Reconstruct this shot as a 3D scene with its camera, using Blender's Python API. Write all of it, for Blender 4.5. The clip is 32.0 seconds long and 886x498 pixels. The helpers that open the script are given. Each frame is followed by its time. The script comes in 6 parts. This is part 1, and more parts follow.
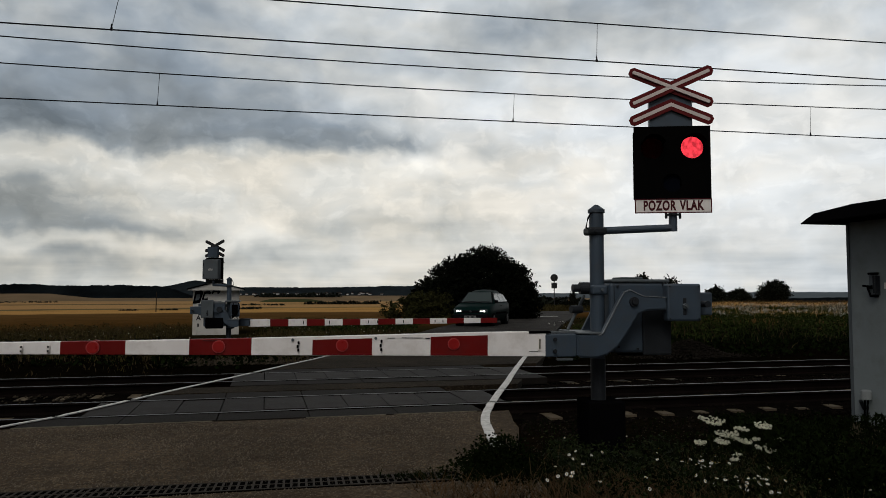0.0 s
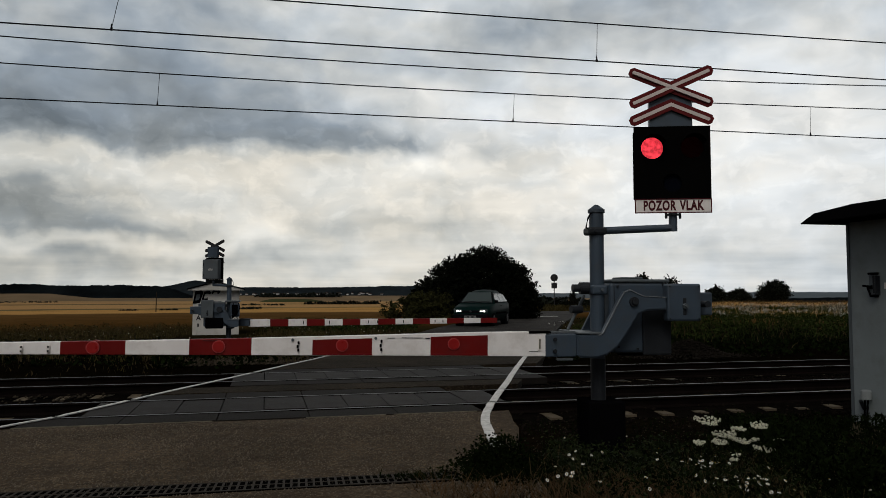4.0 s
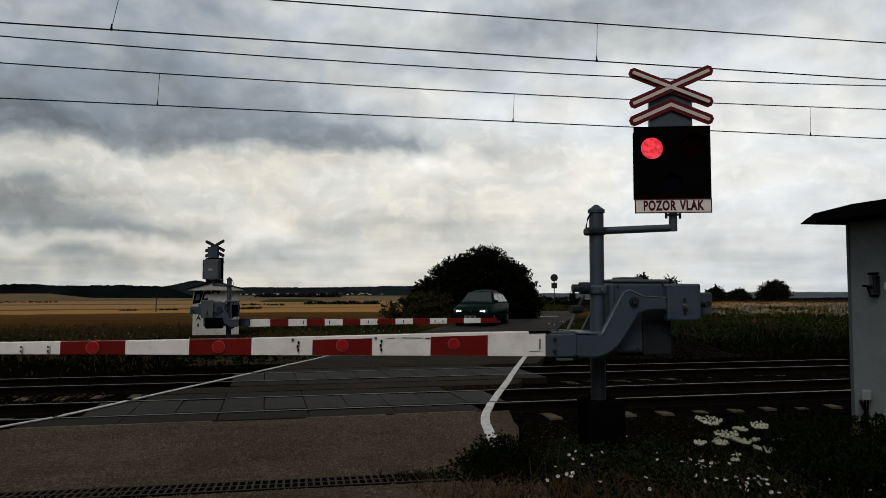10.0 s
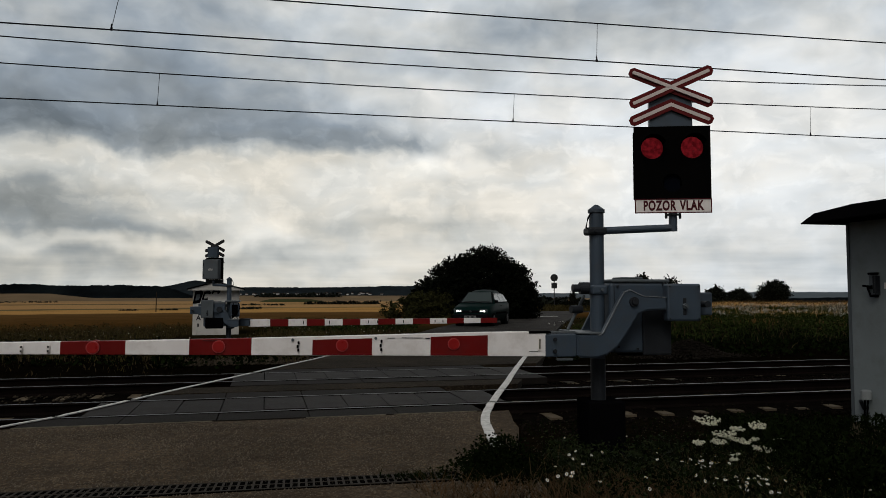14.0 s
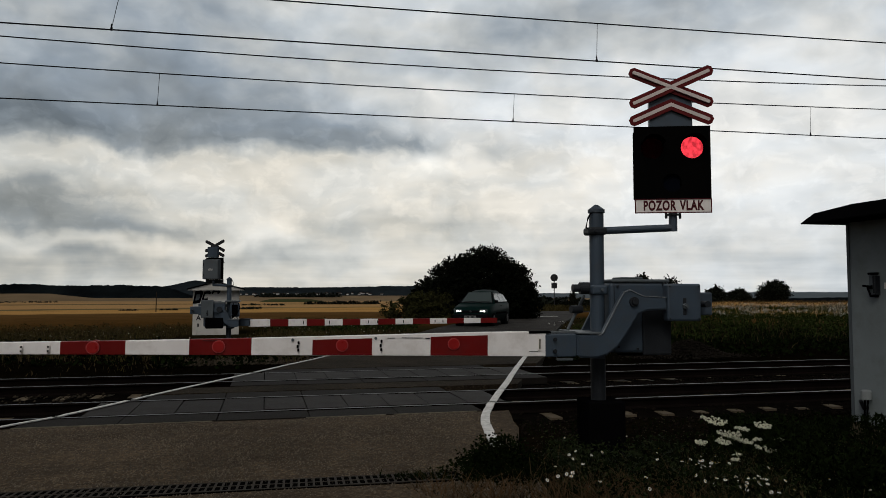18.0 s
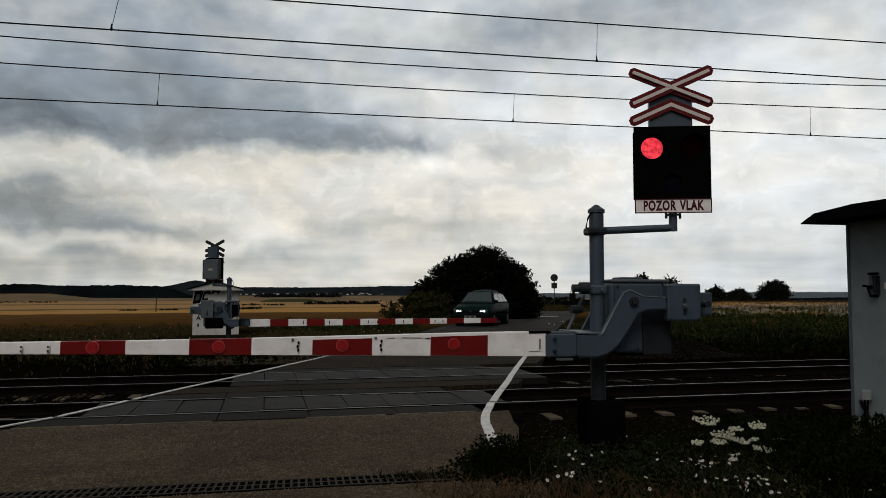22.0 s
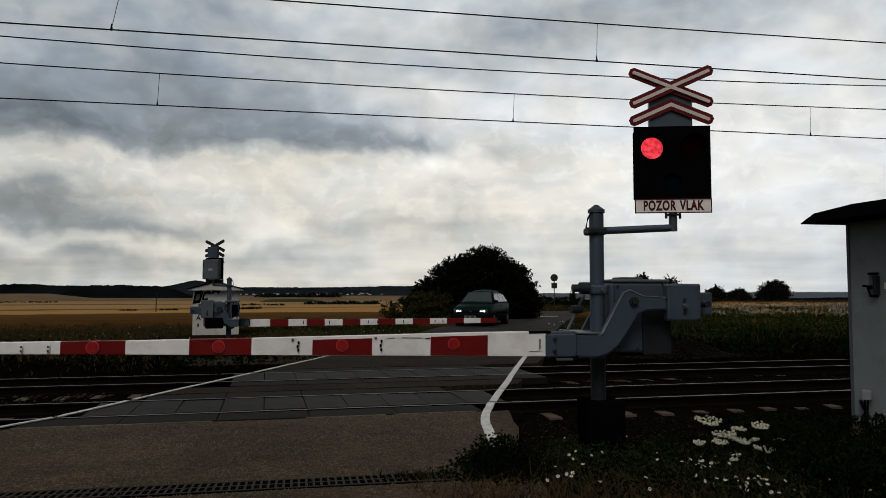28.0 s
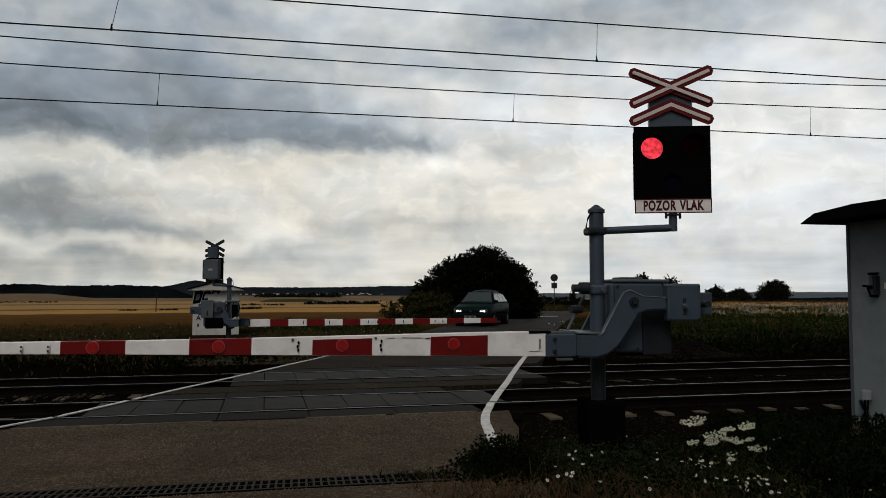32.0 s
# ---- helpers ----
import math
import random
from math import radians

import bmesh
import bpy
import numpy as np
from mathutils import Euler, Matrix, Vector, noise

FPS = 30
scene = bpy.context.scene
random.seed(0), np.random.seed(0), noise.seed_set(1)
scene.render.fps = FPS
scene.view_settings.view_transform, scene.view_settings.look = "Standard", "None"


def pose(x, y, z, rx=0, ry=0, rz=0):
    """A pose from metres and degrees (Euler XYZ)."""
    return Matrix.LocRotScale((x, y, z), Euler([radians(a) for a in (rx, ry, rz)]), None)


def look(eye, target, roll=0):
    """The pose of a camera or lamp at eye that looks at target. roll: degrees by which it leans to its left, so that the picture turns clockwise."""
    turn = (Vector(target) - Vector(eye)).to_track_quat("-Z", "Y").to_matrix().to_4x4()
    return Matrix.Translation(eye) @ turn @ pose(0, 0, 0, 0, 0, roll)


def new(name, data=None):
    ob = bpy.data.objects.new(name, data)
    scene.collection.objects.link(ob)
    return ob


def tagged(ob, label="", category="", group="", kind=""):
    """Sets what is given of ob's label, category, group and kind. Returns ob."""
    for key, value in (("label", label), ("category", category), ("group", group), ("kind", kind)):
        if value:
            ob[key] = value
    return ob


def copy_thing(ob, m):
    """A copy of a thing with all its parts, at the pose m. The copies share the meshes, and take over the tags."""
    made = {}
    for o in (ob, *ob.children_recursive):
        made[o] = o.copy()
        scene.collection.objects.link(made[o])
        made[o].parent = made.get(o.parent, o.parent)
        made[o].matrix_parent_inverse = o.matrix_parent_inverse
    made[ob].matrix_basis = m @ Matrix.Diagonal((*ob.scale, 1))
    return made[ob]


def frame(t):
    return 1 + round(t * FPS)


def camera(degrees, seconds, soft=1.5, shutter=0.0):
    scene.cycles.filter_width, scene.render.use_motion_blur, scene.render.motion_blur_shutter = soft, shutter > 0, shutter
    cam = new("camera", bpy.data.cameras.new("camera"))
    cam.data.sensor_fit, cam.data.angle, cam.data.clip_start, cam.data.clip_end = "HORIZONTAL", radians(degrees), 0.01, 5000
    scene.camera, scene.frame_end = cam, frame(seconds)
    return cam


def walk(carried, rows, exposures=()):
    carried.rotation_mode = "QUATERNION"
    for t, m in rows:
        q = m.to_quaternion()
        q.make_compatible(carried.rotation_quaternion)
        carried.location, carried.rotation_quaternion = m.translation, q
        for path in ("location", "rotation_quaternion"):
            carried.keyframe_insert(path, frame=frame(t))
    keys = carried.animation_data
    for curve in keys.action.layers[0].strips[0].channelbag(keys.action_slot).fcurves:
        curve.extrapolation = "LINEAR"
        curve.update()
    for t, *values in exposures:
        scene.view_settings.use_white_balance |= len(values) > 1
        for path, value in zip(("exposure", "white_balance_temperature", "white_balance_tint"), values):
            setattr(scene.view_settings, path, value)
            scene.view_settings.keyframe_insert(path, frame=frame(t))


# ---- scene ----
CAM = pose(0, 0, 1.67, 93.37, 0, 0)
cam = camera(61.2, 32.0, soft=0.6)
walk(cam, [(0, CAM), (32, CAM)], [(0, 0.0, 6500, 10), (32, 0.0, 6500, 10)])

# ---------------------------------------------------------------- light
SUN_EL, SUN_AZ = 52.0, 195.0          # degrees; azimuth from +y towards +x
world = bpy.data.worlds.new("world")
scene.world = world
world.use_nodes = True
wn, wl = world.node_tree.nodes, world.node_tree.links
wsky = wn.new("ShaderNodeTexSky")
wsky.sky_type = "NISHITA"
wsky.sun_disc = False
wsky.sun_elevation, wsky.sun_rotation = radians(SUN_EL), radians(SUN_AZ)
wsky.dust_density = 4.0
whue = wn.new("ShaderNodeHueSaturation")
whue.inputs["Saturation"].default_value = 0.25
wl.new(wsky.outputs["Color"], whue.inputs["Color"])
wl.new(whue.outputs["Color"], wn["Background"].inputs["Color"])
wn["Background"].inputs["Strength"].default_value = 0.033
sun = new("sun", bpy.data.lights.new("sun", "SUN"))
sun.data.energy, sun.data.angle, sun.data.color = 1.10, radians(35), (1.0, 0.95, 0.88)
sun.matrix_world = look((1000 * math.sin(radians(SUN_AZ)) * math.cos(radians(SUN_EL)), 1000 * math.cos(radians(SUN_AZ)) * math.cos(radians(SUN_EL)), 1000 * math.sin(radians(SUN_EL))), (0, 0, 0))

# ---------------------------------------------------------------- plan
ALPHA = radians(13.3)                 # the tracks against the x axis
T2 = (math.cos(ALPHA), math.sin(ALPHA))
N2 = (-math.sin(ALPHA), math.cos(ALPHA))
RAILS = ((11.07, 12.53), (14.85, 16.26))  # distance of the rails across the tracks


def sn(s, n):
    """Plan point from the distance along and across the tracks."""
    return (s * T2[0] + n * N2[0], s * T2[1] + n * N2[1])


def across(x, y):
    return x * N2[0] + y * N2[1]


def along(x, y):
    return x * T2[0] + y * T2[1]


def smooth(a, b, v):
    t = min(1.0, max(0.0, (v - a) / (b - a)))
    return t * t * (3 - 2 * t)


def base_z(x, y):
    """Height of the road surface and of the land about it."""
    n = across(x, y)
    if n < 10.3:
        return min(0.34, 0.05 * (10.3 - n))
    r = math.hypot(x, y)
    z = 0.21 * smooth(18.5, 33, n)
    if r > 60:
        z -= 15.0 * (1 - math.exp(-(r - 60) / 700.0))
    if y > 1:
        z += 1.15 * smooth(0.30, 0.37, x / y) * smooth(50, 95, r) * (1 - smooth(170, 420, r))
    return z


def road_axis(y):
    """x of the road's middle line at y."""
    return -2.4 + 0.215 * (y - 10.0) + 0.012 * np.maximum(0.0, y - 62) ** 2


def ground_z(x, y):
    n, s = across(x, y), along(x, y)
    z = base_z(x, y) - 0.08
    z -= 0.30 * smooth(9.3, 10.3, n) * (1 - smooth(17.3, 18.6, n))
    off = x - road_axis(max(y, 4.0))
    side = smooth(3.5, 7.0, off)
    z += side * 0.09 * smooth(18.5, 27, n) * (1 - smooth(60, 160, n))
    z += (1 - smooth(-9, -5, off)) * 0.02 * smooth(19, 26, n) * (1 - smooth(40, 90, n))
    z -= 0.10 * side * (1 - smooth(7, 9.5, n))
    if n > 18.5 or n < 9.5:
        k = smooth(2.6, 4.5, abs(off))
        z += k * 0.05 * noise.noise((x * 0.35, y * 0.35, 0.0))
    r = math.hypot(x, y)
    if r > 120:
        z += 1.5 * noise.noise((x * 0.004, y * 0.004, 3.0)) * smooth(120, 400, r)
    return z


# ---------------------------------------------------------------- materials
def nodes_of(name):
    m = bpy.data.materials.new(name)
    m.use_nodes = True
    return m, m.node_tree.nodes, m.node_tree.links, m.node_tree.nodes["Principled BSDF"]


def mixc(n, l, fac, a, b, mode="MIX"):
    k = n.new("ShaderNodeMix")
    k.data_type, k.blend_type = "RGBA", mode
    for sock, v in ((k.inputs[0], fac), (k.inputs[6], a), (k.inputs[7], b)):
        if isinstance(v, bpy.types.NodeSocket):
            l.new(v, sock)
        elif isinstance(v, (int, float)):
            sock.default_value = v
        else:
            sock.default_value = (*v[:3], 1)
    return k.outputs[2]


def math_node(n, l, op, *args):
    k = n.new("ShaderNodeMath")
    k.operation = op
    for sock, v in zip(k.inputs, args):
        if isinstance(v, bpy.types.NodeSocket):
            l.new(v, sock)
        else:
            sock.default_value = v
    return k.outputs[0]


def noise_node(n, l, vec, scale, detail=4.0, rough=0.55):
    k = n.new("ShaderNodeTexNoise")
    k.inputs["Scale"].default_value, k.inputs["Detail"].default_value, k.inputs["Roughness"].default_value = scale, detail, rough
    if vec is not None:
        l.new(vec, k.inputs["Vector"])
    return k.outputs["Fac"]


def ramp(n, l, fac, stops):
    k = n.new("ShaderNodeValToRGB")
    e = k.color_ramp.elements
    while len(e) < len(stops):
        e.new(0.5)
    for el, (p, c) in zip(e, stops):
        el.position, el.color = p, (*((c, c, c) if isinstance(c, (int, float)) else c), 1)
    l.new(fac, k.inputs[0])
    return k.outputs[0]


def surf(name, col, rough=0.6, metal=0.0, var=0.2, scale=4.0, fine=60.0, bump=0.15, dirt=None, dirt_amt=0.35, rand=0.0, island=0.0, spec=0.14, coat=0.0):
    """A painted, rusty, stony or leafy surface: two scales of variation, dirt and fine relief."""
    m, n, l, b = nodes_of(name)
    co = n.new("ShaderNodeTexCoord").outputs["Object"]
    big, small = noise_node(n, l, co, scale), noise_node(n, l, co, fine, 3.0, 0.6)
    lo, hi = [c * (1 - var) for c in col], [min(1, c * (1 + var)) for c in col]
    c = mixc(n, l, ramp(n, l, big, ((0.3, 0.0), (0.7, 1.0))), lo, hi)
    c = mixc(n, l, math_node(n, l, "MULTIPLY", small, var * 1.3), c, [v * 0.45 for v in col])
    if dirt:
        d = ramp(n, l, noise_node(n, l, co, scale * 2.3, 6.0, 0.65), ((0.48, 0.0), (0.72, dirt_amt)))
        c = mixc(n, l, d, c, dirt)
    if rand:
        r = n.new("ShaderNodeObjectInfo").outputs["Random"]
        c = mixc(n, l, math_node(n, l, "MULTIPLY", r, rand), c, [v * 0.35 for v in col])
    if island:
        r = n.new("ShaderNodeNewGeometry").outputs["Random Per Island"]
        c = mixc(n, l, math_node(n, l, "MULTIPLY", r, island), c, [v * 0.3 for v in col])
    l.new(c, b.inputs["Base Color"])
    l.new(math_node(n, l, "ADD", math_node(n, l, "MULTIPLY", big, 0.25), rough - 0.12), b.inputs["Roughness"])
    b.inputs["Metallic"].default_value = metal
    b.inputs["Specular IOR Level"].default_value = spec
    b.inputs["Coat Weight"].default_value = coat
    if bump:
        k = n.new("ShaderNodeBump")
        k.inputs["Strength"].default_value, k.inputs["Distance"].default_value = bump, 0.01
        l.new(small, k.inputs["Height"])
        l.new(k.outputs[0], b.inputs["Normal"])
    return m


def glow(name, col, strength, pattern=0.0, scale=60.0):
    m, n, l, b = nodes_of(name)
    b.inputs["Base Color"].default_value = (*[c * 0.3 for c in col], 1)
    if pattern:
        co = n.new("ShaderNodeTexCoord").outputs["Object"]
        f = noise_node(n, l, co, scale, 2.0)
        c = mixc(n, l, ramp(n, l, f, ((0.4, 0.0), (0.62, 1.0))), [v * (1 - pattern) for v in col], col)
        l.new(c, b.inputs["Emission Color"])
    else:
        b.inputs["Emission Color"].default_value = (*col, 1)
    b.inputs["Emission Strength"].default_value = strength
    return m


M = {}
M["steel"] = surf("grey_painted_steel", (0.039, 0.058, 0.081), 0.45, var=0.15, scale=3, fine=40, bump=0.08, dirt=(0.05, 0.05, 0.05), dirt_amt=0.4, spec=0.4)
M["steel_light"] = surf("light_grey_painted_steel", (0.085, 0.10, 0.11), 0.5, var=0.14, scale=2.2, fine=35, bump=0.08, dirt=(0.08, 0.075, 0.07), dirt_amt=0.4)
# pale colour that stands for the sky's highlight on the arm's bevel
M["steel_glint"] = surf("painted_edge_highlight", (0.20, 0.22, 0.24), 0.4, var=0.3, scale=9, fine=60, bump=0.05, dirt=(0.06, 0.07, 0.08), dirt_amt=0.8, spec=0.4)
M["steel_dark"] = surf("dark_grey_cast_steel", (0.02, 0.023, 0.027), 0.5, var=0.25, scale=5, fine=60, bump=0.2)
M["black"] = surf("matt_black_board", (0.003, 0.003, 0.003), 1.0, var=0.2, scale=3, fine=40, bump=0.05, spec=0.0)
M["rubber"] = surf("black_rubber", (0.0025, 0.0025, 0.003), 0.95, var=0.2, bump=0.1, spec=0.0)
M["white"] = surf("white_boom_paint", (0.80, 0.78, 0.765), 0.45, var=0.05, scale=3, fine=30, bump=0.05, dirt=(0.35, 0.30, 0.25), dirt_amt=0.30)
M["red"] = surf("red_boom_paint", (0.135, 0.0065, 0.006), 0.42, var=0.12, scale=3, fine=30, bump=0.05, dirt=(0.12, 0.02, 0.02), dirt_amt=0.35)
M["panel_dark"] = surf("dark_edge_panel", (0.0140, 0.0120, 0.0104), 0.8, var=0.3, scale=2.5, fine=60, bump=0.25, rand=0.3, spec=0.06)
M["kerb"] = surf("pale_concrete_edge", (0.13, 0.12, 0.085), 0.9, var=0.35, scale=5, fine=50, bump=0.3, dirt=(0.03, 0.028, 0.02), dirt_amt=0.9)
M["red_rim"] = surf("red_lamp_rim", (0.34, 0.055, 0.055), 0.4, var=0.1, bump=0.02)
M["red_lens"] = surf("red_reflector_lens", (0.27, 0.008, 0.008), 0.3, var=0.12, scale=20, fine=120, bump=0.04, spec=0.4)
M["cross_red"] = surf("red_sign_film", (0.10, 0.006, 0.007), 0.5, var=0.12, bump=0.03)
M["cross_white"] = surf("faded_white_sign_film", (0.60, 0.54, 0.51), 0.5, var=0.08, bump=0.03)
M["sign_white"] = surf("white_sign_enamel", (0.76, 0.73, 0.70), 0.5, var=0.08, bump=0.03)
M["sign_red"] = surf("dark_red_lettering", (0.06, 0.008, 0.011), 0.5, var=0.1, bump=0.02)
M["lamp_on"] = glow("red_signal_glass", (1.0, 0.05, 0.075), 1.2, 0.55, 34)
M["lens_dark"] = surf("dark_signal_glass", (0.003, 0.004, 0.007), 0.8, var=0.2, bump=0.05, spec=0.0)
M["cabin"] = surf("cabin_grey_paint", (0.215, 0.245, 0.255), 0.75, var=0.10, scale=1.2, fine=50, bump=0.12, dirt=(0.10, 0.10, 0.09), dirt_amt=0.35)
M["box_grey"] = surf("grey_junction_box", (0.235, 0.255, 0.26), 0.6, var=0.12, scale=3, fine=40, bump=0.05, dirt=(0.15, 0.14, 0.12), dirt_amt=0.4)
M["hut"] = surf("white_hut_plaster", (0.50, 0.49, 0.46), 0.8, var=0.12, scale=1.5, fine=40, bump=0.15, dirt=(0.28, 0.25, 0.2), dirt_amt=0.4)
M["roof"] = surf("black_sheet_roof", (0.0022, 0.0022, 0.0025), 0.98, var=0.25, scale=2, bump=0.2, spec=0.0)
M["rust"] = surf("rusty_rail_side", (0.006, 0.0045, 0.004), 0.8, var=0.3, scale=3, fine=50, bump=0.25, spec=0.0)
M["railtop"] = surf("polished_rail_head", (0.09, 0.09, 0.093), 0.45, metal=0.35, var=0.1, scale=1.5, fine=20, bump=0.02)
M["concrete"] = surf("sleeper_concrete", (0.098, 0.078, 0.052), 0.85, var=0.2, scale=4, fine=50, bump=0.3, dirt=(0.08, 0.06, 0.045), dirt_amt=0.6, rand=0.3)
M["panel"] = surf("crossing_panel_concrete", (0.0205, 0.0182, 0.0168), 0.7, var=0.2, scale=2.5, fine=60, bump=0.25, dirt=(0.030, 0.024, 0.018), dirt_amt=0.75, rand=0.4, spec=0.08)
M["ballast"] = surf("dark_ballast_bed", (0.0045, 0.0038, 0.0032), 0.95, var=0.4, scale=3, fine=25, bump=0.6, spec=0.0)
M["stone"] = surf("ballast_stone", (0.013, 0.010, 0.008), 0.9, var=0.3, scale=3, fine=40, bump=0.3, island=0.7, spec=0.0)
M["heap_stone"] = surf("spare_grey_stone", (0.021, 0.018, 0.015), 0.9, var=0.3, scale=3, fine=40, bump=0.3, island=0.97, spec=0.0)
M["pale_stone"] = surf("pale_brown_stone", (0.055, 0.045, 0.033), 0.9, var=0.3, scale=3, fine=40, bump=0.3, island=0.85, spec=0.0)
M["chip"] = surf("asphalt_stone_chip", (0.160, 0.136, 0.106), 0.85, var=0.3, scale=3, fine=40, bump=0, island=0.95, spec=0.05)
M["iron"] = surf("cast_iron_grate", (0.027, 0.0225, 0.018), 0.85, metal=0.0, var=0.3, scale=8, bump=0.3, dirt=(0.06, 0.045, 0.03), dirt_amt=0.5)
M["paintline"] = surf("worn_white_road_paint", (0.62, 0.62, 0.60), 0.7, var=0.12, scale=6, fine=45, bump=0.25, dirt=(0.16, 0.15, 0.14), dirt_amt=0.75)
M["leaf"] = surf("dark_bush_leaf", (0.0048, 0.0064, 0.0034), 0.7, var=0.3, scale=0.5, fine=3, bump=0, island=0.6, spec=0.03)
M["leaf_far"] = surf("far_tree_leaf", (0.009, 0.012, 0.007), 0.8, var=0.3, scale=0.3, fine=2, bump=0, island=0.6, spec=0.1)
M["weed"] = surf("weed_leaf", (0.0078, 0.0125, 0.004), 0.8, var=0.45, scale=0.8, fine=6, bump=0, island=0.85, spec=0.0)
M["dry"] = surf("dry_grass_stalk", (0.066, 0.046, 0.022), 0.8, var=0.3, scale=0.9, fine=6, bump=0, island=0.7, spec=0.1)
M["meadow"] = surf("verge_grass", (0.040, 0.033, 0.011), 0.8, var=0.4, scale=0.25, fine=2, bump=0, island=0.7, spec=0.1)
M["nettle"] = surf("green_nettle_leaf", (0.026, 0.037, 0.010), 0.8, var=0.4, scale=0.4, fine=3, bump=0, island=0.7, spec=0.0)
M["ripe"] = surf("tan_ripe_grass", (0.105, 0.068, 0.028), 0.8, var=0.3, scale=0.5, fine=4, bump=0, island=0.6, spec=0.05)
M["olive"] = surf("olive_verge_grass", (0.058, 0.047, 0.016), 0.8, var=0.35, scale=0.3, fine=2, bump=0, island=0.6, spec=0.05)
M["scrub"] = surf("olive_scrub_leaf", (0.036, 0.037, 0.012), 0.8, var=0.4, scale=0.5, fine=3, bump=0, island=0.7, spec=0.05)
M["fresh"] = surf("fresh_weed_leaf", (0.026, 0.034, 0.010), 0.7, var=0.35, scale=0.8, fine=6, bump=0, island=0.8, spec=0.1)
M["russet"] = surf("russet_dry_grass", (0.088, 0.052, 0.025), 0.8, var=0.35, scale=0.9, fine=6, bump=0, island=0.8, spec=0.05)
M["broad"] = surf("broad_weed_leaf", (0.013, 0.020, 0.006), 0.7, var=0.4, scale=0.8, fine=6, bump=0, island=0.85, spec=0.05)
M["petal"] = surf("white_petal", (0.62, 0.62, 0.58), 0.7, var=0.1, bump=0, island=0.3)
M["umbel"] = surf("cream_umbel_flower", (0.78, 0.78, 0.62), 0.7, var=0.15, bump=0, island=0.4)
M["yolk"] = surf("yellow_flower_centre", (0.45, 0.28, 0.02), 0.7, var=0.1, bump=0)
M["bark"] = surf("dark_bark", (0.022, 0.017, 0.012), 0.9, var=0.3, scale=6, bump=0.4)
M["wire"] = surf("dark_copper_wire", (0.006, 0.006, 0.007), 0.7, var=0.1, bump=0, spec=0.03)
M["car_paint"] = surf("dark_green_car_paint", (0.0035, 0.0125, 0.0115), 0.32, metal=0.0, var=0.08, bump=0, coat=0.0, spec=0.006)
M["car_black"] = surf("black_car_plastic", (0.006, 0.006, 0.007), 0.7, var=0.15, bump=0.05, spec=0.0)
# pale tone that imitates sky reflections on the dark bodywork
M["car_glint"] = surf("painted_glint_trim", (0.07, 0.08, 0.08), 0.3, var=0.1, bump=0, spec=0.4)
M["tyre"] = surf("tyre_rubber", (0.006, 0.006, 0.006), 0.9, var=0.2, bump=0.1, spec=0.02)
M["rim"] = surf("grey_wheel_rim", (0.03, 0.03, 0.032), 0.5, metal=0.0, var=0.1)
M["plate"] = surf("white_number_plate", (0.20, 0.20, 0.20), 0.5, var=0.05, bump=0)
M["headlamp"] = glow("lit_headlamp", (1.0, 0.97, 0.90), 1.5)
M["sign_back"] = surf("dull_grey_sign_back", (0.02, 0.021, 0.022), 0.6, var=0.15)
# both woods hold blue distance haze in their colour, the far ridge more
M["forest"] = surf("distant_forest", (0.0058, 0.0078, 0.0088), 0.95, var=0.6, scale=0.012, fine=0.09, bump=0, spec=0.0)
M["forest_far"] = surf("hazed_distant_forest", (0.0125, 0.0165, 0.0190), 0.95, var=0.5, scale=0.012, fine=0.09, bump=0, spec=0.0)
M["pasture"] = surf("dull_green_pasture", (0.040, 0.044, 0.020), 0.95, var=0.3, scale=0.012, fine=0.1, bump=0, spec=0.0)
M["stubble"] = surf("distant_stubble_field", (0.150, 0.109, 0.066), 0.95, var=0.25, scale=0.010, fine=0.08, bump=0, dirt=(0.10, 0.075, 0.045), dirt_amt=0.6, spec=0.0)
# hill fields in pale blue grey: the air's haze is mixed into the colour
M["hill"] = surf("hazed_hill_field", (0.075, 0.090, 0.100), 0.95, var=0.25, scale=0.004, fine=0.03, bump=0, spec=0.0)
M["housewall"] = surf("pale_house_wall", (0.48, 0.47, 0.46), 0.8, var=0.1, bump=0, rand=0.5)
M["houseroof"] = surf("brown_house_roof", (0.035, 0.024, 0.02), 0.85, var=0.2, bump=0, rand=0.4)


def glass_mat():
    m, n, l, b = nodes_of("dark_car_glass")
    b.inputs["Base Color"].default_value = (0.045, 0.060, 0.060, 1)
    b.inputs["Roughness"].default_value = 0.06
    b.inputs["IOR"].default_value = 1.5
    b.inputs["Specular IOR Level"].default_value = 0.35
    co = n.new("ShaderNodeTexCoord").outputs["Object"]
    f = noise_node(n, l, co, 3.0)
    l.new(math_node(n, l, "MULTIPLY", f, 0.16), b.inputs["Roughness"])
    return m


M["glass"] = glass_mat()


def smoked_mat(name, clear):
    """Smoked glass of the added filters, through which a lamp still shows dimmed."""
    m, n, l, b = nodes_of(name)
    t = n.new("ShaderNodeBsdfTransparent")
    t.inputs[0].default_value = (2 * clear, 2 * clear, 2 * clear, 1)
    mix = n.new("ShaderNodeMixShader")
    mix.inputs[0].default_value = 0.5
    b.inputs["Base Color"].default_value = (0.003, 0.003, 0.003, 1)
    b.inputs["Specular IOR Level"].default_value = 0.0
    l.new(t.outputs[0], mix.inputs[1])
    l.new(b.outputs[0], mix.inputs[2])
    l.new(mix.outputs[0], n["Material Output"].inputs[0])
    return m


M["smoked_pale"] = smoked_mat("smoked_filter_glass", 0.30)
M["smoked_dark"] = smoked_mat("black_filter_glass", 0.15)


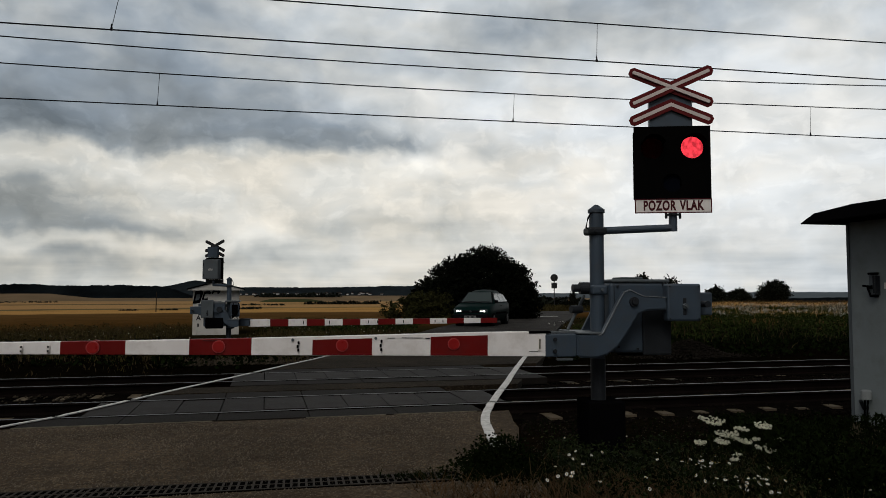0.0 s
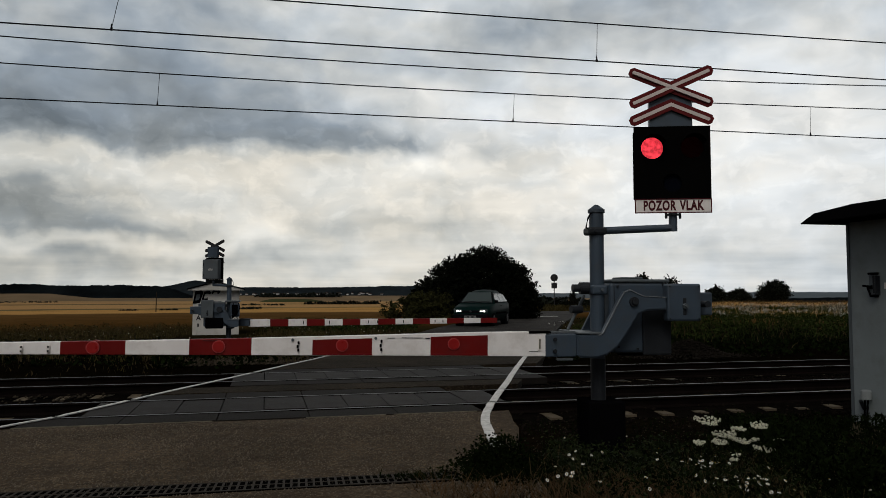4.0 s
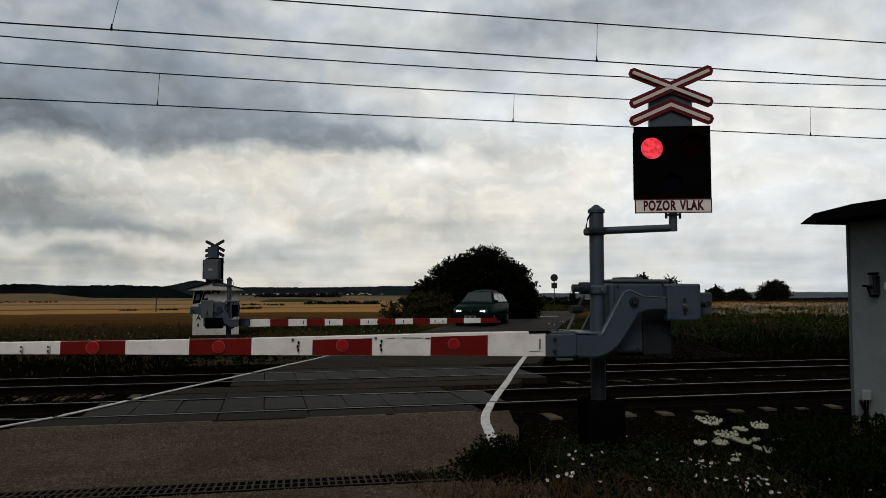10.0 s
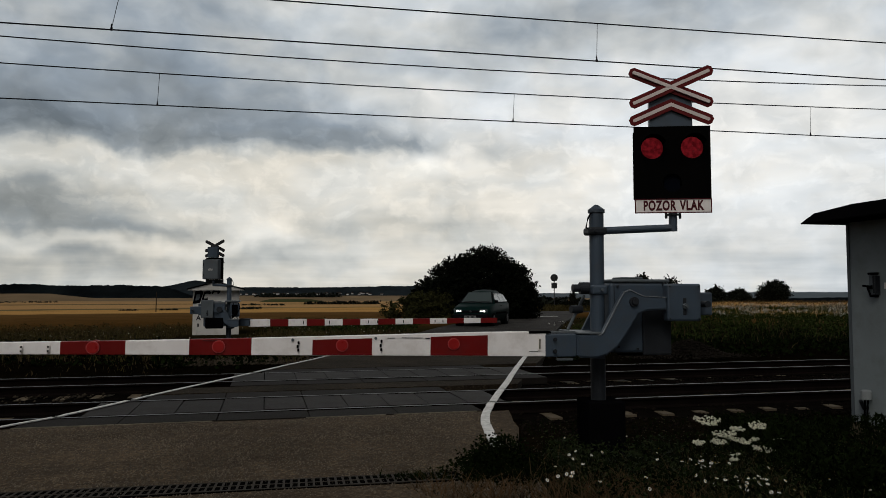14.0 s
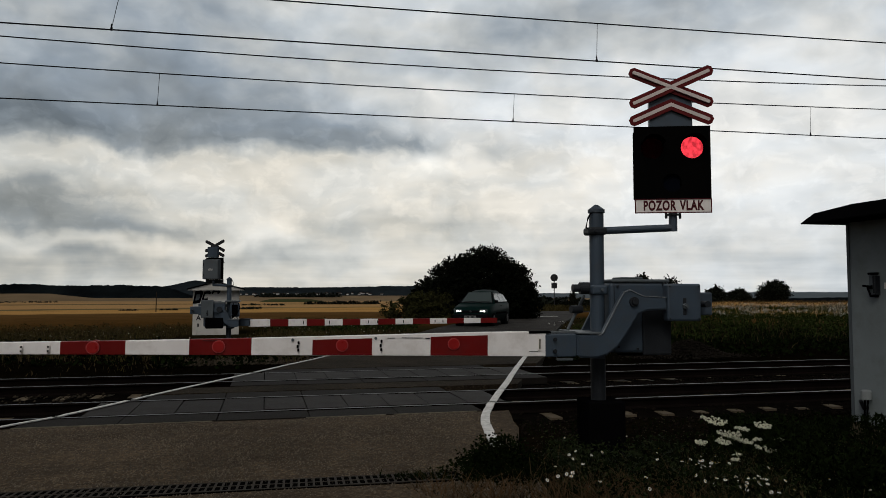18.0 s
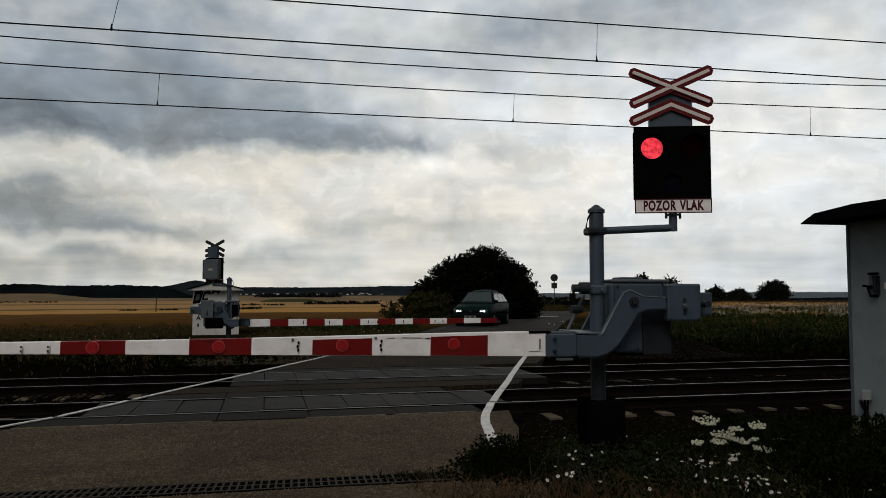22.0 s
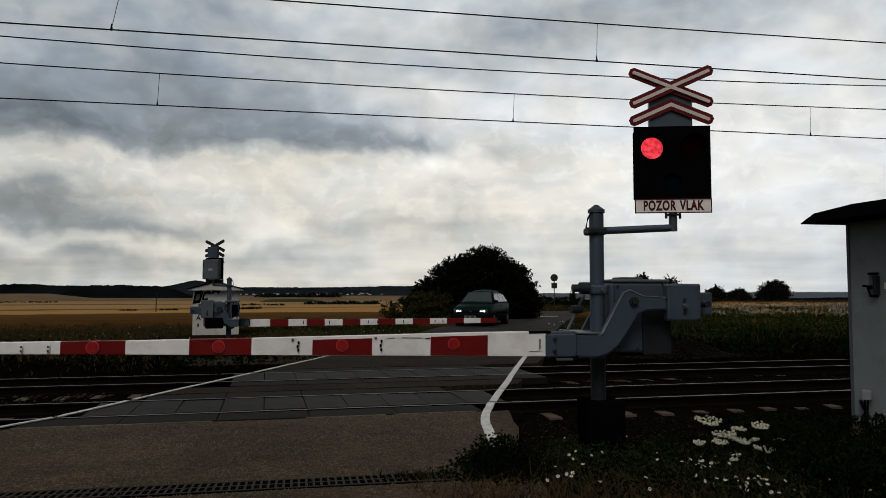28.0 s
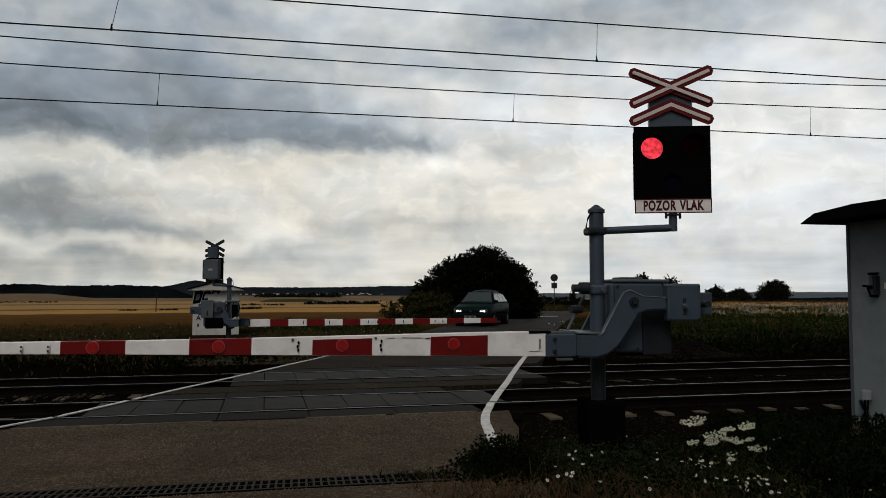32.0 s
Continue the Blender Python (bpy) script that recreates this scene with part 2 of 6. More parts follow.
def asphalt_mat(name="worn_asphalt", k=1.0, tint=(1.0, 1.0, 1.0)):
    m, n, l, b = nodes_of(name)
    co = n.new("ShaderNodeNewGeometry").outputs["Position"]
    big, mid, grain = noise_node(n, l, co, 0.5, 5), noise_node(n, l, co, 4.0, 5, 0.65), noise_node(n, l, co, 68.0, 2, 0.7)
    c = mixc(n, l, ramp(n, l, big, ((0.35, 0.0), (0.68, 1.0))), [v * k * q for v, q in zip((0.039, 0.0295, 0.0188), tint)], [v * k * q for v, q in zip((0.068, 0.0525, 0.0345), tint)])
    c = mixc(n, l, ramp(n, l, mid, ((0.45, 0.0), (0.75, 0.45))), c, (0.022, 0.019, 0.016))
    vor = n.new("ShaderNodeTexVoronoi")
    vor.inputs["Scale"].default_value = 54.0
    l.new(co, vor.inputs["Vector"])
    vs = n.new("ShaderNodeSeparateColor")
    l.new(vor.outputs["Color"], vs.inputs[0])
    stone = ramp(n, l, vs.outputs[0], ((0.0, 0.7), (0.55, 0.95), (0.85, 1.3), (1.0, 2.2)))
    c = mixc(n, l, 1.0, c, stone, "MULTIPLY")
    patchy = ramp(n, l, noise_node(n, l, co, 11.0, 4, 0.7), ((0.32, 0.62), (0.5, 1.0), (0.7, 1.32)))
    c = mixc(n, l, 1.0, c, patchy, "MULTIPLY")
    wear = ramp(n, l, noise_node(n, l, co, 0.9, 3, 0.6), ((0.35, 0.72), (0.65, 1.12)))
    c = mixc(n, l, 1.0, c, wear, "MULTIPLY")
    pit = ramp(n, l, grain, ((0.30, 1.0), (0.44, 0.0)))
    c = mixc(n, l, math_node(n, l, "MULTIPLY", pit, 0.75), c, (0.008, 0.007, 0.006))
    l.new(c, b.inputs["Base Color"])
    b.inputs["Roughness"].default_value = 0.85
    b.inputs["Specular IOR Level"].default_value = 0.03
    bump = n.new("ShaderNodeBump")
    bump.inputs["Strength"].default_value, bump.inputs["Distance"].default_value = 0.6, 0.006
    l.new(grain, bump.inputs["Height"])
    l.new(bump.outputs[0], b.inputs["Normal"])
    return m


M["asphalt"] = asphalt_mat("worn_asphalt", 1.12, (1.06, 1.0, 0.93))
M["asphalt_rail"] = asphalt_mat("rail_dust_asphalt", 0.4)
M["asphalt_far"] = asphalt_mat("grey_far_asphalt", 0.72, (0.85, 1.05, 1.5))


def land_mat():
    """Grass and soil by the line, stubble and ripe fields in strips further out."""
    m, n, l, b = nodes_of("land")
    pos = n.new("ShaderNodeNewGeometry").outputs["Position"]
    sep = n.new("ShaderNodeSeparateXYZ")
    l.new(pos, sep.inputs[0])
    x, y = sep.outputs[0], sep.outputs[1]
    r = math_node(n, l, "SQRT", math_node(n, l, "ADD", math_node(n, l, "MULTIPLY", x, x), math_node(n, l, "MULTIPLY", y, y)))
    wob = noise_node(n, l, pos, 0.02, 3)
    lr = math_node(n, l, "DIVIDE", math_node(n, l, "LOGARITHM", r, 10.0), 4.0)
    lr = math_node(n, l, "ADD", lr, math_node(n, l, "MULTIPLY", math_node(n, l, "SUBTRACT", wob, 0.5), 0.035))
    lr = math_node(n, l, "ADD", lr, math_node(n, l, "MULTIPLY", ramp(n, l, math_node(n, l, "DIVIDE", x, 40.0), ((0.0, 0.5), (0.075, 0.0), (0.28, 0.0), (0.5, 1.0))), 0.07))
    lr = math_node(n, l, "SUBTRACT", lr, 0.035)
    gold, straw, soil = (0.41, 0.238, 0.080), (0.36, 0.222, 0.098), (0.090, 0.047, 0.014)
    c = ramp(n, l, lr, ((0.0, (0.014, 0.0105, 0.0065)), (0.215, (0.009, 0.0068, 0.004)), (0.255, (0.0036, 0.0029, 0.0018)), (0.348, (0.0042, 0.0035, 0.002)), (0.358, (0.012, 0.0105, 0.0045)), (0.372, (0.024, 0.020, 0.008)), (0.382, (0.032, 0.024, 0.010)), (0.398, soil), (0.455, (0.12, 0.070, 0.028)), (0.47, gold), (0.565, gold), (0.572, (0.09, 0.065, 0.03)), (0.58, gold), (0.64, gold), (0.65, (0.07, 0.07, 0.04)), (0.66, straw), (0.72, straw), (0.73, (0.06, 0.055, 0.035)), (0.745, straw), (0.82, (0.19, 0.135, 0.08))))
    f = noise_node(n, l, pos, 0.35, 6, 0.7)
    c = mixc(n, l, ramp(n, l, f, ((0.35, 0.0), (0.7, 0.8))), c, (0.62, 0.58, 0.52), "MULTIPLY")
    g = noise_node(n, l, pos, 6.0, 4, 0.7)
    near = ramp(n, l, lr, ((0.38, 1.0), (0.48, 0.15)))
    c = mixc(n, l, math_node(n, l, "MULTIPLY", near, ramp(n, l, g, ((0.35, 0.0), (0.65, 0.8)))), c, (0.35, 0.35, 0.35), "MULTIPLY")
    l.new(c, b.inputs["Base Color"])
    b.inputs["Roughness"].default_value = 0.95
    b.inputs["Specular IOR Level"].default_value = 0.0
    k = n.new("ShaderNodeBump")
    k.inputs["Strength"].default_value, k.inputs["Distance"].default_value = 0.5, 0.04
    l.new(g, k.inputs["Height"])
    l.new(k.outputs[0], b.inputs["Normal"])
    return m


M["land"] = land_mat()


def cloud_mat():
    """A layered grey sky; u is the azimuth and v the elevation, in tens of degrees."""
    m, n, l, b = nodes_of("clouded_sky")
    uv = n.new("ShaderNodeUVMap").outputs[0]

    def field(sx, sy, scale, detail, rough, off=0.0, warp=None):
        k = n.new("ShaderNodeMapping")
        k.inputs["Scale"].default_value = (sx, sy, 1)
        k.inputs["Location"].default_value = (off, off * 0.7, 0)
        l.new(uv, k.inputs[0])
        v = k.outputs[0]
        if warp is not None:
            a = n.new("ShaderNodeVectorMath")
            a.operation = "ADD"
            l.new(v, a.inputs[0])
            l.new(warp, a.inputs[1])
            v = a.outputs[0]
        return noise_node(n, l, v, scale, detail, rough)

    wn3 = n.new("ShaderNodeTexNoise")
    wn3.inputs["Scale"].default_value, wn3.inputs["Detail"].default_value = 1.5, 3
    l.new(uv, wn3.inputs["Vector"])
    wv = n.new("ShaderNodeVectorMath")
    wv.operation = "MULTIPLY_ADD"
    l.new(wn3.outputs["Color"], wv.inputs[0])
    wv.inputs[1].default_value, wv.inputs[2].default_value = (0.50, 0.34, 0), (-0.25, -0.17, 0)
    wn4 = n.new("ShaderNodeTexNoise")
    wn4.inputs["Scale"].default_value, wn4.inputs["Detail"].default_value = 5.0, 3
    l.new(uv, wn4.inputs["Vector"])
    wf = n.new("ShaderNodeVectorMath")
    wf.operation = "MULTIPLY_ADD"
    l.new(wn4.outputs["Color"], wf.inputs[0])
    wf.inputs[1].default_value = (0.20, 0.17, 0)
    off2 = n.new("ShaderNodeVectorMath")
    off2.operation = "ADD"
    off2.inputs[1].default_value = (-0.10, -0.085, 0)
    l.new(wv.outputs[0], off2.inputs[0])
    l.new(off2.outputs[0], wf.inputs[2])
    # place co-ordinates, bent by the noise so that no patch has a clean rim
    add = n.new("ShaderNodeVectorMath")
    add.operation = "ADD"
    l.new(uv, add.inputs[0])
    l.new(wf.outputs[0], add.inputs[1])
    sep = n.new("ShaderNodeSeparateXYZ")
    l.new(add.outputs[0], sep.inputs[0])
    U, V = sep.outputs[0], sep.outputs[1]

    def patch(u0, v0, ru, rv, amt):
        du = math_node(n, l, "DIVIDE", math_node(n, l, "SUBTRACT", U, u0), ru)
        dv = math_node(n, l, "DIVIDE", math_node(n, l, "SUBTRACT", V, v0), rv)
        q = math_node(n, l, "ADD", math_node(n, l, "MULTIPLY", du, du), math_node(n, l, "MULTIPLY", dv, dv))
        e = math_node(n, l, "EXPONENT", math_node(n, l, "MULTIPLY", q, -1.0))
        return math_node(n, l, "MULTIPLY", e, amt)

    def weigh(f, amt):
        return math_node(n, l, "MULTIPLY", math_node(n, l, "SUBTRACT", f, 0.5), amt)

    total = math_node(n, l, "ADD", 0.60, weigh(field(1, 1.7, 1.3, 4, 0.45, 3.1, wv.outputs[0]), 0.42))
    total = math_node(n, l, "ADD", total, weigh(field(1, 1.6, 3.8, 5, 0.43, 7.7, wv.outputs[0]), 0.30))
    # small heaped tufts with bright upper rims, in the middle heights
    tuft = ramp(n, l, field(1, 1.5, 6.5, 5, 0.55, 11.2, wf.outputs[0]), ((0.50, 0.0), (0.60, 0.5), (0.75, 1.0)))
    belt = ramp(n, l, math_node(n, l, "MULTIPLY", V, 0.4), ((0.10, 0.0), (0.24, 1.0), (0.46, 1.0), (0.60, 0.25)))
    total = math_node(n, l, "ADD", total, math_node(n, l, "MULTIPLY", math_node(n, l, "MULTIPLY", tuft, belt), 0.10))
    # the heavy cloud base on the left: a torn lower rim, thinning upwards
    over = math_node(n, l, "SUBTRACT", V, 1.05)
    rim = ramp(n, l, math_node(n, l, "ADD", math_node(n, l, "MULTIPLY", over, 2.2), 0.5), ((0.36, 0.0), (0.66, 1.0)))
    thin = math_node(n, l, "EXPONENT", math_node(n, l, "MULTIPLY", math_node(n, l, "MAXIMUM", over, 0.0), -1.35))
    side = ramp(n, l, math_node(n, l, "MULTIPLY_ADD", U, 0.14, 0.5), ((0.05, 1.0), (0.34, 0.80), (0.50, 0.30), (0.64, 0.0)))
    heavy = math_node(n, l, "MULTIPLY", math_node(n, l, "MULTIPLY", rim, thin), math_node(n, l, "MULTIPLY", side, -0.54))
    total = math_node(n, l, "ADD", total, heavy)
    for args in PATCHES:
        total = math_node(n, l, "ADD", total, patch(*args))
    # long thin streaks low over the horizon
    low = math_node(n, l, "EXPONENT", math_node(n, l, "MULTIPLY", V, -2.2))
    streak = math_node(n, l, "MULTIPLY", math_node(n, l, "SUBTRACT", field(0.45, 6.0, 2.0, 4, 0.5, 1.3), 0.5), 0.42)
    total = math_node(n, l, "ADD", total, math_node(n, l, "MULTIPLY", low, streak))
    c = ramp(n, l, total, ((0.0, (0.125, 0.148, 0.170)), (0.28, (0.250, 0.285, 0.322)), (0.50, (0.46, 0.485, 0.50)), (0.72, (0.68, 0.69, 0.69)), (1.0, (0.90, 0.90, 0.885))))
    warm = math_node(n, l, "MULTIPLY", ramp(n, l, math_node(n, l, "MULTIPLY", V, 0.5), ((0.0, 1.0), (0.48, 1.0), (0.62, 0.1))), ramp(n, l, math_node(n, l, "MULTIPLY_ADD", U, 0.14, 0.5), ((0.0, 1.0), (0.5, 0.9), (0.75, 0.2))))
    c = mixc(n, l, math_node(n, l, "MULTIPLY", warm, 1.0), c, (1.0, 0.952, 0.86), "MULTIPLY")
    c = mixc(n, l, math_node(n, l, "SUBTRACT", 1.0, warm), c, (0.985, 1.0, 1.008), "MULTIPLY")
    drift = ramp(n, l, field(1, 1.8, 1.7, 4, 0.5, 12.3, wv.outputs[0]), ((0.38, (0.965, 0.995, 1.035)), (0.62, (1.03, 0.998, 0.955))))
    c = mixc(n, l, 0.75, c, drift, "MULTIPLY")
    n.remove(b)
    e = n.new("ShaderNodeEmission")
    l.new(c, e.inputs[0])
    e.inputs[1].default_value = 1.20
    l.new(e.outputs[0], n["Material Output"].inputs[0])
    return m


# azimuth, elevation, half widths (tens of degrees) and brightness of the larger cloud masses
PATCHES = (
    (-2.9, 1.25, 0.6, 0.22, -0.12), (-1.4, 1.2, 0.7, 0.2, -0.10), (-2.05, 1.5, 0.7, 0.2, -0.08), (0.9, 2.0, 0.9, 0.25, -0.20), (1.9, 2.1, 1.2, 0.3, -0.14),
    (-2.9, 0.62, 0.65, 0.2, -0.40), (-2.2, 0.47, 0.8, 0.07, -0.20), (-1.3, 0.47, 0.3, 0.12, 0.30), (-2.2, 0.90, 0.4, 0.10, 0.10), (-3.1, 0.35, 1.5, 0.05, 0.06),
    (-0.05, 1.0, 0.5, 0.12, 0.20), (-0.2, 0.52, 0.8, 0.10, -0.14), (0.1, 1.42, 0.9, 0.16, 0.17), (0.5, 1.02, 0.35, 0.1, -0.10), (-0.25, 1.12, 0.22, 0.06, -0.16),
    (2.4, 0.95, 0.9, 0.5, 0.15), (0.9, 0.75, 0.8, 0.3, 0.13), (-2.3, 0.25, 1.3, 0.07, -0.16), (-2.9, 0.16, 0.9, 0.12, -0.14), (-2.4, 1.95, 1.0, 0.4, -0.10),
)
M["sky"] = cloud_mat()

# ---------------------------------------------------------------- building helpers
def mesh_ob(name, verts, faces, mats, smooth_faces=False, mat_ids=None):
    me = bpy.data.meshes.new(name)
    me.from_pydata([tuple(v) for v in verts], [], [tuple(f) for f in faces])
    for m in (mats if isinstance(mats, (list, tuple)) else [mats]):
        me.materials.append(m)
    if mat_ids:
        for p, i in zip(me.polygons, mat_ids):
            p.material_index = i
    if smooth_faces:
        for p in me.polygons:
            p.use_smooth = True
    me.update()
    return new(name, me)


def part(name, bm, material, parent, label="", at=None, smooth_faces=False):
    """Links a bmesh as one mesh object under a thing or a part."""
    me = bpy.data.meshes.new(name)
    bmesh.ops.recalc_face_normals(bm, faces=bm.faces)
    bm.to_mesh(me)
    bm.free()
    for m in (material if isinstance(material, (list, tuple)) else [material]):
        me.materials.append(m)
    if smooth_faces:
        for p in me.polygons:
            p.use_smooth = True
    ob = new(name, me)
    ob.parent = parent
    if at is not None:
        ob.matrix_basis = at
    if label:
        tagged(ob, label)
    return ob


def thing(name, m, label, category, group="", kind=""):
    ob = new(name)
    ob.empty_display_size = 0.2
    ob.matrix_basis = m
    return tagged(ob, label, category, group, kind)


def box(x0, x1, y0, y1, z0, z1, bev=0.0, bm=None, m=None):
    bm = bm or bmesh.new()
    r = bmesh.ops.create_cube(bm, size=1.0)
    vs = r["verts"]
    for v in vs:
        v.co = Vector(((x0 + x1) / 2 + v.co.x * (x1 - x0), (y0 + y1) / 2 + v.co.y * (y1 - y0), (z0 + z1) / 2 + v.co.z * (z1 - z0)))
    if m is not None:
        bmesh.ops.transform(bm, matrix=m, verts=vs)
    if bev:
        es = list({e for v in vs for e in v.link_edges})
        bmesh.ops.bevel(bm, geom=es, offset=bev, segments=2, profile=0.5, affect="EDGES")
    return bm


def cyl(p, q, r0, r1=None, seg=16, bm=None, bev=0.0):
    """A tapered rod from p to q."""
    bm = bm or bmesh.new()
    p, q = Vector(p), Vector(q)
    d = q - p
    mat = Matrix.Translation((p + q) / 2) @ d.to_track_quat("Z", "Y").to_matrix().to_4x4()
    r = bmesh.ops.create_cone(bm, cap_ends=True, segments=seg, radius1=r0, radius2=r0 if r1 is None else r1, depth=d.length, matrix=mat)
    if bev:
        es = [e for e in {e for v in r["verts"] for e in v.link_edges} if any(len(f.verts) > 4 for f in e.link_faces)]
        bmesh.ops.bevel(bm, geom=es, offset=bev, segments=2, affect="EDGES")
    return bm


def prism(poly, y0, y1, bev=0.0, bm=None):
    """A plate: a polygon in x and z, from y0 to y1."""
    bm = bm or bmesh.new()
    vs = [bm.verts.new((x, y0, z)) for x, z in poly]
    f = bm.faces.new(vs)
    r = bmesh.ops.extrude_face_region(bm, geom=[f])
    nv = [v for v in r["geom"] if isinstance(v, bmesh.types.BMVert)]
    for v in nv:
        v.co.y = y1
    if bev:
        es = [e for e in bm.edges if len(e.link_faces) == 2 and any(len(g.verts) == len(poly) for g in e.link_faces)]
        bmesh.ops.bevel(bm, geom=es, offset=bev, segments=2, affect="EDGES")
    return bm


def tube_curve(name, pts, r, mat, parent=None, res=4):
    """A round rod along points, as a mesh."""
    bm = bmesh.new()
    rings = []
    pts = [Vector(p) for p in pts]
    for i, p in enumerate(pts):
        d = (pts[min(i + 1, len(pts) - 1)] - pts[max(i - 1, 0)]).normalized()
        q = d.to_track_quat("Z", "Y")
        rings.append([bm.verts.new(p + q @ Vector((r * math.cos(k * math.tau / (2 * res)), r * math.sin(k * math.tau / (2 * res)), 0))) for k in range(2 * res)])
    for a, b in zip(rings, rings[1:]):
        for k in range(2 * res):
            bm.faces.new((a[k], a[(k + 1) % (2 * res)], b[(k + 1) % (2 * res)], b[k]))
    bm.faces.new(rings[0][::-1])
    bm.faces.new(rings[-1])
    return part(name, bm, mat, parent, smooth_faces=True)


def cards(name, cen, size, rng, mat, parent=None, up=0.0, elong=1.7):
    """Many small pointed leaves, each a folded quad, at the given places."""
    n = len(cen)
    a = rng.normal(size=(n, 3))
    a[:, 2] += up
    a /= np.linalg.norm(a, axis=1, keepdims=True)
    b = np.cross(a, rng.normal(size=(n, 3)))
    b /= np.linalg.norm(b, axis=1, keepdims=True)
    s = (size * rng.uniform(0.6, 1.4, n))[:, None]
    c = np.cross(a, b) * s * 0.12
    v = np.stack([cen - a * s * elong / 2, cen + b * s * 0.5 + c, cen + a * s * elong / 2, cen - b * s * 0.5 + c], 1).reshape(-1, 3)
    me = bpy.data.meshes.new(name)
    me.vertices.add(4 * n)
    me.vertices.foreach_set("co", v.astype(np.float32).ravel())
    me.loops.add(4 * n)
    me.loops.foreach_set("vertex_index", np.arange(4 * n, dtype=np.int32))
    me.polygons.add(n)
    me.polygons.foreach_set("loop_start", np.arange(0, 4 * n, 4, dtype=np.int32))
    me.polygons.foreach_set("loop_total", np.full(n, 4, dtype=np.int32))
    me.materials.append(mat)
    me.update(calc_edges=True)
    me.validate()
    ob = new(name, me)
    ob.parent = parent
    return ob


def blades(name, roots, height, width, rng, mat, parent=None, lean=0.35):
    """Grass: each blade two quads that bend over, tapered to the tip."""
    n = len(roots)
    ang = rng.uniform(0, math.tau, n)
    w = np.stack([np.cos(ang), np.sin(ang), np.zeros(n)], 1) * (width * rng.uniform(0.6, 1.4, n))[:, None]
    bend = rng.normal(size=(n, 3)) * np.array([lean, lean, 0.0])
    h = (height * rng.uniform(0.45, 1.25, n))[:, None]
    up = np.array([0, 0, 1.0])
    m1 = roots + h * (0.55 * up + 0.3 * bend)
    tip = roots + h * (up * 0.95 + bend)
    v = np.stack([roots - w, roots + w, m1 + w * 0.7, m1 - w * 0.7, tip + w * 0.08, tip - w * 0.08], 1).reshape(-1, 3)
    base = np.arange(n, dtype=np.int32)[:, None] * 6
    loops = (base + np.array([0, 1, 2, 3, 3, 2, 4, 5], dtype=np.int32)).ravel()
    me = bpy.data.meshes.new(name)
    me.vertices.add(6 * n)
    me.vertices.foreach_set("co", v.astype(np.float32).ravel())
    me.loops.add(8 * n)
    me.loops.foreach_set("vertex_index", loops)
    me.polygons.add(2 * n)
    me.polygons.foreach_set("loop_start", np.arange(0, 8 * n, 4, dtype=np.int32))
    me.polygons.foreach_set("loop_total", np.full(2 * n, 4, dtype=np.int32))
    me.materials.append(mat)
    me.update(calc_edges=True)
    ob = new(name, me)
    ob.parent = parent
    return ob


def lettering(name, text, size, mat, parent, at, narrow=1.0, thick=0.0015):
    cu = bpy.data.curves.new(name, "FONT")
    cu.body, cu.size, cu.extrude, cu.align_x, cu.align_y = text, size, thick, "CENTER", "CENTER"
    cu.space_character, cu.space_word = 1.14, 1.35
    cu.offset = size * 0.042
    tmp = new(name, cu)
    dg = bpy.context.evaluated_depsgraph_get()
    dg.update()
    me = bpy.data.meshes.new_from_object(tmp.evaluated_get(dg))
    bpy.data.objects.remove(tmp)
    me.transform(Matrix.Diagonal((narrow, 1, 1, 1)))
    me.materials.clear()
    me.materials.append(mat)
    ob = new(name, me)
    ob.parent = parent
    ob.matrix_basis = at
    return ob


# ---------------------------------------------------------------- sky, land, hills
def build_sky():
    R, cols, rows = 3900.0, 48, 16
    verts, faces, uvs = [], [], []
    for j in range(rows + 1):
        el = -2.0 + 36.0 * j / rows
        for i in range(cols + 1):
            az = -58.0 + 116.0 * i / cols
            verts.append((R * math.sin(radians(az)), R * math.cos(radians(az)), 1.67 + R * math.tan(radians(el))))
            uvs.append((az / 10, el / 10))
    for j in range(rows):
        for i in range(cols):
            a = j * (cols + 1) + i
            faces.append((a, a + 1, a + cols + 2, a + cols + 1))
    ob = mesh_ob("backdrop_sky", verts, faces, M["sky"], True)
    layer = ob.data.uv_layers.new(name="sky")
    for lp in ob.data.loops:
        layer.data[lp.index].uv = uvs[lp.vertex_index]
    return tagged(ob, "layered grey and cream overcast sky drifting slowly", "sky", kind="structure")


def build_ground():
    radii = [0.0] + [1.2 * (4200.0 / 1.2) ** (k / 190.0) for k in range(191)]
    angs = []
    a = -180.0
    while a < 180.0:
        angs.append(a)
        a += 0.6 if -50 <= a < 50 else 6.0
    verts, faces = [(0, 0, ground_z(0, 0))], []
    na = len(angs)
    for r in radii[1:]:
        for a in angs:
            x, y = r * math.sin(radians(a)), r * math.cos(radians(a))
            verts.append((x, y, ground_z(x, y)))
    for i in range(na):
        faces.append((0, 1 + (i + 1) % na, 1 + i))
    for j in range(len(radii) - 2):
        o = 1 + j * na
        for i in range(na):
            k = (i + 1) % na
            faces.append((o + i, o + k, o + na + k, o + na + i))
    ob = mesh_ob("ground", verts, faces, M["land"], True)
    return tagged(ob, "dark weedy verge giving way to ripe golden fields", "ground", kind="structure")


